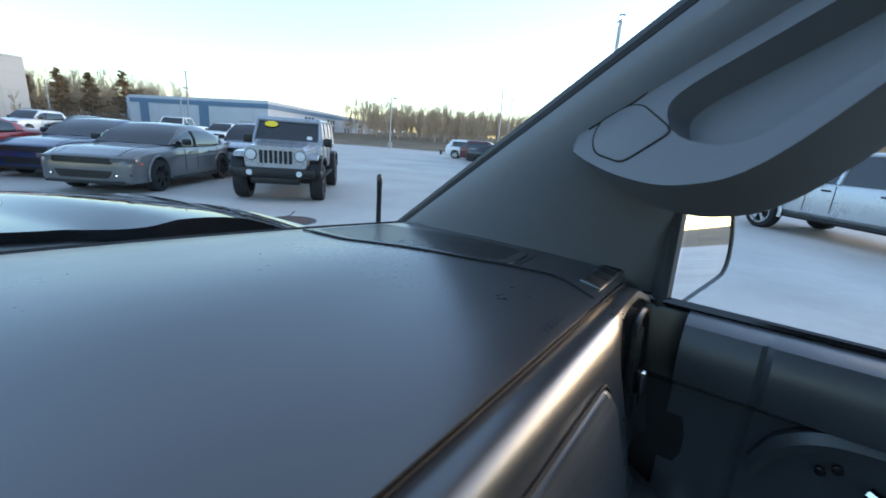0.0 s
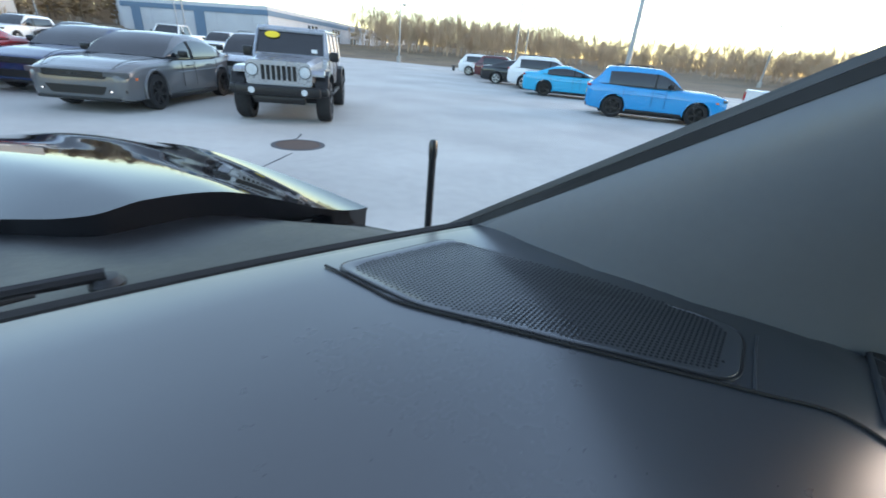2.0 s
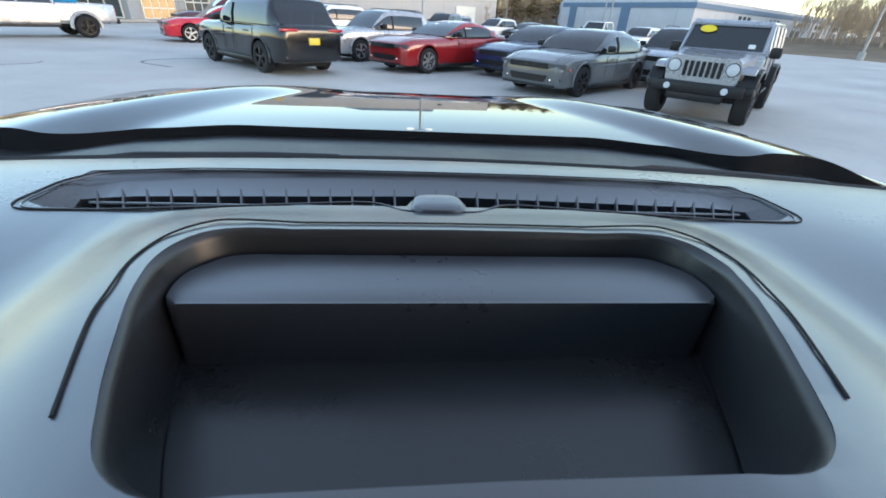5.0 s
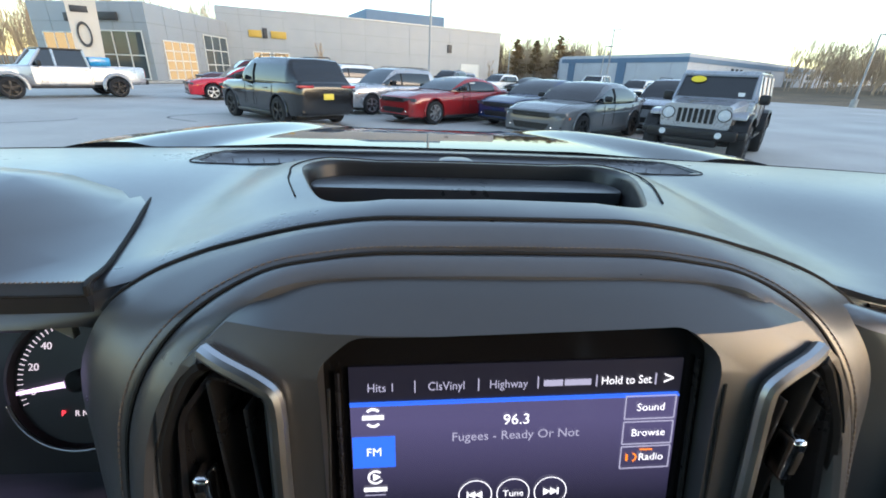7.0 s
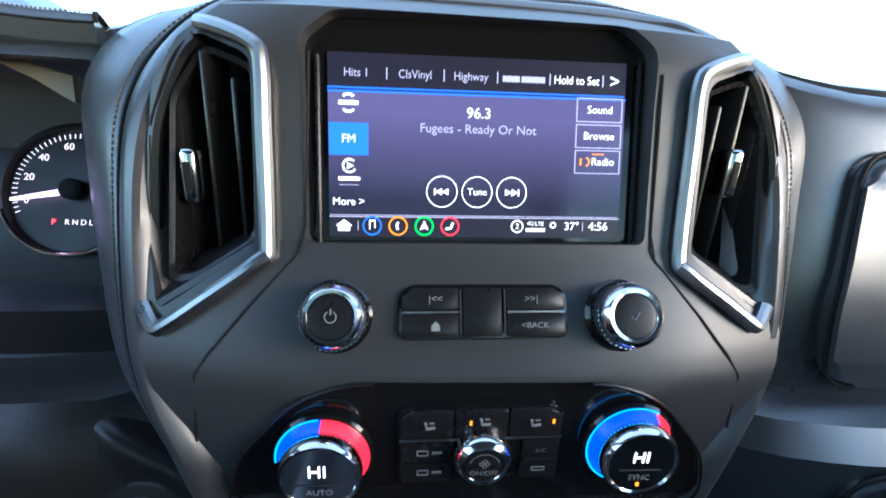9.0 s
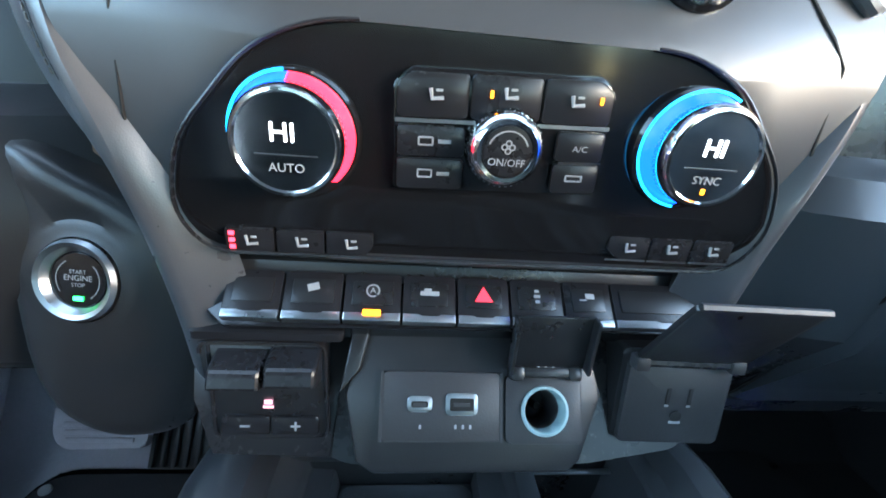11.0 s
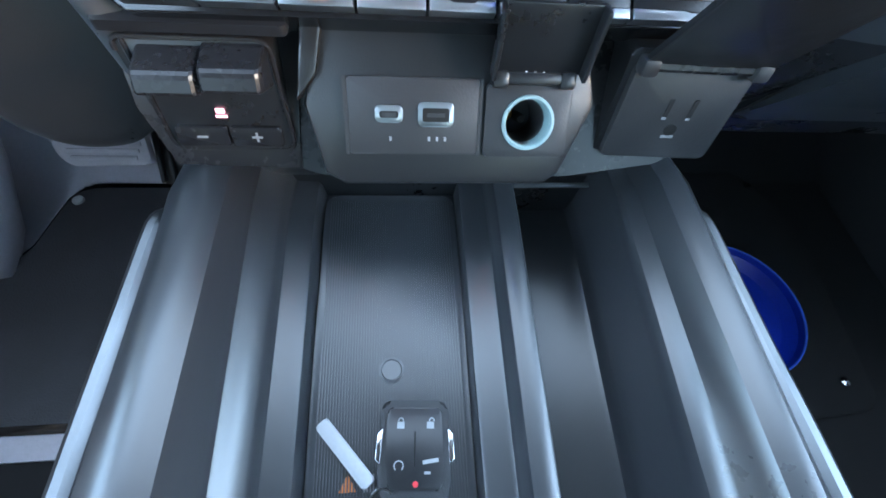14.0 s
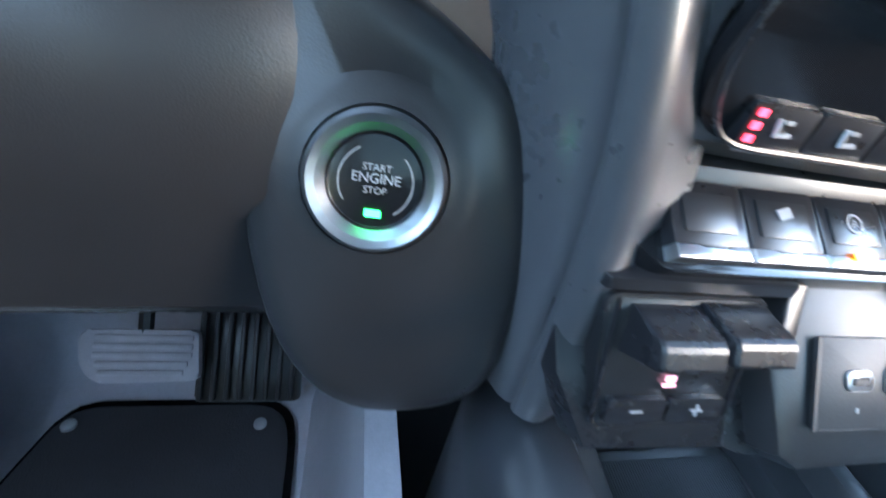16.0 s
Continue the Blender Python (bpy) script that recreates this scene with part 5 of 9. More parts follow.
# USB plate
usb = thing("usb_plate", "grey plate with two metal USB ports", "usb port", (-0.0115, -0.065, 1.035))
bm = bm_new()
prism(bm, round_poly(rect(-0.0435, -0.0185, 0.0205, 0.0175), 0.002), -0.004, 0.0025, US, 0.001)
part("plate", bm, GREYPLATE, usb)
for x0, x1 in ((-0.0448, -0.0432), (0.0202, 0.0218)):
    flat("side_rail", x0, -0.0185, x1, 0.0175, GREYPLATE, 0.0026, usb, US)
for cx, w, h in ((-0.0235, 0.0135, 0.0072), (-0.0008, 0.0175, 0.0105)):
    b = bm_new()
    prism(b, round_poly(rect(cx - w / 2, -0.0005 - h / 2 + 0.001, cx + w / 2, 0.0015 + h / 2), 0.0028), 0.001, 0.0036, US, 0.0006)
    pt = part("port_rim", b, SILVER, usb, "bright metal rim")
    b = bm_new()
    prism(b, round_poly(rect(cx - w / 2 + 0.0022, -h / 2 + 0.0028, cx + w / 2 - 0.0022, h / 2 - 0.0012), 0.0012), 0.003, 0.00375, US)
    part("port_hole", b, VOID, pt)
    b = bm_new()
    box(b, (cx, 0.0007, 0.0039), (w * 0.5, 0.0018, 0.0003), 0, US)
    part("port_tongue", b, GREYPLATE, pt)
for x in (-0.023, -0.004, 0.0, 0.004):
    flat("port_legend", x - 0.0006, -0.0118, x + 0.0006, -0.0098, LABELW, 0.0027, usb, US)

# power socket with its lid open
sock = thing("power_socket", "round twelve volt socket with open hinged lid", "socket", (0.045, -0.065, 1.035))
bm = bm_new()
prism(bm, round_poly(rect(0.0235, -0.0195, 0.0665, 0.016), 0.003), -0.004, 0.003, US, 0.001)
plate = part("plate", bm, GREYPLATE, sock)
SM = US @ Matrix.Translation((0.0452, -0.0022, 0))
TEAL = material("pale_socket_plastic", (0.28, 0.4, 0.41), 0.35, vary=0.08, scale=40)
bm = bm_new()
lathe(bm, [(0.0134, 0.0032), (0.0132, 0.0044), (0.0119, 0.0046), (0.0112, 0.0036), (0.0109, -0.005)], 40, SM, cap=False)
part("barrel", bm, TEAL, sock, "pale aqua socket barrel")
bm = bm_new()
lathe(bm, [(0.0109, -0.005), (0.0106, -0.03), (0.0, -0.03)], 40, SM, cap=False)
part("throat", bm, GREYPLATE, sock, "dark socket throat")
bm = bm_new()
lathe(bm, [(0.0026, -0.03), (0.0026, -0.018), (0.0018, -0.0165), (0.0, -0.0165)], 16, SM @ Matrix.Translation((0.002, -0.001, 0)), cap=False)
part("centre_pin", bm, VOID, sock)
cut = bm_new()
lathe(cut, [(0.0118, -0.02), (0.0118, 0.02)], 32, SM)
carve(plate, cut)
cut = bm_new()
lathe(cut, [(0.0118, -0.04), (0.0118, 0.02)], 32, SM)
carve([o for o in lower.children if o.name.startswith("centre_plate")][0], cut)
cut = bm_new()
lathe(cut, [(0.0118, -0.04), (0.0118, 0.02)], 32, SM)
carve([o for o in lower.children if o.name.startswith("backing")][0], cut)
bm = bm_new()
lathe(bm, [(0.0032, -0.029), (0.0034, -0.021), (0.0012, -0.0195)], 16, SM @ Matrix.Translation((-0.0055, 0.001, 0)))
part("contact", bm, material("brass", (0.7, 0.48, 0.18), 0.3, metal=1.0, scale=40), sock, "brass contact")
bm = bm_new()
box(bm, (0.0452, 0.0185, 0.004), (0.036, 0.006, 0.007), 0.002, US)
for x in (0.029, 0.0615):
    box(bm, (x, 0.018, 0.004), (0.008, 0.008, 0.009), 0.002, US)
part("hinge", bm, HARD, sock)
for x in (0.041, 0.0452, 0.0494):
    flat("hinge_rib", x - 0.0006, 0.02, x + 0.0006, 0.026, LABELW, 0.006, sock, US)
bm = bm_new()
LM = US @ Matrix.Translation((0.0462, 0.021, 0.003)) @ Matrix.Rotation(radians(32), 4, "X")
box(bm, (0, 0.017, 0.001), (0.045, 0.033, 0.0025), 0.001, LM)
lid = part("lid", bm, HARD, sock, "open black lid")
for sx in (-1, 1):
    bm = bm_new()
    box(bm, (sx * 0.0215, 0.017, 0.0045), (0.0022, 0.033, 0.008), 0.0008, LM)
    part("lid_flange", bm, HARD, lid)

# mains outlet on the canted side face
outlet = thing("mains_outlet", "grey three-pin mains outlet with open flap", "outlet", (0.126, -0.06, 1.02))
OM = slope(0.1225, -0.063, 1.053, 10, -2)
bm = bm_new()
prism(bm, round_poly(rect(-0.033, -0.029, 0.033, 0.031), 0.004), -0.035, -0.002, OM, 0.002)
part("mount", bm, HARD, outlet)
bm = bm_new()
prism(bm, round_poly(rect(-0.03, -0.0262, 0.03, 0.024), 0.003), -0.004, 0.0025, OM, 0.001)
part("plate", bm, GREYPLATE, outlet)
# the white bars below slots and earth hole are painted glints
for x in (-0.005, 0.008):
    flat("blade_slot", x - 0.0011, -0.001, x + 0.0011, 0.009, VOID, 0.0027, outlet, OM)
    flat("slot_glint", x - 0.0011, -0.0024, x + 0.0011, -0.0011, LABELW, 0.0027, outlet, OM)
bm = bm_new()
lathe(bm, [(0.0034, 0.0018), (0.0034, 0.0029)], 20, OM @ Matrix.Translation((0.0018, -0.0085, 0)))
part("earth_hole", bm, VOID, outlet)
flat("slot_glint", -0.0016, -0.0132, 0.0052, -0.0117, LABELW, 0.0028, outlet, OM)
bm = bm_new()
tube(bm, [OM @ Vector((-0.03, 0.0265, 0.005)), OM @ Vector((0.03, 0.0265, 0.005))], 0.0028, 8)
part("hinge_pin", bm, SATIN, outlet)
for x in (-0.027, 0.0275):
    bm = bm_new()
    box(bm, (x, 0.0262, 0.005), (0.0085, 0.0085, 0.009), 0.002, OM)
    part("hinge_lug", bm, GREYPLATE, outlet)
bm = bm_new()
FM = OM @ Matrix.Translation((0.001, 0.029, 0.005)) @ Matrix.Rotation(radians(40), 4, "X")
prism(bm, round_poly(rect(-0.031, 0.0, 0.031, 0.058), 0.004), -0.001, 0.002, FM, 0.001)
flap = part("flap", bm, HARD, outlet, "open black flap")
bm = bm_new()
tube(bm, [FM @ Vector((-0.03, 0.0585, 0.001)), FM @ Vector((0.03, 0.0585, 0.001))], 0.002, 6)
part("flap_edge", bm, GREYPLATE, flap)

# ================================================================ centre console tray
console = thing("centre_console", "black plastic centre console tray with raised side rails", "console", (0.01, -0.3, 0.6))
LEFT = [(-0.17, 0.56), (-0.166, 0.8), (-0.162, 0.955), (-0.157, 0.978), (-0.151, 0.99), (-0.14, 0.9965), (-0.126, 0.9975), (-0.1185, 0.9945), (-0.1145, 0.986), (-0.1125, 0.968), (-0.1115, 0.963), (-0.109, 0.9605), (-0.1065, 0.959), (-0.0985, 0.951), (-0.0965, 0.9485), (-0.0955, 0.942), (-0.0945, 0.9402), (-0.092, 0.9395), (-0.08, 0.9385), (-0.0785, 0.9378), (-0.0772, 0.935), (-0.076, 0.9268), (-0.075, 0.922)]
RIGHT = [(0.0235, 0.922), (0.0245, 0.9345), (0.0255, 0.9378), (0.0275, 0.9388), (0.0405, 0.9402), (0.043, 0.9415), (0.0445, 0.945), (0.0455, 0.9555), (0.047, 0.9582), (0.05, 0.959), (0.0575, 0.9588), (0.061, 0.9572), (0.063, 0.952), (0.0655, 0.907), (0.067, 0.9025), (0.07, 0.901), (0.1185, 0.901), (0.1218, 0.9022), (0.124, 0.9055), (0.1255, 0.915), (0.1268, 0.962), (0.1275, 0.97), (0.1295, 0.974), (0.133, 0.9755), (0.1395, 0.98), (0.1435, 0.9895), (0.1485, 0.996), (0.155, 0.9985), (0.1635, 0.998), (0.1705, 0.9925), (0.1755, 0.982), (0.179, 0.955), (0.183, 0.8), (0.186, 0.56)]
TILT = 0.088  # the tray floor climbs towards the dash


def tray_z(y, z):
    return z + TILT * (y + 0.16) * sstep(0.99, 0.965, z)


ON_TRAY = Matrix(((1, 0, 0, 0), (0, 1, 0, 0), (0, TILT, 1, TILT * 0.16), (0, 0, 0, 1)))
bm = bm_new()
rows = []
for y, k in ((-0.005, 0.0), (-0.03, 0.7), (-0.06, 1.0), (-0.1, 1.0), (-0.15, 1.0), (-0.2, 1.0), (-0.25, 1.0), (-0.32, 1.0), (-0.42, 1.0), (-0.6, 1.0)):
    rows.append([(x * (1 - 0.06 * (1 - k)), y, tray_z(y, z) - (0.012 * (1 - k) if z > 0.97 else 0)) for x, z in LEFT + RIGHT])
loft(bm, rows)
part("body", bm, TRAY, console).data.set_sharp_from_angle(angle=radians(30))
# black wall colour stands in for the shade between tray and stack
bm = bm_new()
prism(bm, [(-0.108, -0.045), (0.128, -0.045), (0.14, -0.005), (0.13, 0.06), (-0.11, 0.06), (-0.12, -0.005)], 0.86, 1.02)
bmesh.ops.transform(bm, matrix=Matrix.Translation((0, 0.02, 0)), verts=bm.verts[:])
part("front_shade_wall", bm, HARD, console)
bm = bm_new()
box(bm, (0.0935, -0.0335, 0.957), (0.058, 0.004, 0.0025), 0.001)
part("slot_edge", bm, SILVER, console, "bright edge of the side slot")
SIDEMETAL = material("dark_satin_metal", (0.2, 0.21, 0.22), 0.35, metal=1.0, vary=0.08, scale=25)
for pts in ([(-0.1545, -0.073, 0.984), (-0.1575, -0.09, 0.9815), (-0.16, -0.13, 0.979), (-0.163, -0.24, 0.977), (-0.166, -0.6, 0.976)], [(0.1685, -0.078, 0.9885), (0.172, -0.1, 0.9875), (0.1755, -0.17, 0.986), (0.179, -0.25, 0.986), (0.185, -0.6, 0.986)]):
    bm = bm_new()
    tube(bm, smooth_path(pts, 4), [0.0015, 0.004, 0.0058] + [0.0066] * 14, 10)
    part("side_trim", bm, SIDEMETAL, console, "satin metal side trim")
# rubber pad with fine ribs
padm = thing("tray_mat", "ribbed black rubber mat in the console tray", "mat", (-0.03, -0.14, 0.922))
bm = bm_new()
prism(bm, round_poly(rect(-0.0735, -0.25, 0.0222, -0.028), 0.01), 0.9215, 0.9255, ON_TRAY, 0.001)
part("base", bm, RUBBER, padm)
bm = bm_new()
for i in range(52):
    x = -0.0695 + 0.00172 * i
    box(bm, (x, -0.139, 0.9257), (0.0008, 0.212, 0.0008), 0, ON_TRAY)
ribs = part("ribs", bm, RUBBER, padm, "fine lengthwise ribs")
tagged(ribs, kind="stuff")
bm = bm_new()
lathe(bm, [(0.008, 0.925), (0.008, 0.9266), (0.0065, 0.9268), (0.006, 0.926), (0.0, 0.926)], 24, ON_TRAY @ Matrix.Translation((-0.0255, -0.157, 0)), cap=False)
part("round_boss", bm, RUBBER, padm)
# warning sticker
stick = thing("warning_sticker", "orange warning triangle sticker on the tray mat", "sticker", (-0.051, -0.216, 0.926))
bm = bm_new()
prism(bm, [(-0.0555, -0.2225), (-0.0455, -0.2225), (-0.0505, -0.2135)], 0.9256, 0.926, ON_TRAY)
part("triangle", bm, ORANGE, stick, smooth=False)
bm = bm_new()
box(bm, (-0.0385, -0.2185, 0.9258), (0.007, 0.009, 0.0003), 0, ON_TRAY)
part("pictogram", bm, LABELW, stick, smooth=False)

# key fob
KM = ON_TRAY @ Matrix.Translation((-0.0125, -0.2085, 0.929)) @ Matrix.Rotation(radians(-3), 4, "Z")
fob = thing("key_fob", "black key fob with five buttons lying in the tray", "key", KM.translation)
bm = bm_new()
prism(bm, round_poly([(-0.0195, 0.031), (0.0185, 0.031), (0.0205, 0.0), (0.0205, -0.01), (0.0155, -0.03), (-0.0135, -0.033), (-0.0205, -0.012), (-0.0215, 0.0)], 0.005), -0.003, 0.007, KM, 0.0025, 3)
part("shell", bm, GREYKEY, fob)
bm = bm_new()
prism(bm, round_poly([(-0.0165, 0.027), (0.0155, 0.027), (0.0165, 0.0), (0.015, -0.016), (-0.0145, -0.016), (-0.0172, 0.0)], 0.004), 0.006, 0.0085, KM, 0.001)
bt = part("button_pad", bm, HARD, fob)
for s in (-1, 1):
    bm = bm_new()
    prism(bm, [(s * 0.0185, 0.016), (s * 0.0215, 0.013), (s * 0.0225, 0.0), (s * 0.0195, -0.003)], 0.001, 0.0078, KM, 0.0006)
    part("chrome_side", bm, CHROME, fob, "chrome side strip")
bm = bm_new()
box(bm, (0.0015, -0.033, 0.003), (0.027, 0.0035, 0.006), 0.001, KM)
part("chrome_end", bm, CHROME, fob, "chrome end cap")
for x, y, w in ((-0.0085, 0.0185, 0), (0.0085, 0.0185, 0)):
    b = bm_new()
    box(b, (x, y - 0.0012, 0.0087), (0.0042, 0.0036, 0.0003), 0, KM)
    tube(b, [KM @ Vector((x + (0.0008 if x > 0 else 0) + 0.0014 * math.cos(a), y + 0.0008 + 0.0018 * math.sin(a), 0.0087)) for a in [math.pi * i / 8 for i in range(9)]], 0.0004, 4)
    part("padlock_mark", b, LABELW, bt, smooth=False)
ring_flat("start_mark", -0.009, -0.0035, 0.0028, 0.0006, LABELW, KM, 0.0088, bt, a0=-50, a1=230)
bm = bm_new()
box(bm, (0.0085, -0.0025, 0.0087), (0.009, 0.002, 0.0003), 0, KM @ Matrix.Rotation(0.15, 4, "Z"))
box(bm, (0.007, -0.007, 0.0087), (0.0035, 0.0014, 0.0003), 0, KM)
part("tailgate_mark", bm, LABELW, bt, smooth=False)
bm = bm_new()
lathe(bm, [(0.0016, 0.0082), (0.0016, 0.0089)], 12, KM @ Matrix.Translation((0.0005, -0.0125, 0)))
part("panic_mark", bm, RED, bt)
flat("pad_groove", -0.0006, -0.004, 0.0002, 0.014, VOID, 0.0086, bt, KM)
# white key tag and black key sleeve
bm = bm_new()
tag_dir = Vector((0.028, -0.033, 0.002))
TM = ON_TRAY @ Matrix.Translation((-0.0515, -0.2035, 0.932)) @ Matrix.Rotation(math.atan2(tag_dir.y, tag_dir.x), 4, "Z")
prism(bm, round_poly(rect(-0.0225, -0.0042, 0.0215, 0.0042), 0.002), -0.0025, 0.0018, TM, 0.0012)
solo("key_tag", bm, WHITEP, "narrow white plastic key tag in the tray", "tag")
sleeve = thing("key_sleeve", "glossy black key sleeve with a ring beside the fob", "key", (-0.05, -0.236, 0.929))
bm = bm_new()
tube(bm, [ON_TRAY @ Vector(p) for p in ((-0.074, -0.239, 0.933), (-0.07, -0.2385, 0.933), (-0.03, -0.233, 0.934), (-0.026, -0.2325, 0.934))], [0.0055, 0.0072, 0.0068, 0.004], 14)
part("barrel", bm, GLOSS, sleeve)
bm = bm_new()
tube(bm, [ON_TRAY @ Vector((-0.031 + 0.007 * math.cos(a), -0.229 + 0.007 * math.sin(a), 0.934 + 0.002 * math.sin(a))) for a in [2 * math.pi * i / 20 for i in range(21)]], 0.0009, 6)
part("split_ring", bm, CHROME, sleeve)

# ================================================================ start button pod
start = thing("start_button", "round engine start button in a satin metal ring", "button", (-0.2105, -0.02, 1.07))
SB = slope(-0.213, -0.0205, 1.094, 16, -6)
POD = [(-0.174, 1.129), (-0.161, 1.11), (-0.1545, 1.085), (-0.152, 1.05), (-0.156, 1.014), (-0.173, 0.998), (-0.208, 0.996), (-0.234, 1.012), (-0.252, 1.045), (-0.262, 1.11), (-0.262, 1.16), (-0.24, 1.164), (-0.212, 1.15), (-0.19, 1.139)]
ps = smooth_path([(x, 0, z) for x, z in POD + POD[:1]], 4)[:-1]
bm = bm_new()
rr = []
for k, h in ((1.02, 0.07), (1.012, 0.008), (1.0, -0.001), (0.98, -0.006), (0.94, -0.009), (0.88, -0.0103), (0.75, -0.0108)):
    ring = []
    for p in ps:
        x, z = -0.213 + (p.x + 0.213) * k, 1.094 + (p.z - 1.094) * k
        ring.append((x, -0.0205 + (z - 1.094) * 0.22 + h + 0.0105 + 14.0 * max(0.0, -0.228 - x) ** 2, z))
    rr.append(ring)
angs = [math.atan2(p.z - 1.094, p.x + 0.213) for p in ps]
for r, h in ((0.0335, -0.0008), (0.031, 0.0), (0.028, 0.0), (0.0242, 0.0008), (0.0235, -0.004)):
    rr.append([SB @ Vector((r * math.cos(a), r * math.sin(a), h)) for a in angs])
loft(bm, rr)
part("pod", bm, HARDROUGH, start)
bm = bm_new()
lathe(bm, [(0.0232, -0.002), (0.0232, 0.002), (0.0214, 0.0045), (0.0188, 0.0035), (0.0162, 0.0), (0.016, -0.003)], 48, SB, cap=False)
part("ring", bm, SILVER, start, "satin metal ring")
bm = bm_new()
lathe(bm, [(0.0164, -0.004), (0.0162, -0.0012), (0.015, -0.0004), (0.0001, 0.0)], 40, SB)
part("cap", bm, GLOSS, start)
for t, y, s in (("START", 0.0046, 0.0032), ("ENGINE", 0.0011, 0.0045), ("STOP", -0.0028, 0.0032)):
    lettering("wording", t, s, SB @ Matrix.Translation((0, y, 0.0003)), LABELW, start, flat=0.0)
ring_flat("arc_mark", 0, 0, 0.0122, 0.0004, LABELW, SB, 0.0004, start, a0=120, a1=215)
ring_flat("arc_mark", 0, 0, 0.0122, 0.0004, LABELW, SB, 0.0004, start, a0=-55, a1=45)
flat("run_light", -0.0026, -0.0115, 0.0026, -0.0092, glow("run_green", (0.05, 1.0, 0.15), 1.6), 0.0004, start, SB)

# brown panel added to fill the gap behind the pod
bm = bm_new()
loft(bm, [[(x, 0.022, 1.1), (x, 0.016, 1.13), (x, 0.02, 1.2), (x, 0.03, 1.2), (x, 0.03, 1.1)] for x in (-0.215, -0.19, -0.165)])
part("bronze_backing", bm, material("brown_satin", (0.3, 0.2, 0.15), 0.45, metal=0.3, vary=0.1, scale=20, bump=0.1, bscale=900), start, "small brown panel filling the gap behind the pod")
# driver's lower trim: lower steering column shroud edge
bm = bm_new()
rows = []
for i in range(9):
    t = i / 8
    x = -0.2 - 0.382 * t
    back = 0.03 * (1 - sstep(0.0, 0.14, t))
    rows.append([(x, 0.06, 1.19), (x, 0.012 + back - 0.02 * t, 1.175), (x, back - 0.008 - 0.02 * t, 1.15 + 0.004 * t), (x, back - 0.015 - 0.02 * t, 1.115), (x, back - 0.017 - 0.02 * t, 1.085), (x, back - 0.011 - 0.02 * t, 1.07), (x, back - 0.009 - 0.02 * t, 1.03), (x, 0.0 + back, 1.015), (x, 0.06, 1.022)])
loft(bm, rows)
bolster = thing("knee_bolster", "black textured knee bolster panel below the dashboard", "panel", (-0.4, 0.02, 1.03))
part("panel", bm, HARDROUGH, bolster)
bm = bm_new()
tube(bm, [(-0.262 - 0.03 * i, 0.002 - 0.0015 * i, 1.0165) for i in range(12)], 0.002, 6)
part("lower_edge", bm, SATIN, bolster)

# ================================================================ floor, mats, pedals
bm = bm_new()
box(bm, (0, -0.7, 0.5), (1.76, 2.5, 0.1))
solo("cab_floor", bm, CARPET, "black carpeted cab floor", "floor", kind="structure")
bm = bm_new()
loft(bm, [[(x, 0.3, 0.55), (x, 0.46, 0.66), (x, 0.52, 0.85), (x, 0.54, 1.3), (x, 0.58, 1.3), (x, 0.56, 0.84), (x, 0.5, 0.62), (x, 0.34, 0.5)] for x in (-0.88, 0.88)])
solo("firewall", bm, CARPET, "black carpeted firewall", "wall", kind="structure")
liner = thing("floor_liner", "grey moulded floor liner under the pedals", "floor liner", (-0.5, 0.15, 0.55))
bm = bm_new()
rows = []
for i in range(13):
    x = -0.86 + 0.62 * i / 12
    rows.append([(x, -0.16, 0.566), (x, 0.1, 0.566), (x, 0.275, 0.568), (x, 0.32, 0.584), (x, 0.36, 0.61), (x, 0.42, 0.67), (x, 0.42, 0.6), (x, 0.3, 0.553), (x, -0.16, 0.553)])
loft(bm, rows)
part("sheet", bm, LINER, liner)
bm = bm_new()
tube(bm, [(-0.72, 0.36, 0.72), (-0.68, 0.25, 0.66), (-0.645, 0.15, 0.61), (-0.63, 0.09, 0.575)], [0.05, 0.055, 0.05, 0.03], 12)
part("wheel_hump", bm, LINER, liner)
bm = bm_new()
loft(bm, [[(-0.262, y, 0.56), (-0.235, y, 0.6), (-0.212, y, 0.72), (-0.2, y, 0.88), (-0.18, y, 0.9), (-0.17, y, 0.56)] for y in (-0.16, 0.05, 0.2, 0.4)])
part("side_wall", bm, material("grey_side_lining", (0.4, 0.4, 0.44), 0.45, vary=0.15, scale=8, bump=0.2, bscale=400), liner)
MAT_D = [(-0.74, 0.09), (-0.64, 0.105), (-0.6, 0.135), (-0.588, 0.2), (-0.575, 0.262), (-0.55, 0.278), (-0.32, 0.278), (-0.285, 0.262), (-0.272, 0.22), (-0.262, -0.05), (-0.262, -0.13), (-0.74, -0.13)]
mat_d = thing("driver_floor_mat", "black woven driver floor mat with white studs", "floor mat", (-0.5, 0.05, 0.567))
bm = bm_new()
prism(bm, round_poly(MAT_D, 0.03), 0.566, 0.574, None, 0.003)
part("border", bm, GLOSS, mat_d)
bm = bm_new()
cx, cy = -0.49, 0.06
prism(bm, round_poly([(cx + (x - cx) * 0.955, cy + (y - cy) * 0.94) for x, y in MAT_D], 0.03), 0.57, 0.578, None, 0.002)
part("field", bm, MATRUB, mat_d)
for x, y in ((-0.557, 0.237), (-0.323, 0.232), (-0.632, 0.085), (-0.3, -0.1)):
    bm = bm_new()
    lathe(bm, [(0.009, 0.577), (0.0085, 0.582), (0.005, 0.5845), (0.0005, 0.585)], 16, Matrix.Translation((x, y, 0)))
    part("stud", bm, WHITEP, mat_d, "white stud")
MAT_P = [(0.25, 0.3), (0.68, 0.33), (0.76, 0.2), (0.73, -0.16), (0.25, -0.18)]
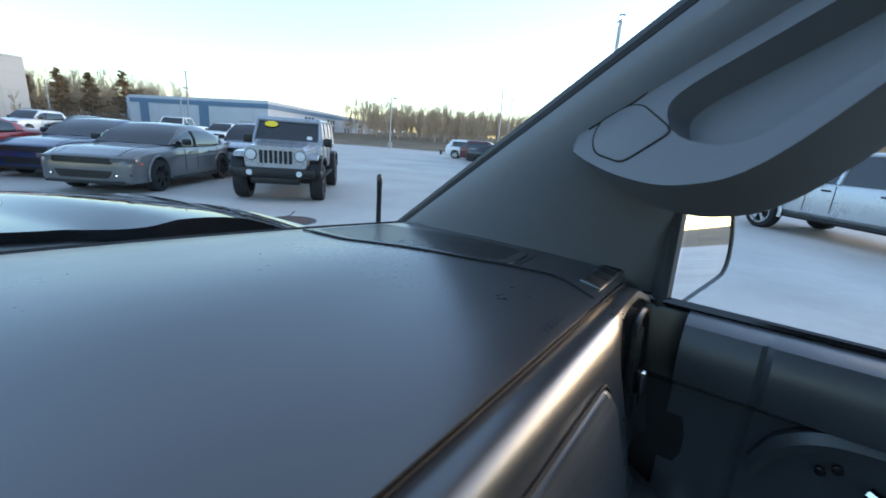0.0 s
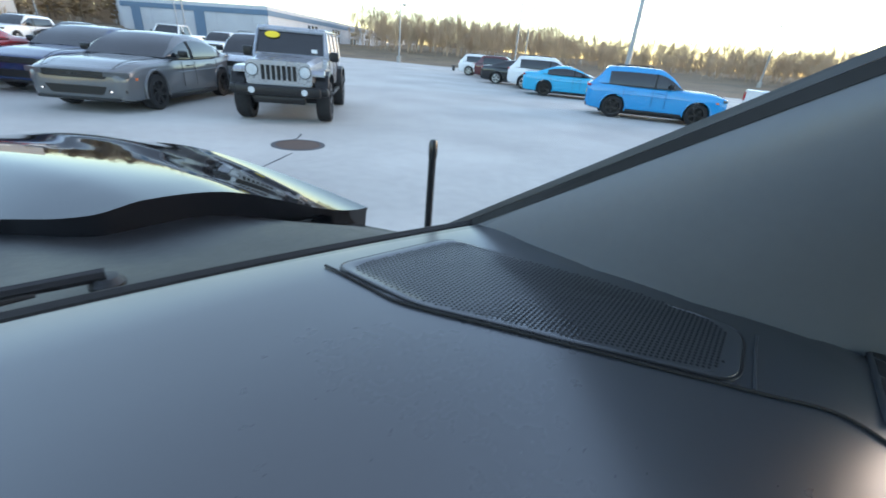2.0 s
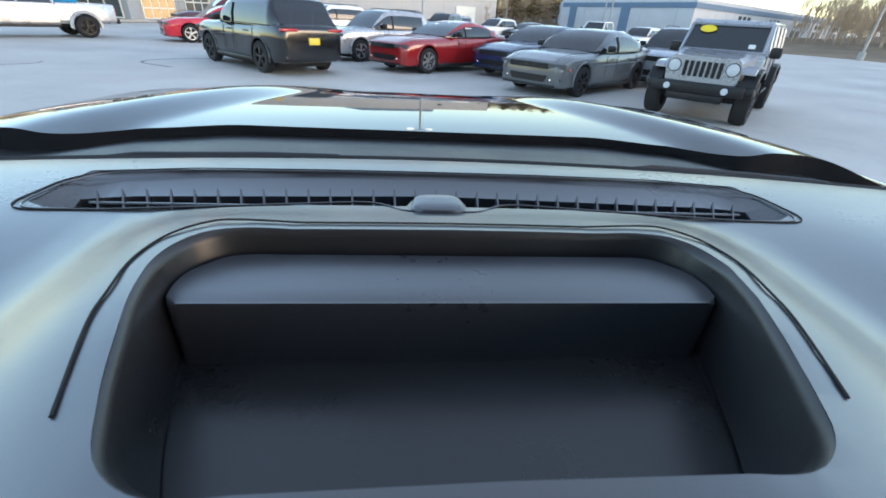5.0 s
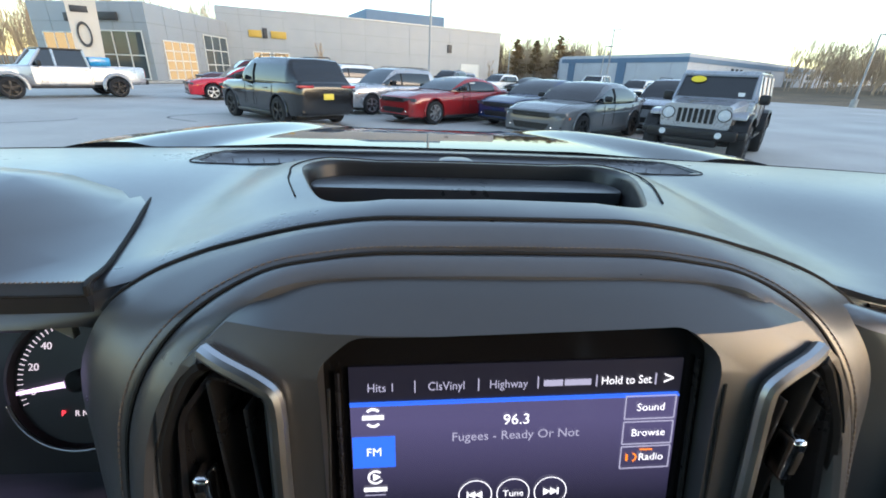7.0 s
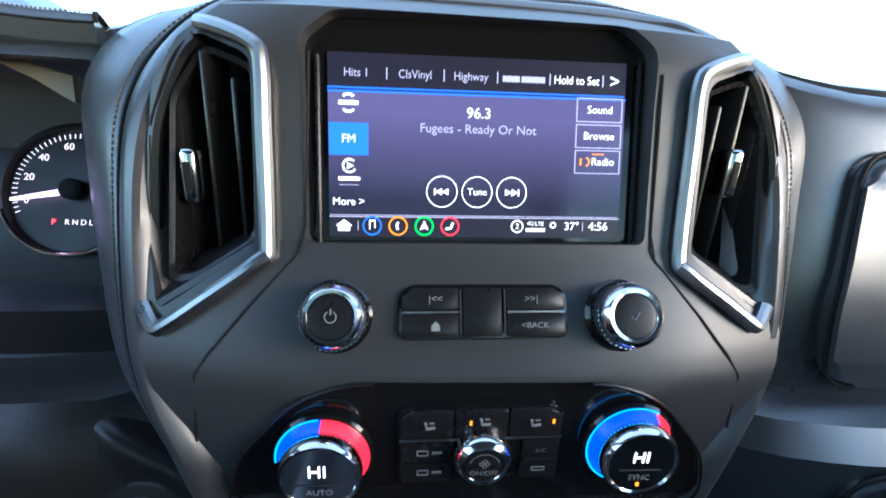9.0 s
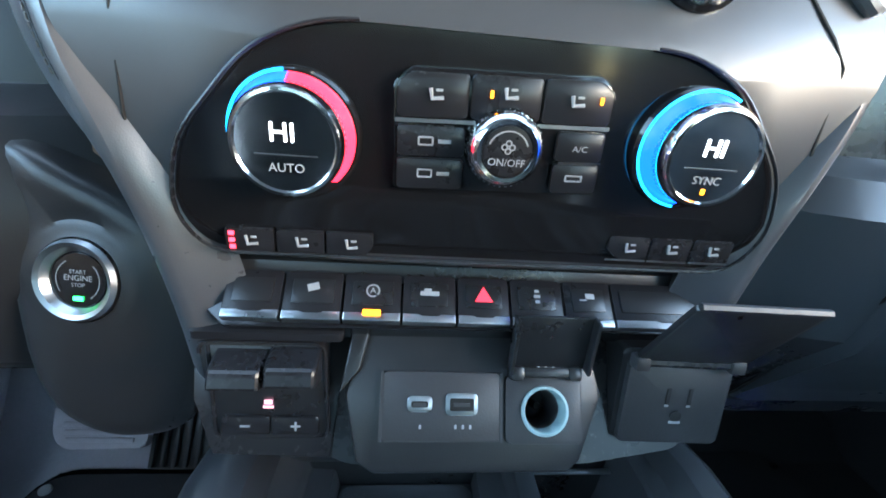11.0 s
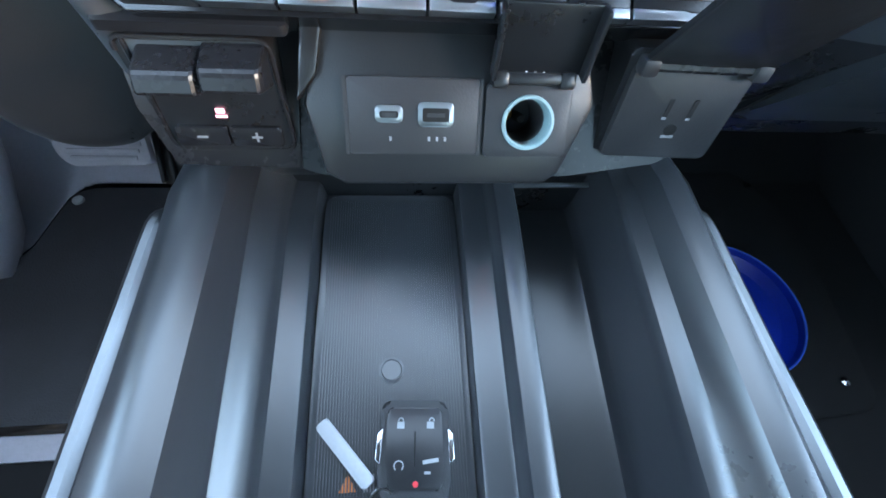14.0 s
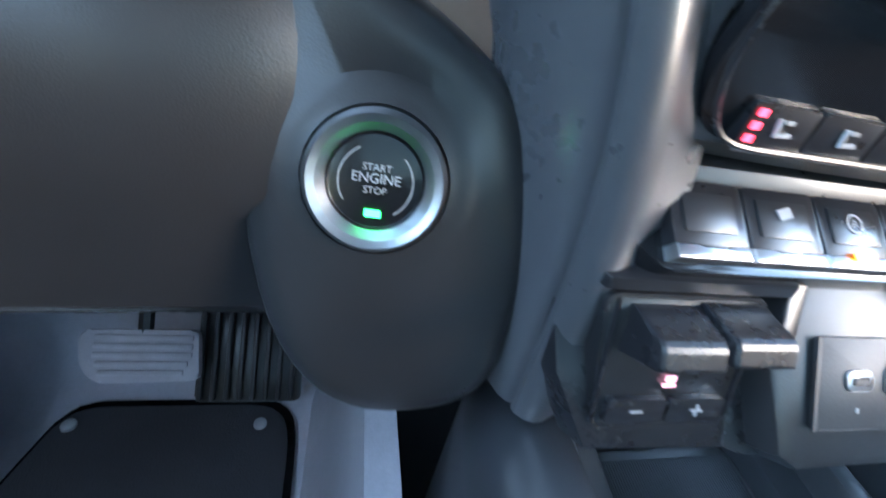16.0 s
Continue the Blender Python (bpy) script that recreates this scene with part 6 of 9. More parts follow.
mat_p = thing("passenger_floor_mat", "black passenger floor mat with metal studs", "floor mat", (0.5, 0.05, 0.551))
bm = bm_new()
prism(bm, round_poly(MAT_P, 0.04), 0.55, 0.562, None, 0.003)
part("field", bm, CARPET, mat_p)
for x, y in ((0.7, 0.285), (0.685, -0.115)):
    bm = bm_new()
    lathe(bm, [(0.008, 0.56), (0.0075, 0.566), (0.004, 0.568), (0.0005, 0.5685)], 16, Matrix.Translation((x, y, 0)))
    part("stud", bm, CHROME, mat_p, "metal stud")
bowl = thing("blue_dish", "blue plastic dish lying on the passenger floor mat", "dish", (0.535, 0.012, 0.562))
bm = bm_new()
m = Matrix.Translation((0.533, 0.012, 0.564))
lathe(bm, [(0.0, 0.0), (0.095, 0.0), (0.112, 0.012), (0.115, 0.022), (0.119, 0.022), (0.119, 0.018), (0.1, -0.002), (0.0, -0.002)], 56, m, cap=False)
part("body", bm, BLUEP, bowl)
bm = bm_new()
tube(bm, [m @ Vector((0.117 * math.cos(a), 0.117 * math.sin(a), 0.0225)) for a in [2 * math.pi * i / 48 for i in range(49)]], 0.0018, 6)
part("rim", bm, material("light_blue_plastic", (0.05, 0.16, 0.7), 0.35, vary=0.1), bowl, "lighter blue rim")
# brake pedal
PEDAL = material("worn_grey_pedal", (0.5, 0.48, 0.52), 0.55, vary=0.15, scale=30, bump=0.2, bscale=500)
brake = thing("brake_pedal", "grey ribbed brake pedal hanging on its arm", "pedal", (-0.455, 0.25, 0.69))
BP = slope(-0.456, 0.248, 0.702, 42)
bm = bm_new()
prism(bm, round_poly([(-0.068, 0.03), (0.062, 0.032), (0.068, -0.03), (-0.045, -0.033), (-0.062, -0.012)], 0.01), -0.012, 0.002, BP, 0.004, 3)
part("pad", bm, PEDAL, brake)
for i in range(5):
    b = bm_new()
    box(b, (0.004, 0.022 - 0.0105 * i, 0.003), (0.108 - 0.008 * max(0, i - 2), 0.0065, 0.004), 0.0015, BP)
    part("rib", b, PEDAL, brake)
bm = bm_new()
tube(bm, [BP @ Vector((0, 0, -0.01)), (-0.456, 0.33, 0.8), (-0.456, 0.38, 1.0), (-0.456, 0.4, 1.2)], 0.009, 8)
part("arm", bm, HARD, brake)
gas = thing("accelerator_pedal", "black ribbed accelerator pedal", "pedal", (-0.3, 0.27, 0.62))
AP = slope(-0.3, 0.285, 0.68, 38)
bm = bm_new()
prism(bm, round_poly(rect(-0.105, -0.075, 0.03, 0.05), 0.008), -0.01, 0.0, AP, 0.003)
part("pad", bm, HARD, gas)
for i in range(8):
    b = bm_new()
    box(b, (-0.098 + 0.0165 * i, -0.0125, 0.005), (0.006, 0.118, 0.01), 0.002, AP)
    part("rib", b, GREYPLATE, gas)
bm = bm_new()
tube(bm, [AP @ Vector((0, 0.03, -0.01)), (-0.3, 0.42, 0.85), (-0.3, 0.45, 1.1)], 0.01, 8)
part("arm", bm, HARD, gas)

# ================================================================ cab shell: pillars, roof, doors, glass
def pillar_edge(z, s=1):
    t = (z - 1.42) / 0.43
    return Vector((s * (0.836 - 0.14 * t), 0.397 - 0.632 * t, z))


def a_pillar(s):
    p = thing("a_pillar_trim", "grey-black plastic windscreen pillar trim", "pillar trim", (s * 0.83, 0.2, 1.42), "pillar trims", "structure")
    b = bm_new()
    rings = []
    for i in range(15):
        t = -0.14 + 1.2 * i / 14
        z = 1.42 + 0.43 * t
        e = pillar_edge(z, s)
        w = max(0.0, 1 - t)
        back = Vector((s * (0.905 - 0.15 * t), 0.02 - max(0.0, z - 1.5), z))
        ring = [e, e + Vector((-s * 0.005, -0.008, 0))]
        for k in (0.12, 0.3, 0.5, 0.7, 0.88):
            foot = 0.02 * sstep(1.62, 1.39, z) * sstep(1.0, 0.6, k) * sstep(0.0, 0.35, k)
            q = e.lerp(back, k) + Vector((-s * (0.012 + foot + 0.03 * math.sin(math.pi * k) * (0.4 + 0.6 * w)), -0.012, 0.0))
            ring.append(q)
        rings.append(ring + [back + Vector((-s * 0.004, 0.004, 0)), back, back + Vector((s * 0.035, 0.02, 0)), e + Vector((s * 0.03, -0.01, 0))])
    loft(b, rings)
    part("cover", b, PILLAR, p)
    b = bm_new()
    loft(b, [[e + Vector((-s * 0.003, -0.003, 0)), e + Vector((s * 0.003, 0.006, 0.002)), e + Vector((s * 0.012, 0.0055, -0.0005)), e + Vector((s * 0.01, -0.004, -0.004))] for e in [pillar_edge(1.36 + 0.05 * i, s) for i in range(11)]])
    part("seal", b, VOID, p)
    b = bm_new()
    loft(b, [[e + Vector((s * 0.0032, 0.0064, 0.0021)), e + Vector((s * 0.006, 0.0125, 0.0042)), e + Vector((s * 0.016, 0.012, 0.001)), e + Vector((s * 0.014, 0.006, -0.001))] for e in [pillar_edge(1.36 + 0.05 * i, s) for i in range(11)]])
    part("outer_strip", b, GREYPLATE, p, "grey outer windscreen moulding")
    return p


a_pillar(1)
a_pillar(-1)
# grab handle on the passenger pillar
HN = Vector((-0.785, 0.412, 0.463))
HE = Vector((-0.138, -0.844, 0.519))
HB = Vector((0.604, 0.343, 0.719))
HM = Matrix(((HE.x, HB.x, HN.x, 0.763), (HE.y, HB.y, HN.y, 0.087), (HE.z, HB.z, HN.z, 1.568), (0, 0, 0, 1)))
handle = thing("grab_handle", "moulded black grab handle on the windscreen pillar", "grab handle", (0.73, 0.0, 1.53))
OUT = [(-0.04, 0.012), (0.0, 0.016), (0.04, 0.016), (0.09, 0.026), (0.16, 0.03), (0.4, 0.05), (0.4, -0.012), (0.18, -0.083), (0.149, -0.096), (0.118, -0.106), (0.09, -0.108), (0.05, -0.092), (0.012, -0.059), (-0.018, -0.023)]
bm = bm_new()
prism(bm, round_poly(OUT, 0.02), -0.055, 0.0, HM, 0.008, 3)
hb = part("body", bm, PILLAR, handle)
cut = bm_new()
prism(cut, round_poly([(0.068, -0.012), (0.067, -0.038), (0.078, -0.058), (0.1, -0.078), (0.12, -0.083), (0.18, -0.066), (0.39, 0.005), (0.39, 0.012), (0.18, -0.002), (0.085, -0.004)], 0.02), -0.03, 0.05, HM, 0, 2, 1.12)
carve(hb, cut)
bm = bm_new()
CAP = [(-0.006, -0.003), (0.004, 0.014), (0.034, 0.012), (0.045, 0.003), (0.065, -0.042), (0.02, -0.049), (-0.005, -0.022)]
prism(bm, round_poly(CAP, 0.008), -0.002, 0.0012, HM, 0.001)
part("screw_cap", bm, PILLAR, handle)
bm = bm_new()
tube(bm, [HM @ Vector((x, y, 0.0006)) for x, y in round_poly([((x - 0.03) * 1.03 + 0.03, (y + 0.02) * 1.03 - 0.02) for x, y in CAP], 0.008) + [round_poly([((x - 0.03) * 1.03 + 0.03, (y + 0.02) * 1.03 - 0.02) for x, y in CAP], 0.008)[0]]], 0.0008, 5)
part("cap_gap", bm, VOID, handle)
bm = bm_new()
tube(bm, [HM @ Vector(p) for p in ((-0.01, 0.0125, 0.0006), (0.038, 0.0135, 0.0006), (0.084, 0.022, 0.0006), (0.16, 0.026, 0.0006), (0.38, 0.043, 0.0006))], 0.0009, 5)
part("body_gap", bm, VOID, handle)

# windscreen glass
bm = bm_new()
rows = []
for i in range(15):
    u = -1 + i / 7
    xb, xt = 0.845 * u, 0.69 * u
    rows.append([(xb + (xt - xb) * t, (0.562 - 0.165 * u * u) * (1 - t) + (-0.14 - 0.11 * u * u) * t, 1.408 + 0.455 * t + 0.02 * math.sin(math.pi * t)) for t in [j / 8 for j in range(9)]])
loft(bm, rows, closed=False)
ws = solo("windscreen", bm, GLASS, "clear laminated windscreen", "window", kind="structure")
ws.visible_shadow = False
bm = bm_new()
tube(bm, [(x, glass_y(x) + 0.008, 1.412) for x in [-0.84 + 1.68 * i / 40 for i in range(41)]], 0.007, 8)
solo("windscreen_seal", bm, VOID, "black rubber seal along the windscreen base", "seal", kind="structure")
# roof, rear wall and doors close the cab
bm = bm_new()
loft(bm, [[(x, y, z - 0.05 * (abs(x) / 0.72) ** 3) for y, z in ((-0.16, 1.87), (-0.5, 1.93), (-1.2, 1.94), (-1.95, 1.9), (-1.95, 1.94), (-1.2, 1.98), (-0.5, 1.97), (-0.15, 1.91))] for x in [-0.74 + 0.148 * i for i in range(11)]])
solo("ceiling", bm, HEAD, "light grey fabric headliner", "ceiling", kind="structure")
bm = bm_new()
box(bm, (0, -1.95, 0.95), (1.7, 0.06, 0.85), 0.01)
for s in (-1, 1):
    box(bm, (s * 0.73, -1.95, 1.62), (0.2, 0.06, 0.56), 0.01)
solo("rear_wall", bm, CARPET, "dark rear cab wall below the back window", "wall", kind="structure")
bm = bm_new()
box(bm, (0, -1.95, 1.63), (1.3, 0.006, 0.52))
rw = solo("rear_window", bm, REARGLASS, "rear cab window", "window", kind="structure")
rw.visible_shadow = False


for s in (-1, 1):
    bm = bm_new()
    box(bm, (s * 0.913, 0.105, 1.205), (0.04, 0.25, 0.334), 0.008)
    solo("hinge_pillar", bm, HARD, "black plastic trim at the end of the dashboard", "trim", "hinge pillars", "structure")
# kick panels and wings close the cab ahead of the doors
for s in (-1, 1):
    bm = bm_new()
    box(bm, (s * 0.905, 0.27, 0.88), (0.05, 0.62, 0.8), 0.008)
    solo("kick_panel", bm, CARPET, "black carpeted footwell side panel", "panel", "kick panels", "structure")


PROFD = [(0.905, 0.5), (0.905, 1.36), (0.9, 1.3735), (0.87, 1.374), (0.852, 1.369), (0.842, 1.352), (0.84, 1.325), (0.85, 1.3), (0.876, 1.284), (0.884, 1.2), (0.87, 1.12), (0.81, 1.06), (0.8, 1.03), (0.81, 1.0), (0.86, 0.97), (0.87, 0.5)]


def door_panel(d, s, ys):
    b = bm_new()
    rows = []
    for y in ys:
        g = 0.004 if abs(y + 0.0905) < 0.001 else 0.0
        f = sstep(0.08, -0.12, y)
        rows.append([(s * (x + g + (0.03 * (1 - f) if z < 1.1 and x < 0.86 else 0)), y, z) for x, z in PROFD])
    loft(b, rows)
    part("panel", b, DOORTRIM, d)


def window_pane(d, s, quad, mat=None):
    b = bm_new()
    loft(b, quad, closed=False)
    part("window_pane", b, mat or SIDEGLASS, d).visible_shadow = False


def door(s, label):
    d = thing("front_door", label, "door", (s * 0.87, -0.5, 0.6), "front doors", "structure")
    door_panel(d, s, (-0.014, -0.02, -0.035, -0.05, -0.085, -0.0905, -0.096, -0.14, -0.2, -0.4, -0.8, -1.02))
    b = bm_new()
    tube(b, [(s * 0.9, 0.05 - 0.107 * i, 1.376) for i in range(11)], 0.006, 8)
    part("belt_seal", b, GLOSS, d)
    b = bm_new()
    arc = smooth_path([(s * 0.874, -0.1, 1.225), (s * 0.868, -0.115, 1.262), (s * 0.864, -0.145, 1.286), (s * 0.864, -0.19, 1.294), (s * 0.866, -0.3, 1.296)], 5)
    loft(b, [[p + Vector((s * 0.02, 0, 0)), p + Vector((-s * 0.006, 0, 0.006)), p + Vector((-s * 0.011, -0.004, -0.004)), p + Vector((-s * 0.004, -0.01, -0.016)), p + Vector((s * 0.02, -0.012, -0.02))] for p in arc])
    part("handle_bezel", b, DOORTRIM, d)
    for y, z in ((-0.16, 1.245), (-0.172, 1.253)):
        b = bm_new()
        lathe(b, [(0.005, 0.0), (0.005, 0.004), (0.0035, 0.0055), (0.0, 0.006)], 14, Matrix.Translation((s * 0.874, y, z)) @ Matrix.Rotation(radians(-90 * s), 4, "Y"), cap=False)
        part("lock_button", b, SATIN, d)
    b = bm_new()
    tube(b, [(s * 0.868, -0.196, 1.244), (s * 0.86, -0.215, 1.238), (s * 0.858, -0.28, 1.232)], 0.007, 8)
    part("door_handle", b, CHROME, d, "chrome inner handle")
    b = bm_new()
    tube(b, [(s * 0.907, 0.022, 1.36), (s * 0.885, 0.02, 1.5), (s * 0.8, -0.31, 1.83), (s * 0.79, -0.5, 1.86), (s * 0.79, -1.0, 1.87), (s * 0.9, -1.02, 1.374)], 0.012, 8)
    part("window_frame", b, DOORTRIM, d)
    window_pane(d, s, [[(s * 0.91, 0.012, 1.374), (s * 0.89, 0.005, 1.5), (s * 0.81, -0.31, 1.82)], [(s * 0.905, -1.01, 1.374), (s * 0.88, -1.01, 1.5), (s * 0.8, -1.0, 1.86)]])
    return d


def rear_door(s):
    d = thing("rear_door", "black rear door panel with side window", "door", (s * 0.87, -1.5, 0.6), "rear doors", "structure")
    door_panel(d, s, (-1.05, -1.4, -1.9))
    window_pane(d, s, [[(s * 0.905, -1.1, 1.374), (s * 0.8, -1.1, 1.86)], [(s * 0.905, -1.9, 1.374), (s * 0.8, -1.9, 1.86)]], REARGLASS)


door(1, "closed black passenger door panel below the side window")
door(-1, "closed black driver door panel below the side window")
rear_door(1)
rear_door(-1)
for s in (-1, 1):
    bm = bm_new()
    box(bm, (s * 0.87, -1.07, 1.24), (0.07, 0.1, 1.32), 0.012)
    solo("b_pillar", bm, HARD, "black plastic centre pillar trim", "pillar trim", "centre pillars", "structure")
    bm = bm_new()
    tube(bm, [(s * 0.72, -0.22, 1.885), (s * 0.77, -0.4, 1.905), (s * 0.78, -1.2, 1.915), (s * 0.78, -1.95, 1.9)], 0.04, 10)
    solo("roof_rail", bm, HEAD, "light grey roof rail trim", "roof rail", "roof rails", "structure")

# door mirror
mir = thing("door_mirror", "black door mirror with tinted glass", "mirror", (1.0, 0.05, 1.3))
MM = Matrix.Translation((1.075, 0.012, 1.425)) @ Matrix.Rotation(radians(-24), 4, "Z") @ Matrix.Rotation(radians(81), 4, "X")
MO = round_poly([(-0.1, 0.1), (0.09, 0.105), (0.1, 0.0), (0.085, -0.055), (-0.05, -0.095), (-0.1, -0.09)], 0.025)
bm = bm_new()
prism(bm, [(x * 1.06, y * 1.06) for x, y in MO], -0.1, 0.004, MM, 0.01, 3)
part("housing", bm, PAINT, mir)
bm = bm_new()
prism(bm, MO, 0.0, 0.0055, MM)
part("mirror_glass", bm, MIRROR, mir, "mirror glass")
bm = bm_new()
tube(bm, [MM @ Vector((x, y, 0.006)) for x, y in MO + MO[:1]], 0.003, 6)
part("mirror_edge", bm, GLOSS, mir)
bm = bm_new()
tube(bm, [(0.9, 0.06, 1.33), (1.0, 0.06, 1.34)], 0.035, 10)
part("stalk", bm, PAINT, mir)

# ================================================================ hood, cowl, wipers, aerial
def hood_z(x, y):
    a = abs(x)
    z = 1.362 - 0.0773 * (y - 0.9) ** 2
    base = 0.545 - 0.3 * max(0.0, y - 0.82)  # foot of the ridge, closing in towards the nose
    rise = min(1.0, max(0.0, (a - base) / 0.105))
    z += 0.02 * (0.85 * rise + 0.15 * sstep(0, 1, rise)) * sstep(2.05, 1.3, y)
    z -= 0.02 * sstep(base + 0.12, base + 0.36, a) + 0.05 * sstep(0.74, 0.99, a)
    z -= 0.11 * sstep(1.92, 2.12, y)
    return z


def hood_back(x):
    a = abs(x)
    return 0.925 - 0.05 * sstep(0.35, 0.52, a) - 0.1 * sstep(0.5, 0.62, a) - 0.05 * sstep(0.7, 0.95, a)


truck_hood = thing("truck_hood", "glossy black pickup hood with raised ridges", "hood", (0, 1.4, 1.0))
bm = bm_new()
rows = []
for i in range(161):
    x = -0.985 + 1.97 * i / 160
    r = []
    yb = hood_back(x)
    for j in range(25):
        y = yb + (2.15 - yb) * j / 24
        r.append((x, y, hood_z(x, y)))
    r.append((x, 2.2, 1.0))
    r.append((x, yb + 0.03, 1.0 if abs(x) > 0.9 else 1.3))
    r.append((x, yb + 0.004, hood_z(x, yb) - 0.012))
    rows.append(r)
loft(bm, rows)
part("panel", bm, PAINT, truck_hood)
bm = bm_new()
rows = []
for i in range(61):
    x = -0.96 + 1.92 * i / 60
    yb = max(glass_y(x) + 0.012, 0.33)
    rows.append([(x, yb, 1.402 - 0.06 * sstep(0.8, 0.95, abs(x))), (x, yb + 0.06, 1.385 - 0.06 * sstep(0.8, 0.95, abs(x))), (x, (yb + hood_back(x)) / 2, 1.365 - 0.05 * sstep(0.8, 0.95, abs(x))), (x, hood_back(x) + 0.05, 1.335 - 0.06 * sstep(0.7, 0.95, abs(x))), (x, hood_back(x) + 0.05, 1.2), (x, yb, 1.2)])
loft(bm, rows)
solo("cowl_panel", bm, COWL, "dark plastic cowl below the windscreen", "cowl")


def wiper(px, tip):
    w = thing("windscreen_wiper", "black windscreen wiper resting on the cowl", "wiper", px, "wipers")
    p = Vector(px)
    t = Vector(tip)
    b = bm_new()
    lathe(b, [(0.013, -0.02), (0.013, 0.003), (0.009, 0.008), (0.0, 0.009)], 16, Matrix.Translation(p))
    part("pivot", b, COWL, w)
    b = bm_new()
    m = p.lerp(t, 0.45) + Vector((0, 0.015, 0.014))
    tube(b, [p + Vector((0, 0, 0.01)), p.lerp(m, 0.4) + Vector((0, 0, 0.008)), m, p.lerp(t, 0.55) + Vector((0, 0.0, 0.012))], [0.006, 0.005, 0.004, 0.003], 8)
    part("arm", b, COWL, w)
    b = bm_new()
    d = (t - p)
    tube(b, [p + d * k + Vector((0, -0.02 * k, 0.006 + 0.006 * math.sin(math.pi * k))) for k in (0.08, 0.3, 0.55, 0.8, 1.0)], [0.002, 0.004, 0.005, 0.004, 0.002], 8)
    part("blade", b, VOID, w)


wiper((0.56, 0.575, 1.382), (0.02, 0.6, 1.393))
wiper((-0.12, 0.62, 1.385), (-0.66, 0.52, 1.39))
mast = thing("aerial_mast", "short black rod aerial on the wing", "aerial", (0.868, 0.49, 1.3))
bm = bm_new()
lathe(bm, [(0.013, 0.0), (0.012, 0.012), (0.006, 0.02)], 16, Matrix.Translation((0.868, 0.49, 1.3)))
part("base", bm, HARD, mast)
bm = bm_new()
lathe(bm, [(0.0045, 0.0), (0.0045, 0.165), (0.0052, 0.167), (0.0052, 0.182), (0.003, 0.186)], 14, Matrix.Translation((0.868, 0.488, 1.3)))
part("rod", bm, HARD, mast)


# ================================================================ outside: ground and lot
LOT = material("salt_stained_concrete", (0.4, 0.385, 0.36), 0.75, vary=0.22, scale=0.35, bump=0.4, bscale=60)
FIELD = material("dry_grass", (0.16, 0.115, 0.07), 0.95, vary=0.35, scale=0.25, bump=0.6, bscale=12)
GRASS = material("winter_lawn", (0.07, 0.085, 0.03), 0.95, vary=0.3, scale=2, bump=0.5, bscale=40)
TAR = material("crack_sealant", (0.05, 0.05, 0.055), 0.6, vary=0.2, scale=6)
IRON = material("rusty_iron", (0.1, 0.065, 0.05), 0.75, metal=0.3, vary=0.3, scale=12, bump=0.4, bscale=90)
PAVING = material("kerb_concrete", (0.33, 0.32, 0.3), 0.85, vary=0.2, scale=3)


def land_z(x, y):
    r = math.hypot(x, y)
    right = sstep(-10, 35, x)
    return -0.03 + right * (1.6 * sstep(60, 95, r) + 2.2 * sstep(110, 200, r)) + (1 - right) * 1.0 * sstep(110, 220, r)


bm = bm_new()
radii = [0.01, 8, 20, 35, 50, 60, 70, 80, 90, 100, 120, 150, 200, 300, 600, 1500, 3500]
rings = []
for r in radii:
    rings.append([(r * math.cos(2 * math.pi * i / 72), r * math.sin(2 * math.pi * i / 72), land_z(r * math.cos(2 * math.pi * i / 72), r * math.sin(2 * math.pi * i / 72))) for i in range(72)])
loft(bm, rings, caps=False)
solo("ground", bm, FIELD, "dry winter grassland", "ground", kind="structure")
bm = bm_new()
LOT_PTS = [(-70, -60), (30, -60), (44, -30), (46, 0), (46, 30), (40, 52), (24, 74), (14, 80), (-13, 46), (-21, 31), (-70, 30)]
prism(bm, LOT_PTS, -0.2, 0.0)
solo("pavement", bm, LOT, "pale salt-stained concrete parking lot", "pavement", kind="structure")
bm = bm_new()
prism(bm, [(-40, 33.5), (-21.5, 33.5), (-13.6, 48.2), (-15.5, 49), (-24, 36), (-40, 36.5)], -0.05, 0.14, None, 0.03)
solo("kerb", bm, PAVING, "raised concrete kerb in front of the building", "kerb", kind="structure")
bm = bm_new()
prism(bm, [(-40, 33.8), (-21.7, 33.8), (-20, 36.4), (-40, 36.4)], 0.1, 0.16)
solo("lawn_strip", bm, GRASS, "strip of winter lawn by the building", "lawn", kind="structure")
mh = thing("manhole_cover", "rusty round manhole cover set in the lot", "manhole cover", (4.6, 6.33, 0))
bm = bm_new()
lathe(bm, [(0.36, -0.02), (0.36, 0.006), (0.33, 0.008), (0.325, 0.003), (0.32, 0.007), (0.0, 0.008)], 40, Matrix.Translation((4.6, 6.33, 0)))
part("lid", bm, IRON, mh)
bm = bm_new()
lathe(bm, [(0.43, -0.01), (0.43, 0.0045), (0.36, 0.0045)], 40, Matrix.Translation((4.6, 6.33, 0)), cap=False)
part("collar", bm, TAR, mh)


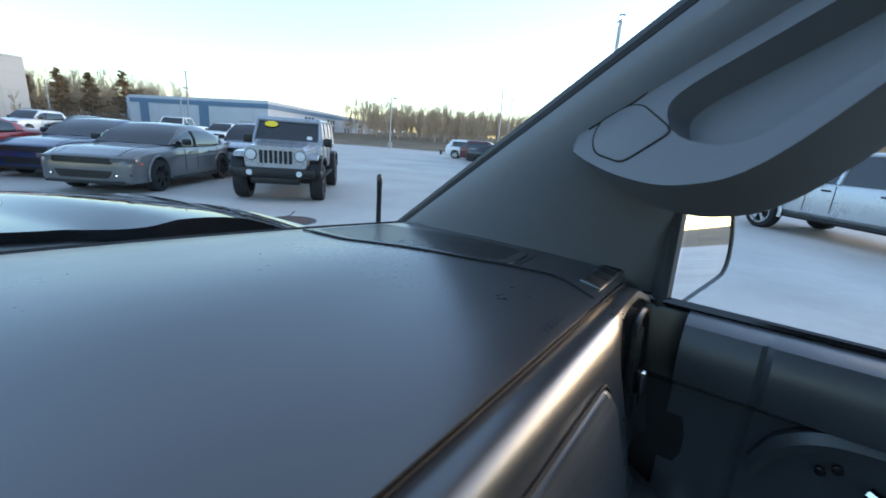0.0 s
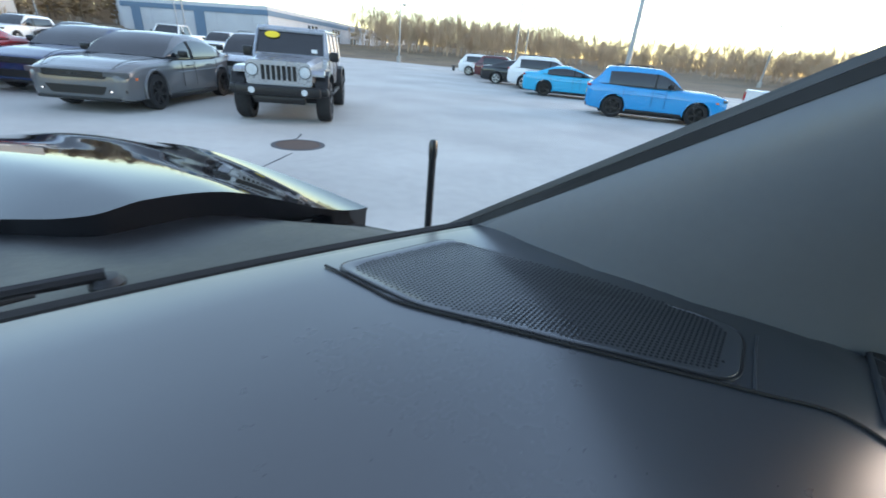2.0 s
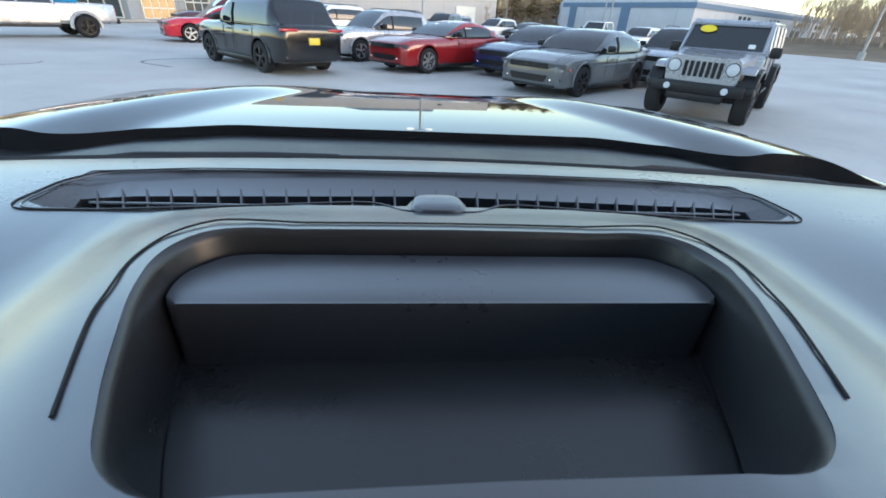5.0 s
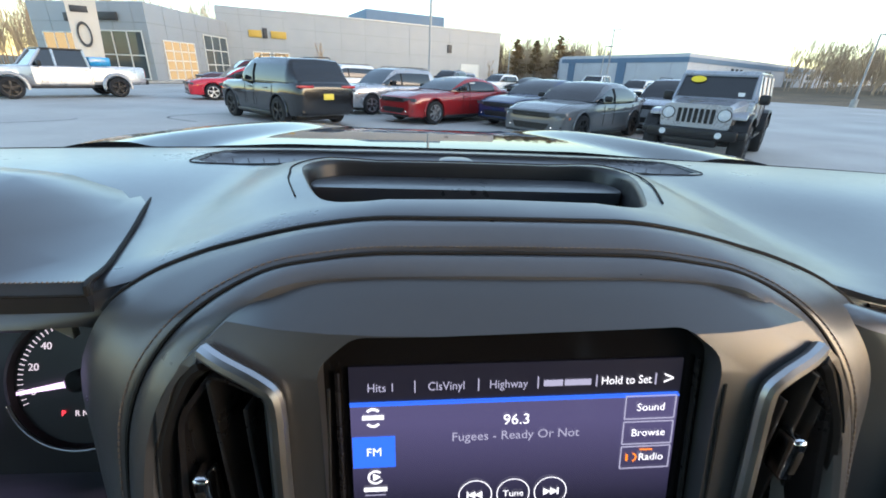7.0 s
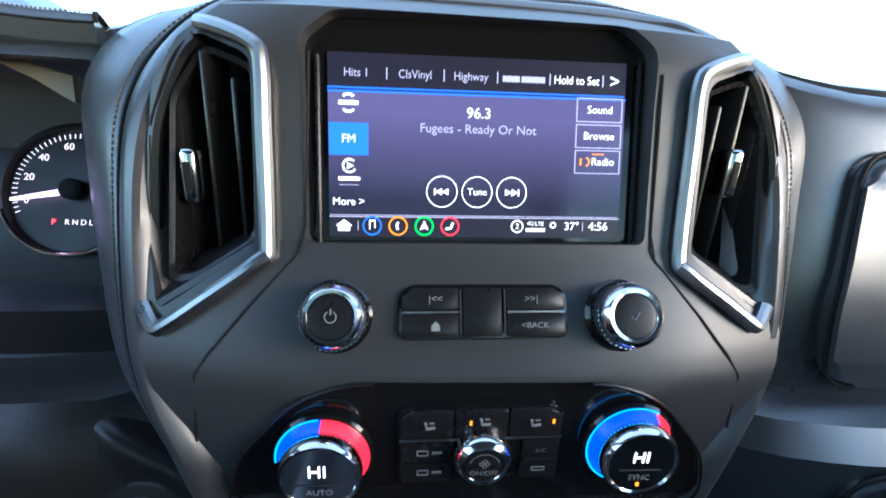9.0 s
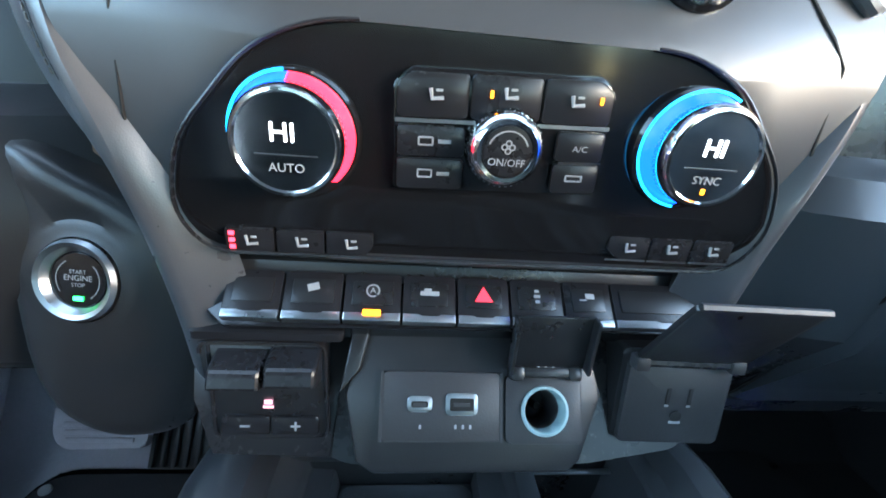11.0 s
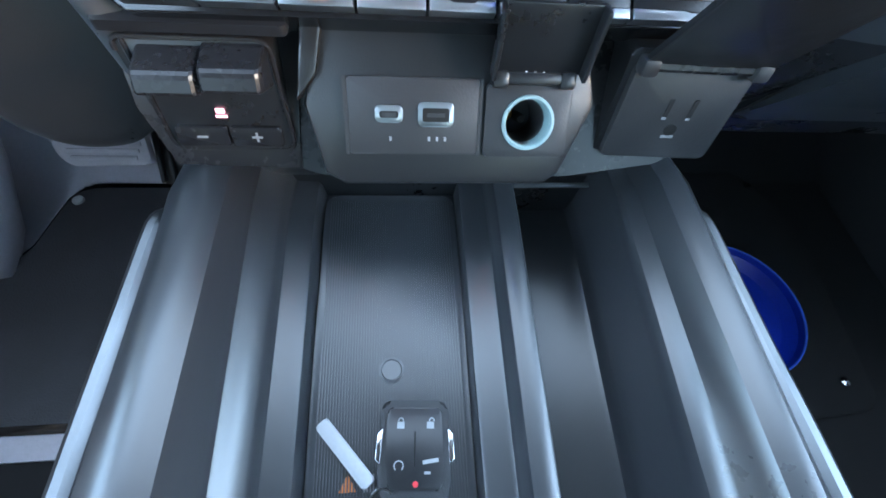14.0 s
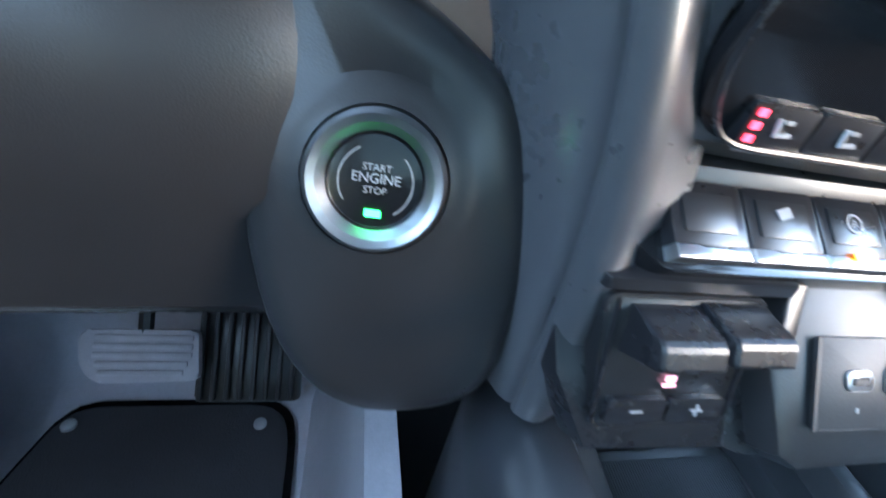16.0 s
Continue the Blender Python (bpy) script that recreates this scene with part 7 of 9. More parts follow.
def crack(pts, w=0.05):
    b = bm_new()
    p = smooth_path([(x, y, 0.0) for x, y in pts], 5)
    rows = []
    for i, q in enumerate(p):
        d = (p[min(i + 1, len(p) - 1)] - p[max(i - 1, 0)]).normalized()
        n = Vector((-d.y, d.x, 0)) * w * (0.5 + 0.5 * abs(math.sin(i * 2.3)))
        rows.append([q + n + Vector((0, 0, -0.003)), q + n * 0.6 + Vector((0, 0, 0.004)), q - n * 0.6 + Vector((0, 0, 0.004)), q - n + Vector((0, 0, -0.003))])
    loft(b, rows)
    solo("sealed_crack", b, TAR, "dark sealed crack across the concrete lot", "crack", "sealed cracks", "structure")


crack([(-6.2, 12.6), (-7.4, 13.4), (-7.2, 14.4), (-5.8, 15.2), (-4.2, 15.3)], 0.05)
crack([(-12.0, 9.5), (-9.5, 11.8), (-9.4, 12.6)], 0.03)
crack([(5.2, 7.1), (4.9, 6.8), (4.7, 6.7)], 0.025)
crack([(4.2, 5.9), (3.0, 5.2), (2.0, 4.9), (1.2, 4.2)], 0.02)
crack([(6.5, 1.2), (7.4, 0.8), (8.0, 0.9)], 0.06)
for x, y, w in ((6.6, 0.4, 0.5), (3.2, 2.2, 0.3)):
    bm = bm_new()
    lathe(bm, [(w, -0.002), (w * 0.97, 0.003), (0.0, 0.003)], 24, pose(x, y, 0, 0, 0, 20) @ Matrix.Diagonal((1, 0.35, 1, 1)))
    solo("dark_patch", bm, TAR, "dark repaired patch in the concrete lot", "patch", "dark patches", "structure")

# ================================================================ vehicles
def paint(name, c, metal=0.0, rough=0.22):
    return material(name, c, rough, metal=metal, vary=0.05, scale=2, coat=0.5, rvary=0.04)


TYRE = material("tyre_rubber", (0.015, 0.015, 0.016), 0.75, vary=0.15, scale=20, bump=0.3, bscale=200, spec=0.25)
CARGLASS = material("dark_car_glass", (0.012, 0.014, 0.017), 0.05, vary=0.1, scale=3, rvary=0.02, spec=0.7)
BLACKTRIM = material("black_car_trim", (0.01, 0.01, 0.011), 0.4, vary=0.15, scale=10, spec=0.3)
RIMDARK = material("black_alloy", (0.03, 0.03, 0.032), 0.3, metal=0.6, vary=0.1)
RIMSILVER = material("silver_alloy", (0.55, 0.56, 0.58), 0.3, metal=0.9, vary=0.08)
DARKLENS = material("smoked_headlamp", (0.07, 0.075, 0.08), 0.1, vary=0.1, scale=30)
LENS = material("headlamp_lens", (0.5, 0.53, 0.56), 0.12, vary=0.1, scale=30)
TAIL = material("red_tail_lens", (0.35, 0.01, 0.015), 0.2, vary=0.1, scale=20)
AMBERLENS = material("amber_lens", (0.6, 0.12, 0.03), 0.3, vary=0.1)
PLATE = material("yellow_plate", (0.65, 0.5, 0.05), 0.5, vary=0.05)
STICKER = material("white_sticker", (0.75, 0.76, 0.78), 0.6, vary=0.04)
YELLOW = material("yellow_sticker", (0.75, 0.55, 0.02), 0.5, vary=0.05)
DRL = glow("running_light", (1.0, 1.0, 1.0), 0.9, (0.6, 0.6, 0.6))


def wheel(parent, x, y, r, w, rim, spokes=5, side=1):
    m = Matrix.Translation((x, y, r)) @ Matrix.Rotation(radians(90 * side), 4, "Y")
    b = bm_new()
    lathe(b, [(r * 0.66, -w / 2), (r * 0.93, -w / 2), (r, -w * 0.36), (r, w * 0.36), (r * 0.94, w / 2), (r * 0.7, w / 2 + 0.005), (r * 0.66, w / 2 - 0.02)], 28, m, cap=False)
    t = part("wheel", b, TYRE, parent)
    b = bm_new()
    lathe(b, [(r * 0.68, w / 2 - 0.01), (r * 0.7, w / 2 + 0.002), (r * 0.64, w / 2), (r * 0.61, w / 2 - 0.05), (r * 0.6, -w / 2 + 0.03)], 28, m, cap=False)
    for k in range(spokes):
        for o in (-0.11, 0.11):
            a = 2 * math.pi * k / spokes + o
            box(b, (r * 0.36, 0, 0), (r * 0.56, 0.035, 0.03), 0, m @ Matrix.Translation((0, 0, w / 2 - 0.02)) @ Matrix.Rotation(a, 4, "Z"))
    lathe(b, [(r * 0.16, w / 2 - 0.03), (r * 0.15, w / 2 + 0.002), (0.0, w / 2 + 0.004)], 12, m)
    rm = part("rim", b, rim, t)
    b = bm_new()
    lathe(b, [(r * 0.6, w / 2 - 0.085), (r * 0.2, w / 2 - 0.08), (0.0, w / 2 - 0.075)], 20, m, cap=False)
    part("brake_disc", b, VOID, rm)


def car(name, label, category, at, colour, L=4.8, W=1.88, H=1.45, wb=2.9, fo=0.95, r=0.34, hood=0.98, nose=0.72, belt=0.98, deck=1.02, cowl=0.62, ws=0.75, roof_f=0.1, roof_b=-0.8, rear=-1.55, tail=None, clear=0.2, rim=None, spokes=5,
        trim=None, flare=0.0, group="parked cars", rails=False, sticker=None, square=0.0, grille="wide", roofmat=None, plate_rear=True, glassmat=None):
    """A closed car. Lengths run from the front axle: y grows forwards; cowl, roof and rear points are given from mid-wheelbase."""
    c = thing(name, label, category, (0, 0, 0), group)
    rim = rim or RIMSILVER
    trim = trim or BLACKTRIM
    f = wb / 2 + fo
    bk = f - L
    hw = W / 2
    def ring(y, zt, w, zb):
        d = zt - zb
        h = [(w * 0.8, zb), (w * 0.95, zb + 0.04), (w * 0.985, zb + 0.14), (w * 0.975, zb + d * 0.38), (w, zb + d * 0.62), (w * 0.985, zt - 0.13), (w * 0.95, zt - 0.055), (w * 0.88, zt - 0.015), (w * 0.74, zt + 0.004), (w * 0.4, zt + 0.016)]
        return [(x, y, z) for x, z in h] + [(0, y, zt + 0.02)] + [(-x, y, z) for x, z in h[::-1]]
    st = [(f, nose - 0.07, 0.7, clear + 0.1), (f - 0.025, nose - 0.015, 0.83, clear + 0.05), (f - 0.11, nose + 0.025, 0.915, clear + 0.01), (f - 0.3, nose + 0.075, 0.965, clear), (f - 0.6, (hood + nose) / 2 + 0.04 + 0.04 * square, 0.985, clear), (wb / 2 - 0.3, hood - 0.035 * (1 - square), 1.0, clear),
          (cowl, hood + 0.01, 0.995, clear), (cowl - 0.5, belt, 0.99, clear), (0, belt, 0.985, clear), (-wb / 2 + 0.35, belt + 0.01, 0.995, clear), (-wb / 2 - 0.2, deck, 1.0, clear), (bk + 0.4, deck, 0.975, clear), (bk + 0.15, deck - 0.02, 0.93, clear + 0.03), (bk + 0.03, deck - 0.08, 0.86, clear + 0.08), (bk, deck - 0.17, 0.76, clear + 0.16)]
    fine = []
    for i in range(len(st) - 1):
        a_, b_, c_, d_ = st[max(i - 1, 0)], st[i], st[i + 1], st[min(i + 2, len(st) - 1)]
        for t in (0.0, 0.5):
            fine.append([0.5 * (2 * q + (r_ - p_) * t + (2 * p_ - 5 * q + 4 * r_ - u_) * t * t + (3 * q - p_ - 3 * r_ + u_) * t ** 3) for p_, q, r_, u_ in zip(a_, b_, c_, d_)])
    fine.append(st[-1])
    b = bm_new()
    loft(b, [ring(y, zt, hw * w, zb) for y, zt, w, zb in fine])
    body = part("body", b, colour, c)
    cut = bm_new()
    for yy in (wb / 2, -wb / 2):
        lathe(cut, [(r * 1.16, -W), (r * 1.16, W)], 24, Matrix.Translation((0, yy, r * 1.03)) @ Matrix.Rotation(radians(90), 4, "Y"))
    carve(body, cut)
    b = bm_new()
    box(b, (0, 0, r * 1.05), (W * 0.72, wb + 2.4 * r, r * 1.3), 0.02)
    part("underbody", b, VOID, c)
    # glasshouse: roof, windscreen, rear window and side windows from one curved canopy
    tw = hw * (0.72 + 0.1 * square)
    top = smooth_path([(0, cowl + 0.14, belt + 0.005), (0, (cowl + roof_f) / 2 + 0.09, belt + 0.55 * (H - belt)), (0, roof_f + 0.03, H - 0.05), (0, roof_f - 0.25, H - 0.012), (0, (roof_f + roof_b) / 2, H), (0, roof_b + 0.3, H - 0.02), (0, roof_b, H - 0.06), (0, (roof_b + rear) / 2 + 0.02, (H + deck) / 2 - 0.01), (0, rear - 0.06, deck - 0.01)], 4)
    ins = hw * (0.25 - 0.1 * square)
    grid = []
    for p in top:
        hgt = max(0.004, p.z - belt)
        end = sstep(cowl - 0.25, cowl + 0.14, p.y) * 0.1 + sstep(rear + 0.4, rear - 0.06, p.y) * 0.12
        w0 = hw * (0.955 - end)
        q = hgt / (H - belt)
        cs = [(w0, belt - 0.02), (w0 - 0.1 * ins * q, belt + 0.32 * hgt), (w0 - 0.5 * ins * q, belt + 0.72 * hgt), (w0 - 0.85 * ins * q, belt + 0.9 * hgt), (w0 - 1.2 * ins * q, belt + 0.975 * hgt), (w0 * 0.45, belt + hgt), (0.0, belt + hgt + 0.012)]
        grid.append([(x, p.y, z) for x, z in cs] + [(-x, p.y, z) for x, z in cs[-2::-1]])
    pieces = {"roof": bm_new(), "windscreen": bm_new(), "rear_window": bm_new(), "side_window": bm_new(), "side_window_2": bm_new(), "quarter_panel": bm_new()}
    for g0, g1 in zip(grid, grid[1:]):
        ym = (g0[0][1] + g1[0][1]) / 2
        for j in range(12):
            side = j if j < 6 else 11 - j
            on_roof = roof_b - 0.02 < ym < roof_f + 0.06
            if side <= 1:
                key_ = "quarter_panel" if ym < roof_b + (0.12 if square > 0.1 else -0.32) else "side_window" if j < 6 else "side_window_2"
            elif on_roof:
                key_ = "roof"
            elif side <= 3:
                key_ = "quarter_panel"
            else:
                key_ = "windscreen" if ym > 0.5 * (roof_f + roof_b) else "rear_window"
            pb = pieces[key_]
            pb.faces.new([pb.verts.new(v) for v in (g0[j], g1[j], g1[j + 1], g0[j + 1])])
    for nm, pb in pieces.items():
        bmesh.ops.remove_doubles(pb, verts=pb.verts[:], dist=0.0005)
        part(nm.replace("_2", ""), pb, (roofmat or colour) if nm in ("roof", "quarter_panel") else glassmat or CARGLASS, c, "" if nm in ("roof", "quarter_panel") else "dark tinted glass")
    for s in (1, -1):
        b = bm_new()
        i1 = min(range(len(grid)), key=lambda i: abs(grid[i][0][1] + 0.12))
        tube(b, [Vector(grid[i1][q if s > 0 else 12 - q]) + Vector((s * 0.004, 0, 0)) for q in (0, 1, 2)], 0.04, 6, 0.5)
        part("pillar", b, trim, c)
        b = bm_new()
        tube(b, [Vector(g[0 if s > 0 else 12]) + Vector((s * 0.004, 0, 0.025)) for g in grid[2:-3]], 0.014, 6)
        part("window_trim", b, trim, c)
        # mirror
        b = bm_new()
        box(b, (s * (hw + 0.09), cowl - 0.25, belt + 0.09), (0.2, 0.12, 0.14), 0.04)
        part("mirror", b, trim if square else trim, c)
        # head and tail lamps
        b = bm_new()
        if square < 0.5:
            lm = Matrix.Translation((s * hw * 0.755, f - 0.085, nose - 0.055)) @ Matrix.Rotation(radians(-20 * s), 4, "Z")
            prism(b, round_poly([(-0.21, -0.05), (0.2, -0.035), (0.2, 0.045), (-0.21, 0.04)], 0.018), -0.06, 0.045, lm @ UP, 0.006)
            hl = part("headlight", b, DARKLENS, c, "smoked headlight")
            for q in (-0.11, 0.06):
                b = bm_new()
                lathe(b, [(0.034, 0.0), (0.034, 0.006), (0.024, 0.01), (0.0, 0.004)], 14, lm @ Matrix.Translation((q, 0.044, 0.0)) @ Matrix.Rotation(radians(-90), 4, "X"), cap=False)
                part("projector", b, LENS, hl)
            b = bm_new()
            box(b, (0, 0, 0), (0.3, 0.08, 0.075), 0.02, Matrix.Translation((s * hw * 0.74, f - 0.075, clear + 0.21)) @ Matrix.Rotation(radians(-20 * s), 4, "Z"))
            part("fog_recess", b, BLACKTRIM, c)
            b = bm_new()
            box(b, (0, 0, 0), (0.23, 0.05, 0.03), 0.01, Matrix.Translation((s * hw * 0.74, f - 0.05, clear + 0.205)) @ Matrix.Rotation(radians(-20 * s), 4, "Z"))
            part("running_light", b, DRL, c)
            b = bm_new()
            box(b, (0, 0, 0), (0.02, 0.11, 0.05), 0.006, Matrix.Translation((s * hw * 0.962, f - 0.36, nose - 0.13)) @ Matrix.Rotation(radians(-8 * s), 4, "Z"))
            part("side_marker", b, AMBERLENS, c)
        b = bm_new()
        tube(b, smooth_path([(s * hw * 0.66, f - 0.11, nose + 0.035), (s * hw * 0.72, f - 0.5, (hood + nose) / 2 + 0.06), (s * hw * 0.77, wb / 2 - 0.3, hood - 0.01), (s * hw * 0.8, cowl + 0.05, hood + 0.016)], 4), 0.006, 5)
        part("hood_gap", b, VOID, c)
        b = bm_new()
        tube(b, [(s * hw * (1.0 - 0.01 * k), cowl - 0.1 - (cowl + wb / 2 + 0.3) * k, clear + (belt - clear) * (0.64 + 0.06 * k)) for k in (0.0, 0.25, 0.5, 0.75, 1.0)], 0.008, 5)
        part("shoulder_crease", b, colour, c)
        b = bm_new()
        box(b, (s * hw * 0.68, bk + 0.055, deck - 0.13), (0.46, 0.14, 0.07), 0.025)
        part("taillight", b, TAIL, c, "red taillight")
        # door gaps and handles
        for yy in (cowl - 0.32, -0.12 - 0.0, -wb / 2 + 0.28):
            b = bm_new()
            tube(b, [(s * (hw * 1.001), yy, clear + 0.2), (s * (hw * 1.004), yy, clear + (belt - clear) * 0.5), (s * hw * 0.985, yy - 0.02, belt - 0.07)], 0.006, 5)
            part("door_gap", b, VOID, c)
        for yy in (0.1, -0.85):
            b = bm_new()
            box(b, (s * (hw + 0.004), yy, belt - 0.16), (0.035, 0.2, 0.03), 0.01)
            part("door_handle", b, colour, c)
        b = bm_new()
        box(b, (s * hw * 0.965, 0, clear + 0.03), (0.08, wb - 2.3 * r, 0.1), 0.03)
        part("sill", b, trim, c)
        for yy in (wb / 2, -wb / 2):
            b = bm_new()
            tube(b, [(s * (hw + flare - 0.02), yy + (r * 1.2) * math.cos(a), r * 1.03 + (r * 1.2) * math.sin(a)) for a in [math.pi * (i / 14 * 1.16 - 0.08) for i in range(15)]], 0.03 + flare * 0.6, 6)
            part("wheel_arch", b, trim if flare > 0 else colour, c)
            wheel(c, s * (hw - 0.11 + flare * 0.7), yy, r, 0.23, rim, spokes, s)
        if rails:
            b = bm_new()
            tube(b, [(s * tw * 0.93, roof_f - 0.25, H - 0.04), (s * tw * 0.93, roof_f - 0.35, H + 0.035), (s * tw * 0.93, roof_b + 0.35, H + 0.035), (s * tw * 0.93, roof_b + 0.25, H - 0.04)], 0.015, 6)
            part("roof_rail", b, trim, c)
    # grille, bumpers, plates
    if grille == "wide":
        b = bm_new()
        gw = W * 0.31
        prism(b, round_poly([(-gw, nose - 0.01), (gw, nose - 0.01), (gw * 0.97, nose - 0.1), (gw * 0.9, nose - 0.135), (-gw * 0.9, nose - 0.135), (-gw * 0.97, nose - 0.1)], 0.02), -f - 0.022, -f + 0.12, UP, 0.008)
        gr = part("grille", b, BLACKTRIM, c)
        for q in (0.035, 0.07, 0.105):
            b = bm_new()
            box(b, (0, f + 0.023, nose - q), (gw * 1.8, 0.008, 0.012), 0.003)
            part("bar", b, GLOSS, gr)
        b = bm_new()
        box(b, (0, f + 0.026, nose - 0.07), (0.2, 0.01, 0.018), 0.003)
        part("badge_bar", b, RIMDARK, gr)
        b = bm_new()
        prism(b, round_poly([(-W * 0.29, clear + 0.29), (W * 0.29, clear + 0.29), (W * 0.24, clear + 0.14), (-W * 0.24, clear + 0.14)], 0.03), -f - 0.012, -f + 0.14, UP, 0.008)
        part("lower_grille", b, BLACKTRIM, c)
        b = bm_new()
        box(b, (0, f - 0.05, clear + 0.06), (W * 0.78, 0.16, 0.05), 0.02)
        part("splitter", b, BLACKTRIM, c)
    b = bm_new()
    box(b, (0, bk + 0.09, clear + 0.16), (W * 0.86, 0.16, 0.16), 0.05)
    part("rear_bumper", b, trim, c)
    if plate_rear:
        b = bm_new()
        box(b, (0, bk - 0.005, (clear + deck) / 2 + 0.08), (0.32, 0.02, 0.16), 0.004)
        part("tag_plate", b, PLATE if category == "suv" else BLACKTRIM, c)
    if sticker:
        b = bm_new()
        if sticker == "windscreen":
            lathe(b, [(0.0, 0.0), (0.11, 0.0), (0.11, 0.008), (0.0, 0.008)], 20, Matrix.Translation((0.42, cowl - 0.33, belt + 0.36)) @ Matrix.Rotation(radians(-58), 4, "X") @ Matrix.Diagonal((1.5, 1, 1, 1)), cap=False)
            part("sticker", b, YELLOW, c, "yellow oval sticker")
        else:
            box(b, (hw * 0.86, -0.3, belt + 0.16), (0.02, 0.3, 0.2), 0.0, None)
            box(b, (-hw * 0.86, -0.3, belt + 0.16), (0.02, 0.3, 0.2), 0.0, None)
            part("sticker", b, STICKER, c, "white window sticker")
    c.matrix_basis = at
    return c


def place(fx, fy, heading, wb):
    """Pose of a car whose front axle stands at (fx, fy) and that faces heading degrees (0: +y, anticlockwise)."""
    a = radians(heading)
    return pose(fx + math.sin(a) * wb / 2, fy - math.cos(a) * wb / 2, 0, 0, 0, heading)


GREYP = paint("slate_grey", (0.1, 0.105, 0.112))
REDP = paint("deep_red", (0.26, 0.012, 0.014), rough=0.2)
BLACKP = paint("car_black", (0.007, 0.008, 0.01), rough=0.16)
SILVERP = paint("car_silver", (0.42, 0.43, 0.45), 0.5, 0.28)
NAVYP = paint("navy_blue", (0.005, 0.02, 0.075), rough=0.2)
BRIGHTRED = paint("bright_red", (0.5, 0.015, 0.03), rough=0.2)
MAROON = paint("maroon", (0.08, 0.012, 0.016), rough=0.2)
WHITEC = paint("car_white", (0.7, 0.7, 0.7), rough=0.25)
BLUE1 = paint("bright_blue", (0.004, 0.25, 0.55), rough=0.22)
BLUE2 = paint("sky_blue", (0.008, 0.36, 0.6), rough=0.22)
STEEL = paint("silver_blue_paint", (0.3, 0.32, 0.36), 0.35, 0.28)

SEDAN = dict(L=5.04, W=1.9, H=1.48, wb=3.05, fo=0.95, r=0.35, hood=0.98, nose=0.76, belt=0.99, deck=1.08, cowl=0.78, roof_f=0.02, roof_b=-1.05, rear=-1.95)
COUPE = dict(L=5.02, W=1.92, H=1.45, wb=2.95, fo=0.96, r=0.36, hood=1.0, nose=0.8, belt=1.02, deck=1.08, cowl=0.55, roof_f=-0.25, roof_b=-1.1, rear=-1.95)
SUVD = dict(L=4.9, W=1.97, H=1.79, wb=2.96, fo=0.9, r=0.385, hood=1.14, nose=0.98, belt=1.14, deck=1.2, cowl=0.75, roof_f=0.1, roof_b=-1.95, rear=-2.3, clear=0.27, rails=True, square=0.3)
COMPACT = dict(L=4.45, W=1.87, H=1.65, wb=2.64, fo=0.88, r=0.355, hood=1.06, nose=0.9, belt=1.06, deck=1.12, cowl=0.62, roof_f=0.05, roof_b=-1.7, rear=-2.05, clear=0.24, rails=True, square=0.2)

car("grey_sedan", "dark grey sedan with black alloy wheels", "sedan", place(3.61, 11.34, 130.1, 3.05), GREYP, rim=RIMDARK, spokes=7, **SEDAN)
car("red_coupe", "deep red two-door coupe with silver wheels", "coupe", place(0.02, 14.6, 130, 2.95), REDP, sticker="side", spokes=7, **COUPE)
car("navy_sedan", "navy blue sedan with white window sticker", "sedan", place(3.3, 14.4, 130, 3.05), NAVYP, sticker="side", **SEDAN)
car("grey_crossover", "silver grey crossover parked behind the sedan", "suv", place(7.6, 13.4, 130, 2.64), STEEL, **COMPACT)
car("black_suv", "black sport utility vehicle with black wheels", "suv", place(-5.2, 15.15, 44.4, 2.96), BLACKP, rim=RIMDARK, **SUVD)
car("silver_crossover", "silver compact crossover with roof rails", "suv", place(-2.2, 17.1, 130, 2.64), SILVERP, **COMPACT)
car("bright_red_sedan", "bright red sedan with silver wheels", "sedan", place(-9.6, 21.5, 122, 3.05), BRIGHTRED, **SEDAN)
car("maroon_suv", "dark maroon sport utility vehicle", "suv", place(-10.6, 24.8, 122, 2.96), MAROON, **SUVD)
car("blue_crossover", "bright blue crossover with black wheels", "suv", place(17.85, 2.85, 200.5, 2.45), BLUE1, rim=RIMDARK, **COMPACT)
car("light_blue_coupe", "light blue two-door coupe", "coupe", place(23.2, 7.6, 203, 2.95), BLUE2, rim=RIMDARK, **COUPE)
car("white_suv", "white sport utility vehicle with dark windows", "suv", place(26.0, 10.2, 203, 2.96), WHITEC, **SUVD)
car("black_sedan", "black sedan parked in a row", "sedan", place(27.6, 13.0, 203, 3.05), BLACKP, **SEDAN)
car("maroon_crossover", "maroon crossover at the end of the row", "suv", place(31.0, 16.5, 203, 2.64), MAROON, **COMPACT)
car("white_crossover", "white crossover at the end of the row", "suv", place(33.5, 19.8, 203, 2.64), WHITEC, **COMPACT)
car("white_suv", "white sport utility vehicle behind the black one", "suv", place(-5.6, 25.5, 130, 2.96), WHITEC, **SUVD)
car("dark_suv", "dark grey sport utility vehicle in the far row", "suv", place(-1.2, 37.0, 150, 2.96), BLACKTRIM, **SUVD)
car("grey_suv", "grey sport utility vehicle in the far row", "suv", place(2.2, 38.5, 150, 2.96), GREYP, **SUVD)
car("white_crossover", "white crossover in the far row", "suv", place(6.3, 38.5, 130, 2.64), WHITEC, **COMPACT)
car("dark_sedan", "dark sedan in the far row", "sedan", place(9.0, 38.5, 130, 3.05), BLACKP, **SEDAN)
car("grey_crossover", "grey crossover in the far row", "suv", place(3.6, 46.5, 130, 2.64), STEEL, **COMPACT)
car("white_crossover", "white crossover far behind the sedans", "suv", place(15.5, 31.5, 130, 2.64), WHITEC, **COMPACT)


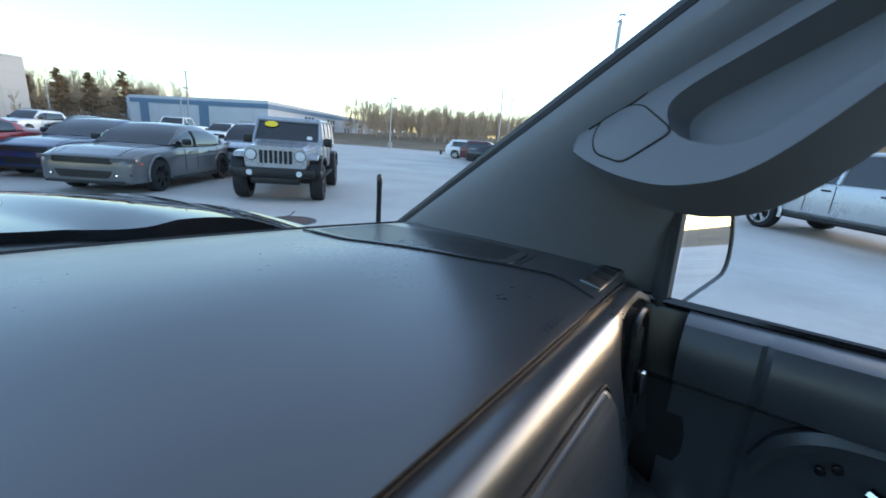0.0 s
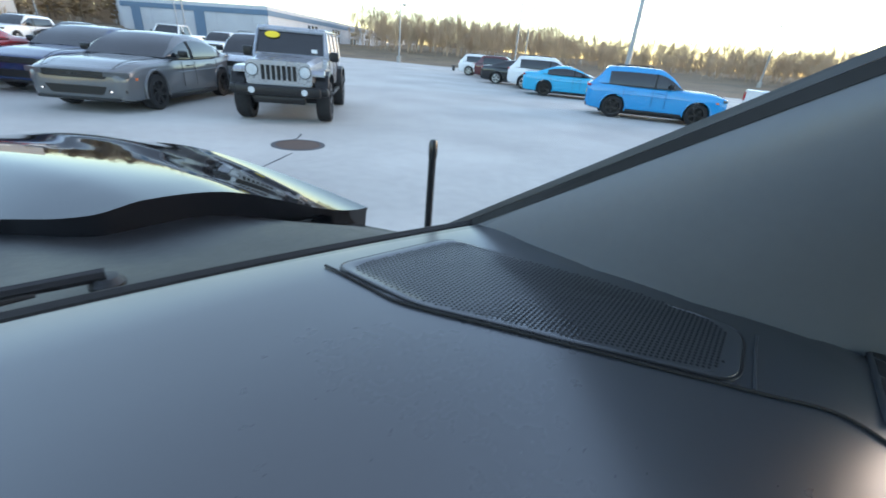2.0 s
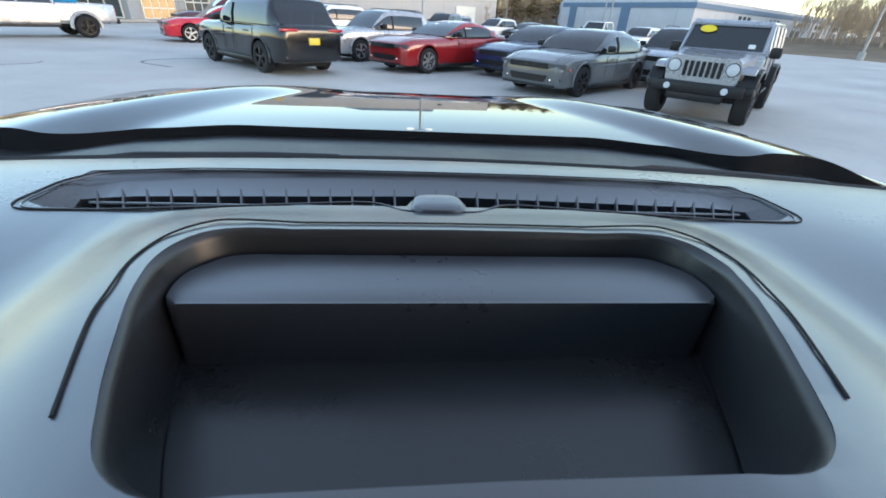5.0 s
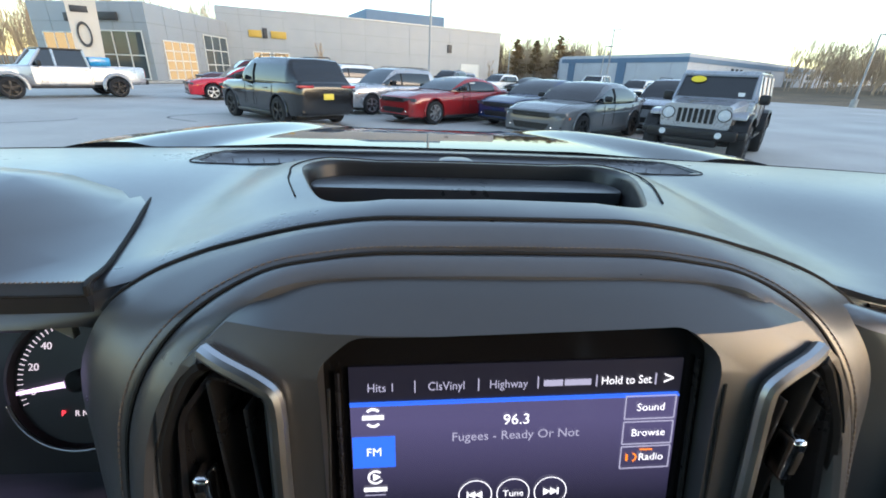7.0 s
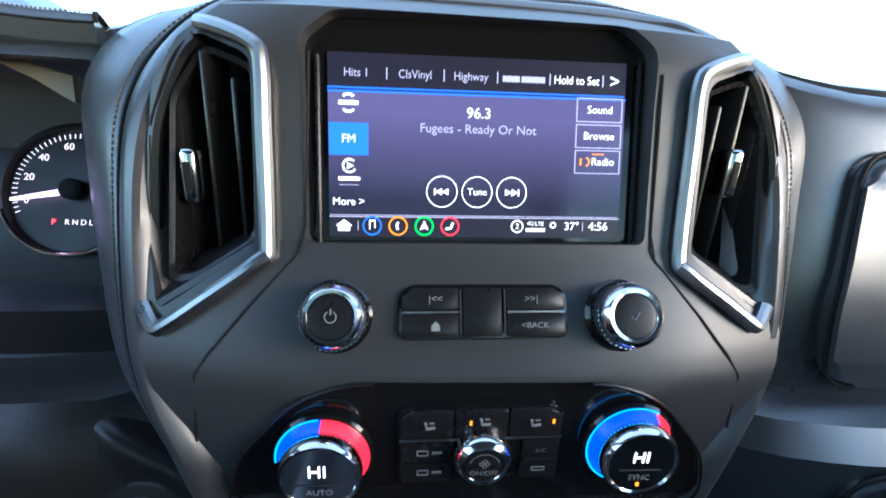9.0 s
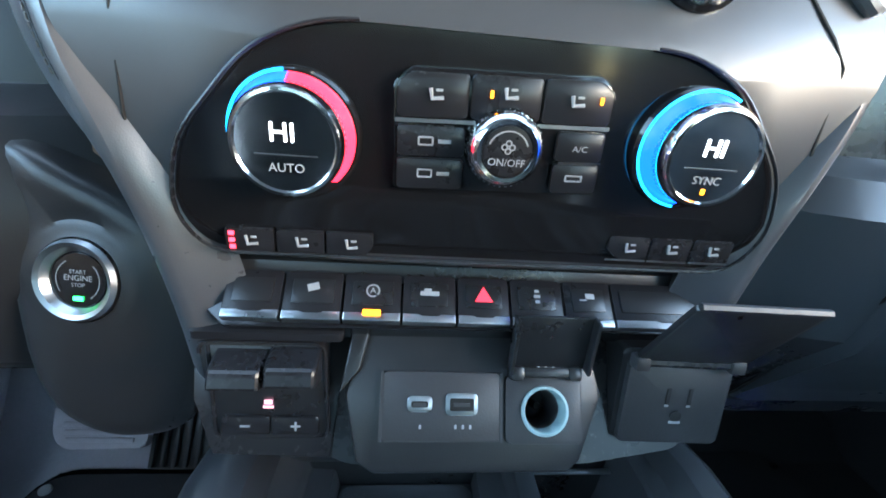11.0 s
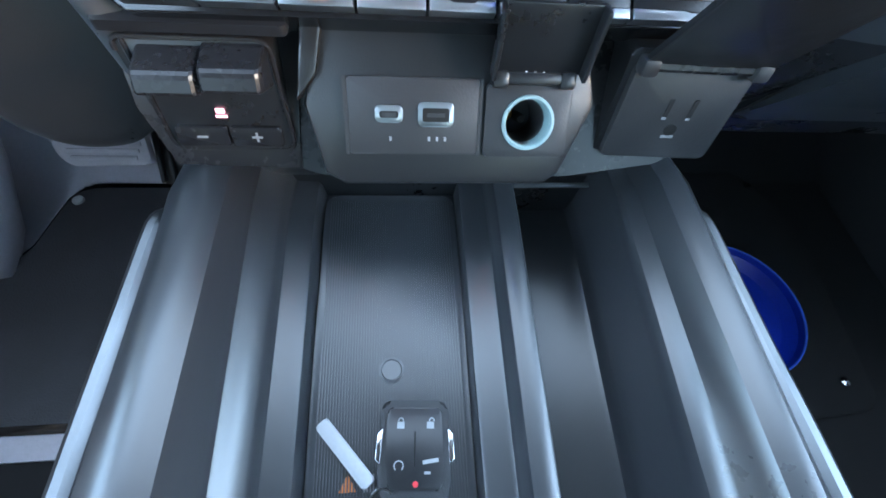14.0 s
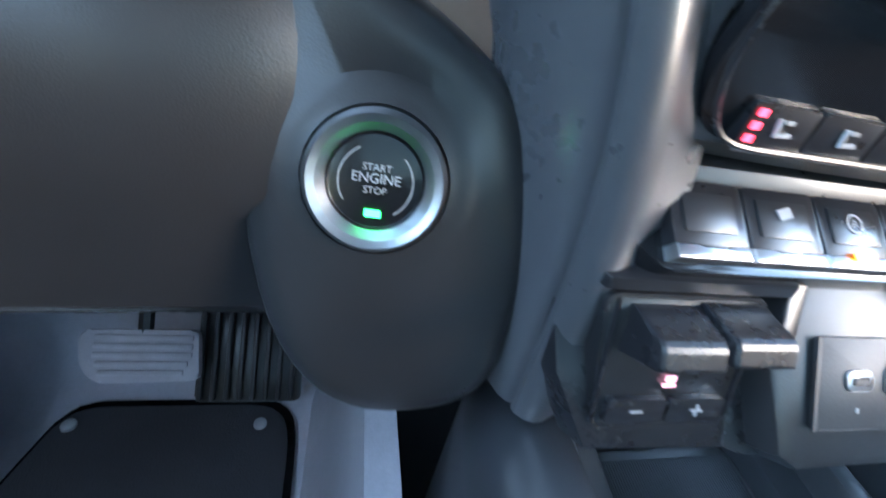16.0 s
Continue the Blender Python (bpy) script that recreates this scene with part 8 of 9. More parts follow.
def jeep(at):
    c = thing("off_road_wagon", "silver boxy off-road wagon with seven grille slots", "off-roader", (0, 0, 0), "parked cars")
    hw = 0.78
    b = bm_new()
    box(b, (0, -0.72, 0.93), (1.62, 2.9, 0.62), 0.06)
    part("body", b, STEEL, c)
    b = bm_new()
    loft(b, [[(-0.66, 0.72, 0.78), (0.66, 0.72, 0.78), (0.7, 0.72, 1.2), (0.6, 0.72, 1.265), (-0.6, 0.72, 1.265), (-0.7, 0.72, 1.2)], [(-0.56, 1.92, 0.75), (0.56, 1.92, 0.75), (0.6, 1.92, 1.1), (0.52, 1.92, 1.17), (-0.52, 1.92, 1.17), (-0.6, 1.92, 1.1)]])
    part("bonnet", b, STEEL, c)
    b = bm_new()
    prism(b, round_poly([(-0.62, 0.72), (0.62, 0.72), (0.64, 0.95), (0.6, 1.13), (0.52, 1.17), (-0.52, 1.17), (-0.6, 1.13), (-0.64, 0.95)], 0.06), -1.93, -1.9, Matrix(((1, 0, 0, 0), (0, 0, -1, 0), (0, 1, 0, 0), (0, 0, 0, 1))), 0.0)
    bmesh.ops.transform(b, matrix=Matrix.Translation((0, 0.06, 0)), verts=b.verts[:])
    g = part("grille", b, STEEL, c, "silver grille with seven slots")
    for i in range(7):
        b = bm_new()
        prism(b, round_poly([(-0.03, 0.0), (0.03, 0.0), (0.034, 0.27), (-0.034, 0.27)], 0.015), 0, 0.03, Matrix.Translation((-0.3 + 0.1 * i, 1.975, 0.82)) @ Matrix(((1, 0, 0, 0), (0, 0, 1, 0), (0, 1, 0, 0), (0, 0, 0, 1))))
        part("slot", b, VOID, g)
    for s in (-1, 1):
        b = bm_new()
        lathe(b, [(0.105, 0.0), (0.105, 0.05), (0.09, 0.06), (0.085, 0.045), (0.0, 0.06)], 28, Matrix.Translation((s * 0.5, 1.965, 0.99)) @ Matrix.Rotation(radians(-90), 4, "X"), cap=False)
        h = part("headlight", b, LENS, c, "round headlight")
        b = bm_new()
        lathe(b, [(0.12, 0.0), (0.12, 0.045), (0.104, 0.045), (0.1, 0.0)], 28, Matrix.Translation((s * 0.5, 1.962, 0.99)) @ Matrix.Rotation(radians(-90), 4, "X"), cap=False)
        part("headlight_ring", b, BLACKTRIM, h)
        for yy in (1.45, -1.55):
            b = bm_new()
            rows = []
            for i in range(9):
                a = math.pi * (0.06 + 0.88 * i / 8)
                y, z = yy + 0.55 * math.cos(a), 0.5 + 0.52 * min(1, 1.15 * math.sin(a))
                rows.append([(s * 0.68, y, z), (s * 0.93, y, z - 0.01), (s * 0.95, y, z - 0.05), (s * 0.68, y, z - 0.06)])
            loft(b, rows)
            part("fender_flare", b, BLACKTRIM, c)
            if yy > 0:
                b = bm_new()
                loft(b, [[(s * 0.56, y, z), (s * 0.86, y, z - 0.015), (s * 0.87, y, z - 0.05), (s * 0.56, y, z - 0.05)] for y, z in ((1.95, 0.98), (1.88, 1.045), (1.6, 1.07), (1.2, 1.07), (0.9, 1.05))])
                part("wing", b, STEEL, c)
            wheel(c, s * 0.8, yy, 0.41, 0.28, RIMDARK, 5, s)
        b = bm_new()
        box(b, (s * 0.93, 0.55, 1.28), (0.2, 0.14, 0.2), 0.04)
        part("mirror", b, BLACKTRIM, c)
        for yy in (0.62, -0.32, -1.2):
            b = bm_new()
            tube(b, [(s * 0.815, yy, 0.7), (s * 0.815, yy, 1.22)], 0.007, 5)
            part("door_gap", b, VOID, c)
        b = bm_new()
        box(b, (s * 0.83, -0.1, 0.5), (0.1, 2.0, 0.07), 0.02)
        part("side_step", b, BLACKTRIM, c)
        b = bm_new()
        loft(b, [[(s * 0.79, 0.55, 1.22), (s * 0.72, 0.33, 1.72), (s * 0.7, 0.33, 1.72), (s * 0.77, 0.55, 1.22)], [(s * 0.79, -2.1, 1.22), (s * 0.72, -2.08, 1.72), (s * 0.7, -2.08, 1.72), (s * 0.77, -2.1, 1.22)]])
        part("side_window", b, CARGLASS, c)
        for yy, y2 in ((0.62, 0.36), (-0.32, -0.32), (-1.2, -1.2), (-2.1, -2.08)):
            b = bm_new()
            tube(b, [(s * 0.79, yy, 1.2), (s * 0.72, y2, 1.74)], 0.045, 6)
            part("pillar", b, STEEL, c)
        b = bm_new()
        lathe(b, [(0.06, 0.0), (0.06, 0.02), (0.045, 0.026), (0.0, 0.014)], 18, Matrix.Translation((s * 0.5, 2.165, 0.63)) @ Matrix.Rotation(radians(-90), 4, "X"), cap=False)
        part("fog_lamp", b, LENS, c)
        b = bm_new()
        box(b, (s * 0.8, 1.96, 0.64), (0.3, 0.2, 0.17), 0.05)
        part("bumper_wing", b, BLACKTRIM, c)
    b = bm_new()
    loft(b, [[(-0.74, 0.66, 1.22), (0.74, 0.66, 1.22), (0.74, 0.6, 1.22), (-0.74, 0.6, 1.22)], [(-0.7, 0.4, 1.72), (0.7, 0.4, 1.72), (0.7, 0.34, 1.72), (-0.7, 0.34, 1.72)]])
    w = part("windscreen", b, CARGLASS, c)
    b = bm_new()
    tube(b, [(-0.74, 0.66, 1.24), (-0.7, 0.41, 1.74), (0.7, 0.41, 1.74), (0.74, 0.66, 1.24), (-0.74, 0.66, 1.24)], 0.04, 6)
    part("windscreen_frame", b, STEEL, c)
    b = bm_new()
    lathe(b, [(0.0, 0.0), (0.115, 0.0), (0.115, 0.012), (0.0, 0.012)], 24, Matrix.Translation((0.4, 0.475, 1.64)) @ Matrix.Rotation(radians(-63), 4, "X") @ Matrix.Diagonal((1.35, 0.65, 1, 1)), cap=False)
    part("sticker", b, YELLOW, w, "yellow oval sticker")
    b = bm_new()
    box(b, (-0.5, 0.6, 1.36), (0.12, 0.01, 0.08), 0, None)
    part("sticker", b, STICKER, w, "small white sticker")
    b = bm_new()
    box(b, (0, -0.86, 1.775), (1.46, 2.52, 0.09), 0.035)
    part("hard_top", b, STEEL, c)
    b = bm_new()
    box(b, (0, 2.07, 0.63), (1.62, 0.2, 0.2), 0.05)
    part("front_bumper", b, BLACKTRIM, c)
    b = bm_new()
    box(b, (0, 2.03, 0.47), (1.0, 0.16, 0.16), 0.04)
    part("skid_plate", b, BLACKTRIM, c)
    b = bm_new()
    box(b, (0, -0.1, 0.5), (1.3, 3.6, 0.24), 0.04)
    part("chassis", b, VOID, c)
    b = bm_new()
    lathe(b, [(0.0, -0.1), (0.4, -0.1), (0.4, 0.1), (0.0, 0.1)], 28, Matrix.Translation((0, -2.35, 1.05)) @ Matrix.Rotation(radians(90), 4, "X"), cap=False)
    part("spare_wheel", b, TYRE, c)
    c.matrix_basis = at


jeep(place(5.92, 8.62, 135.6, 2.9) @ Matrix.Translation((0, 0, 0)))


def pickup(name, label, at, colour, wb=3.5, L=5.6, W=1.9, H=1.85, r=0.4, boxy=False, group="parked cars", cargo=None):
    c = thing(name, label, "pickup", (0, 0, 0), group)
    hw = W / 2
    f = wb / 2 + 0.95
    bk = f - L
    def sect(y, zt, w, zb):
        h = [(w * 0.9, zb), (w, zb + 0.12), (w, zt - 0.12), (w * 0.97, zt - 0.03), (w * 0.9, zt)]
        return [(x, y, z) for x, z in h] + [(-x, y, z) for x, z in h[::-1]]
    b = bm_new()
    nw = 0.72 if boxy else 0.95
    loft(b, [sect(f, 1.02, hw * 0.84, 0.5), sect(f - 0.1, 1.12, hw * nw, 0.42), sect(wb / 2 - 0.4, 1.2, hw * (nw + 0.03), 0.42), sect(wb / 2 - 0.75, 1.22, hw, 0.42), sect(-0.9, 1.22, hw, 0.42)])
    body = part("cab_body", b, colour, c)
    b = bm_new()
    loft(b, [sect(-0.92, 1.24, hw, 0.5), sect(bk + 0.05, 1.24, hw, 0.5), sect(bk, 1.22, hw * 0.97, 0.55)])
    bed = part("bed", b, colour, c)
    for ob_ in (body, bed):
        cut = bm_new()
        for yy in (wb / 2, -wb / 2):
            lathe(cut, [(r * 1.2, -W), (r * 1.2, W)], 24, Matrix.Translation((0, yy, r * 1.05)) @ Matrix.Rotation(radians(90), 4, "Y"))
        carve(ob_, cut)
    cut = bm_new()
    box(cut, (0, (bk - 0.92) / 2, 1.2), (W * 0.82, -0.92 - bk - 0.16, 0.7))
    carve(bed, cut)
    b = bm_new()
    y0, y1 = wb / 2 - 0.72, -0.9
    loft(b, [[(-hw * 0.93, y0, 1.2), (hw * 0.93, y0, 1.2), (hw * 0.93, y1, 1.2), (-hw * 0.93, y1, 1.2)], [(-hw * 0.78, y0 - 0.5, H - 0.05), (hw * 0.78, y0 - 0.5, H - 0.05), (hw * 0.78, y1 + 0.08, H - 0.05), (-hw * 0.78, y1 + 0.08, H - 0.05)]])
    part("windows", b, CARGLASS, c, "dark tinted windows")
    b = bm_new()
    box(b, (0, (y0 - 0.5 + y1 + 0.08) / 2, H - 0.02), (W * 0.8, y0 - 0.5 - y1 - 0.06, 0.09), 0.035)
    part("roof", b, BLACKTRIM if boxy else colour, c)
    for s in (-1, 1):
        for ya, yb in ((y0, y0 - 0.48), (0.22, 0.2), (y1 + 0.03, y1 + 0.1)):
            b = bm_new()
            tube(b, [(s * hw * 0.94, ya, 1.2), (s * hw * 0.79, yb, H - 0.04)], 0.05, 6)
            part("pillar", b, colour, c)
        for yy in (y0 - 0.25, 0.2, y1 + 0.05):
            b = bm_new()
            tube(b, [(s * hw * 1.003, yy, 0.6), (s * hw * 1.003, yy, 1.16)], 0.008, 5)
            part("door_gap", b, VOID, c)
        for yy in (0.38, -0.72):
            b = bm_new()
            box(b, (s * (hw + 0.006), yy, 1.06), (0.04, 0.2, 0.035), 0.01)
            part("door_handle", b, BLACKTRIM, c)
        b = bm_new()
        box(b, (s * (hw + 0.14), y0 - 0.25, 1.3), (0.22, 0.14, 0.22), 0.05)
        part("mirror", b, BLACKTRIM, c)
        for yy in (wb / 2, -wb / 2):
            b = bm_new()
            tube(b, [(s * (hw + 0.02), yy + r * 1.28 * math.cos(a), r * 1.05 + r * 1.28 * math.sin(a)) for a in [math.pi * (i / 12 * 1.1 - 0.05) for i in range(13)]], 0.07 if boxy else 0.04, 6)
            part("wheel_arch", b, colour, c)
            wheel(c, s * (hw - 0.1 + (0.06 if boxy else 0)), yy, r, 0.27, RIMDARK if boxy else RIMSILVER, 5, s)
        b = bm_new()
        box(b, (s * hw * 0.9, bk, 1.0), (0.12, 0.06, 0.3), 0.02)
        part("taillight", b, TAIL, c, "red taillight")
        b = bm_new()
        box(b, (s * hw * 0.96, 0.2, 0.42), (0.12, 2.2, 0.09), 0.03)
        part("side_step", b, BLACKTRIM, c)
        b = bm_new()
        box(b, (s * hw * 0.7, f - 0.03, 1.0), (0.3, 0.1, 0.16), 0.03)
        part("headlight", b, LENS, c)
    b = bm_new()
    box(b, (0, bk - 0.06, 0.62), (W * 0.92, 0.16, 0.2), 0.04)
    part("rear_bumper", b, BLACKTRIM if boxy else CHROME, c)
    b = bm_new()
    box(b, (0, bk - 0.15, 0.66), (0.3, 0.02, 0.15), 0.004)
    part("tag_plate", b, STICKER, c)
    b = bm_new()
    box(b, (0, f + 0.02, 0.62), (W * 0.88, 0.18, 0.24), 0.05)
    part("front_bumper", b, BLACKTRIM, c)
    b = bm_new()
    box(b, (0, 0, 0.5), (1.2, L - 0.8, 0.24), 0.04)
    part("chassis", b, VOID, c)
    if cargo:
        b = bm_new()
        box(b, (0.1, -1.45, 1.42), (1.1, 0.8, 0.36), 0.06)
        part("cargo", b, cargo, c, "blue tub in the bed")
    c.matrix_basis = at


pickup("silver_pickup", "silver boxy pickup with black roof and flared wheels", place(-16.0, 18.4, 141.5, 3.5), SILVERP, boxy=True, cargo=BLUE1)
pickup("silver_pickup", "silver pickup with chrome bumper", place(13.95, -0.95, -43.8, 3.57), SILVERP, L=5.8, W=2.0)
pickup("white_pickup", "white pickup in the side row", place(21.5, -3.3, 205, 3.57), WHITEC, L=5.8, W=2.0)
pickup("white_pickup", "white pickup in the far row", place(14.8, 38.0, 130, 3.57), WHITEC, L=5.8, W=2.0)

# ================================================================ buildings
PANEL = material("grey_metal_panel", (0.3, 0.315, 0.33), 0.5, metal=0.1, vary=0.06, scale=0.8, bump=0.1, bscale=8)
# pale wall colour is warmed to carry the low sun's tint
PALEWALL = material("pale_sunlit_block_wall", (0.54, 0.5, 0.445), 0.8, vary=0.1, scale=0.7, bump=0.3, bscale=12)
BLUEBAND = material("blue_wall_band", (0.1, 0.17, 0.26), 0.6, vary=0.08, scale=1.0)
WAREWALL = material("warehouse_wall", (0.45, 0.46, 0.48), 0.75, vary=0.08, scale=0.6, bump=0.2, bscale=10)
BGLASS = material("shop_glass", (0.05, 0.07, 0.08), 0.08, vary=0.15, scale=1.0, rvary=0.03)
BDOOR = material("white_door_frame", (0.65, 0.65, 0.62), 0.5, vary=0.06)
WARMWIN = glow("lit_showroom", (1.0, 0.62, 0.25), 0.5, (0.1, 0.08, 0.06))
SIGNDK = material("dark_sign", (0.03, 0.03, 0.035), 0.5, vary=0.1)
SIGNGD = material("gold_sign", (0.5, 0.32, 0.05), 0.5, vary=0.1)


def wall_frame(a, b):
    """x along the wall from a to b, y up, z out to the side that faces the lot."""
    d = (Vector((b[0], b[1], 0)) - Vector((a[0], a[1], 0))).normalized()
    n = Vector((d.y, -d.x, 0))
    return Matrix(((d.x, 0, n.x, a[0]), (d.y, 0, n.y, a[1]), (0, 1, 0, 0), (0, 0, 0, 1))), (Vector(b) - Vector(a)).length


def opening(bld, m, x0, z0, x1, z1, nx, nz, glassm, name="window", framem=None):
    b = bm_new()
    box(b, ((x0 + x1) / 2, (z0 + z1) / 2, 0.02), (x1 - x0, z1 - z0, 0.06), 0, m)
    w = part(name, b, glassm, bld)
    b = bm_new()
    for i in range(nx + 1):
        box(b, (x0 + (x1 - x0) * i / nx, (z0 + z1) / 2, 0.07), (0.09, z1 - z0 + 0.09, 0.06), 0, m)
    for j in range(nz + 1):
        box(b, ((x0 + x1) / 2, z0 + (z1 - z0) * j / nz, 0.07), (x1 - x0, 0.09, 0.06), 0, m)
    part("frame", b, framem or BDOOR, w)


def joints(bld, m, L, H, dx, dz, mat):
    b = bm_new()
    x = dx
    while x < L:
        box(b, (x, H / 2, 0.004), (0.03, H, 0.02), 0, m)
        x += dx
    z = dz
    while z < H:
        box(b, (L / 2, z, 0.004), (L, 0.03, 0.02), 0, m)
        z += dz
    part("panel_joints", b, mat, bld)


dealer = thing("dealership_building", "grey panelled dealership with glazed roller doors", "building", (-15, 55, 0))
JOINT = material("panel_joint", (0.2, 0.21, 0.22), 0.7, vary=0.05)
A0, A1, A2 = (-31.0, 40.2), (-20.3, 37.0), (-19.7, 50.4)
C1, C2 = (-14.07, 53.1), (12.3, 66.5)
bm = bm_new()
prism(bm, [A0, A1, A2, (-30, 54)], -0.2, 5.6, None, 0.05)
part("showroom_wall", bm, PANEL, dealer)
bm = bm_new()
prism(bm, [(-20.6, 50.4), C1, C2, (2, 90), (-30, 74)], -0.2, 7.1, None, 0.05)
part("workshop_wall", bm, PANEL, dealer)
bm = bm_new()
prism(bm, [(-6.5, 63.5), (4.2, 68.8), (0, 78), (-10, 72)], 7.0, 9.0, None, 0.05)
part("roof_block", bm, BLUEBAND, dealer)
m1, L1 = wall_frame(A1, A2)
joints(dealer, m1, L1, 5.6, 2.4, 1.4, JOINT)
opening(dealer, m1, 1.6, 0.15, 6.3, 3.1, 4, 4, WARMWIN, "roller_door")
opening(dealer, m1, 8.2, 0.15, 12.9, 4.0, 3, 3, BGLASS)
m2, L2 = wall_frame(A0, A1)
joints(dealer, m2, L2, 5.6, 2.0, 1.4, JOINT)
opening(dealer, m2, 1.0, 0.2, 4.4, 3.4, 3, 2, WARMWIN)
opening(dealer, m2, 5.0, 0.2, 10.6, 3.6, 4, 2, BGLASS)
bm = bm_new()
box(bm, (4.0, 4.5, 0.1), (0.8, 0.6, 0.1), 0.02, m2)
box(bm, (7.6, 4.6, 0.1), (2.2, 0.55, 0.1), 0.02, m2)
part("sign_shapes", bm, SIGNDK, dealer)
m3, L3 = wall_frame((-20.6, 50.4), C1)
joints(dealer, m3, L3, 7.1, 2.2, 1.6, JOINT)
opening(dealer, m3, 3.2, 0.15, 4.9, 2.9, 2, 4, WARMWIN, "roller_door")
opening(dealer, m3, 5.3, 0.15, 6.9, 2.9, 2, 4, WARMWIN, "roller_door")
bm = bm_new()
box(bm, (3.6, 4.7, 0.1), (1.3, 0.7, 0.1), 0.02, m3)
box(bm, (6.0, 4.7, 0.1), (1.6, 0.7, 0.1), 0.02, m3)
part("sign_shapes", bm, SIGNGD, dealer)
bm = bm_new()
box(bm, (4.6, 4.8, 0.12), (0.5, 1.0, 0.1), 0.02, m3)
part("sign_shape", bm, SIGNDK, dealer)
m4, L4 = wall_frame(C1, C2)
joints(dealer, m4, L4, 7.1, 3.0, 1.8, JOINT)
opening(dealer, m4, 23.0, 0.1, 26.0, 2.8, 1, 4, BDOOR, "roller_door")
bm = bm_new()
box(bm, (21.0, 4.6, 0.05), (0.7, 1.0, 0.1), 0.02, m4)
part("wall_vent", bm, SIGNDK, dealer)
bm = bm_new()
box(bm, (L4 / 2, 7.12, 0.02), (L4, 0.12, 0.16), 0.02, m4)
part("parapet_cap", bm, BDOOR, dealer)
tower = thing("sign_tower", "tall pale sign tower leaning beside the showroom", "sign", (-26, 35, 0))
bm = bm_new()
loft(bm, [[(-24.2, 34.5, 0), (-22.9, 35.3, 0), (-23.6, 36.3, 0), (-24.9, 35.5, 0)], [(-24.1, 34.5, 5.8), (-22.5, 35.3, 6.1), (-23.2, 36.3, 6.1), (-24.8, 35.5, 5.8)]])
part("pylon", bm, PALEWALL, tower)
mt, Lt = wall_frame((-24.15, 34.48), (-22.7, 35.29))
bm = bm_new()
box(bm, (0.75, 4.7, 0.03), (1.0, 0.42, 0.06), 0.02, mt)
part("sign_bar", bm, SIGNDK, tower)
bm = bm_new()
lathe(bm, [(0.55, 0.0), (0.55, 0.08), (0.42, 0.08), (0.42, 0.0)], 28, mt @ Matrix.Translation((0.75, 3.1, 0.03)) @ Matrix.Diagonal((0.75, 1.5, 1, 1)), cap=False)
part("sign_arch", bm, SIGNDK, tower)

ware = thing("warehouse", "long pale warehouse with a blue band", "building", (40, 70, 0))
B0, B1, B2 = (26.5, 81.0), (34.45, 55.7), (150.0, 132.0)
bm = bm_new()
prism(bm, [B0, B1, B2, (120, 180), (40, 130)], -0.2, 5.1, None, 0.05)
part("wall", bm, WAREWALL, ware)
for a, b_ in ((B0, B1), (B1, B2)):
    mw, Lw = wall_frame(a, b_)
    bm = bm_new()
    box(bm, (Lw / 2, 4.35, 0.03), (Lw, 0.62, 0.08), 0.0, mw)
    part("blue_band", bm, BLUEBAND, ware)
    joints(ware, mw, Lw, 5.0, 6.0, 9.0, JOINT)
    if a is B0:
        for x in (3.0, 15.0):
            bm = bm_new()
            box(bm, (x, 2.1, 0.03), (1.8, 4.2, 0.06), 0.0, mw)
            part("blue_panel", bm, BLUEBAND, ware)
    else:
        for k in range(9):
            x = 14 + 12 * k
            for q in (0, 2.6):
                bm = bm_new()
                box(bm, (x + q, 1.35, 0.03), (1.7, 2.5, 0.08), 0.0, mw)
                part("dock_door", bm, SIGNDK, ware)
            for q in (0.0, 1.6, 3.2):
                bm = bm_new()
                box(bm, (x + q, 3.4, 0.03), (0.9, 0.7, 0.08), 0.0, mw)
                part("window", bm, BGLASS, ware)
far = thing("far_shed", "low dark shed behind the field", "building", (170, 105, 0))
bm = bm_new()
box(bm, (165, 112, 3.2), (30, 10, 4.5), 0.05, None)
part("wall", bm, material("dark_shed", (0.1, 0.1, 0.11), 0.7, vary=0.1), far)


# ================================================================ lamp posts
POST = material("galvanised_post", (0.3, 0.31, 0.33), 0.45, metal=0.4, vary=0.1, scale=3)
LAMPON = glow("lamp_on", (1.0, 0.97, 0.9), 6.0, (0.6, 0.6, 0.6))
def lamp_post(x, y, h, yaw=0, heads=2, lit=True, w=0.075):
    z0 = max(0.0, land_z(x, y))
    p = thing("lamp_post", "tall pale parking lot lamp post", "lamp post", (x, y, z0), "lamp posts")
    b = bm_new()
    lathe(b, [(0.28, z0 - 0.1), (0.28, z0 + 0.7), (0.24, z0 + 0.75)], 14, Matrix.Translation((x, y, 0)))
    part("footing", b, PAVING, p)
    b = bm_new()
    lathe(b, [(w * 1.4, z0 + 0.7), (w, z0 + h)], 10, Matrix.Translation((x, y, 0)))
    part("post", b, POST, p)
    for k in range(heads):
        m = Matrix.Translation((x, y, z0 + h)) @ Matrix.Rotation(radians(yaw + 180 * k), 4, "Z")
        b = bm_new()
        box(b, (0.25, 0, -0.06), (0.5, 0.07, 0.07), 0.01, m)
        part("arm", b, POST, p)
        b = bm_new()
        box(b, (0.75, 0, -0.03), (0.6, 0.34, 0.14), 0.04, m)
        h_ = part("lamp_head", b, POST, p)
        b = bm_new()
        box(b, (0.75, 0, -0.11), (0.5, 0.28, 0.03), 0.01, m)
        part("lamp_lens", b, LAMPON if lit else LENS, h_)


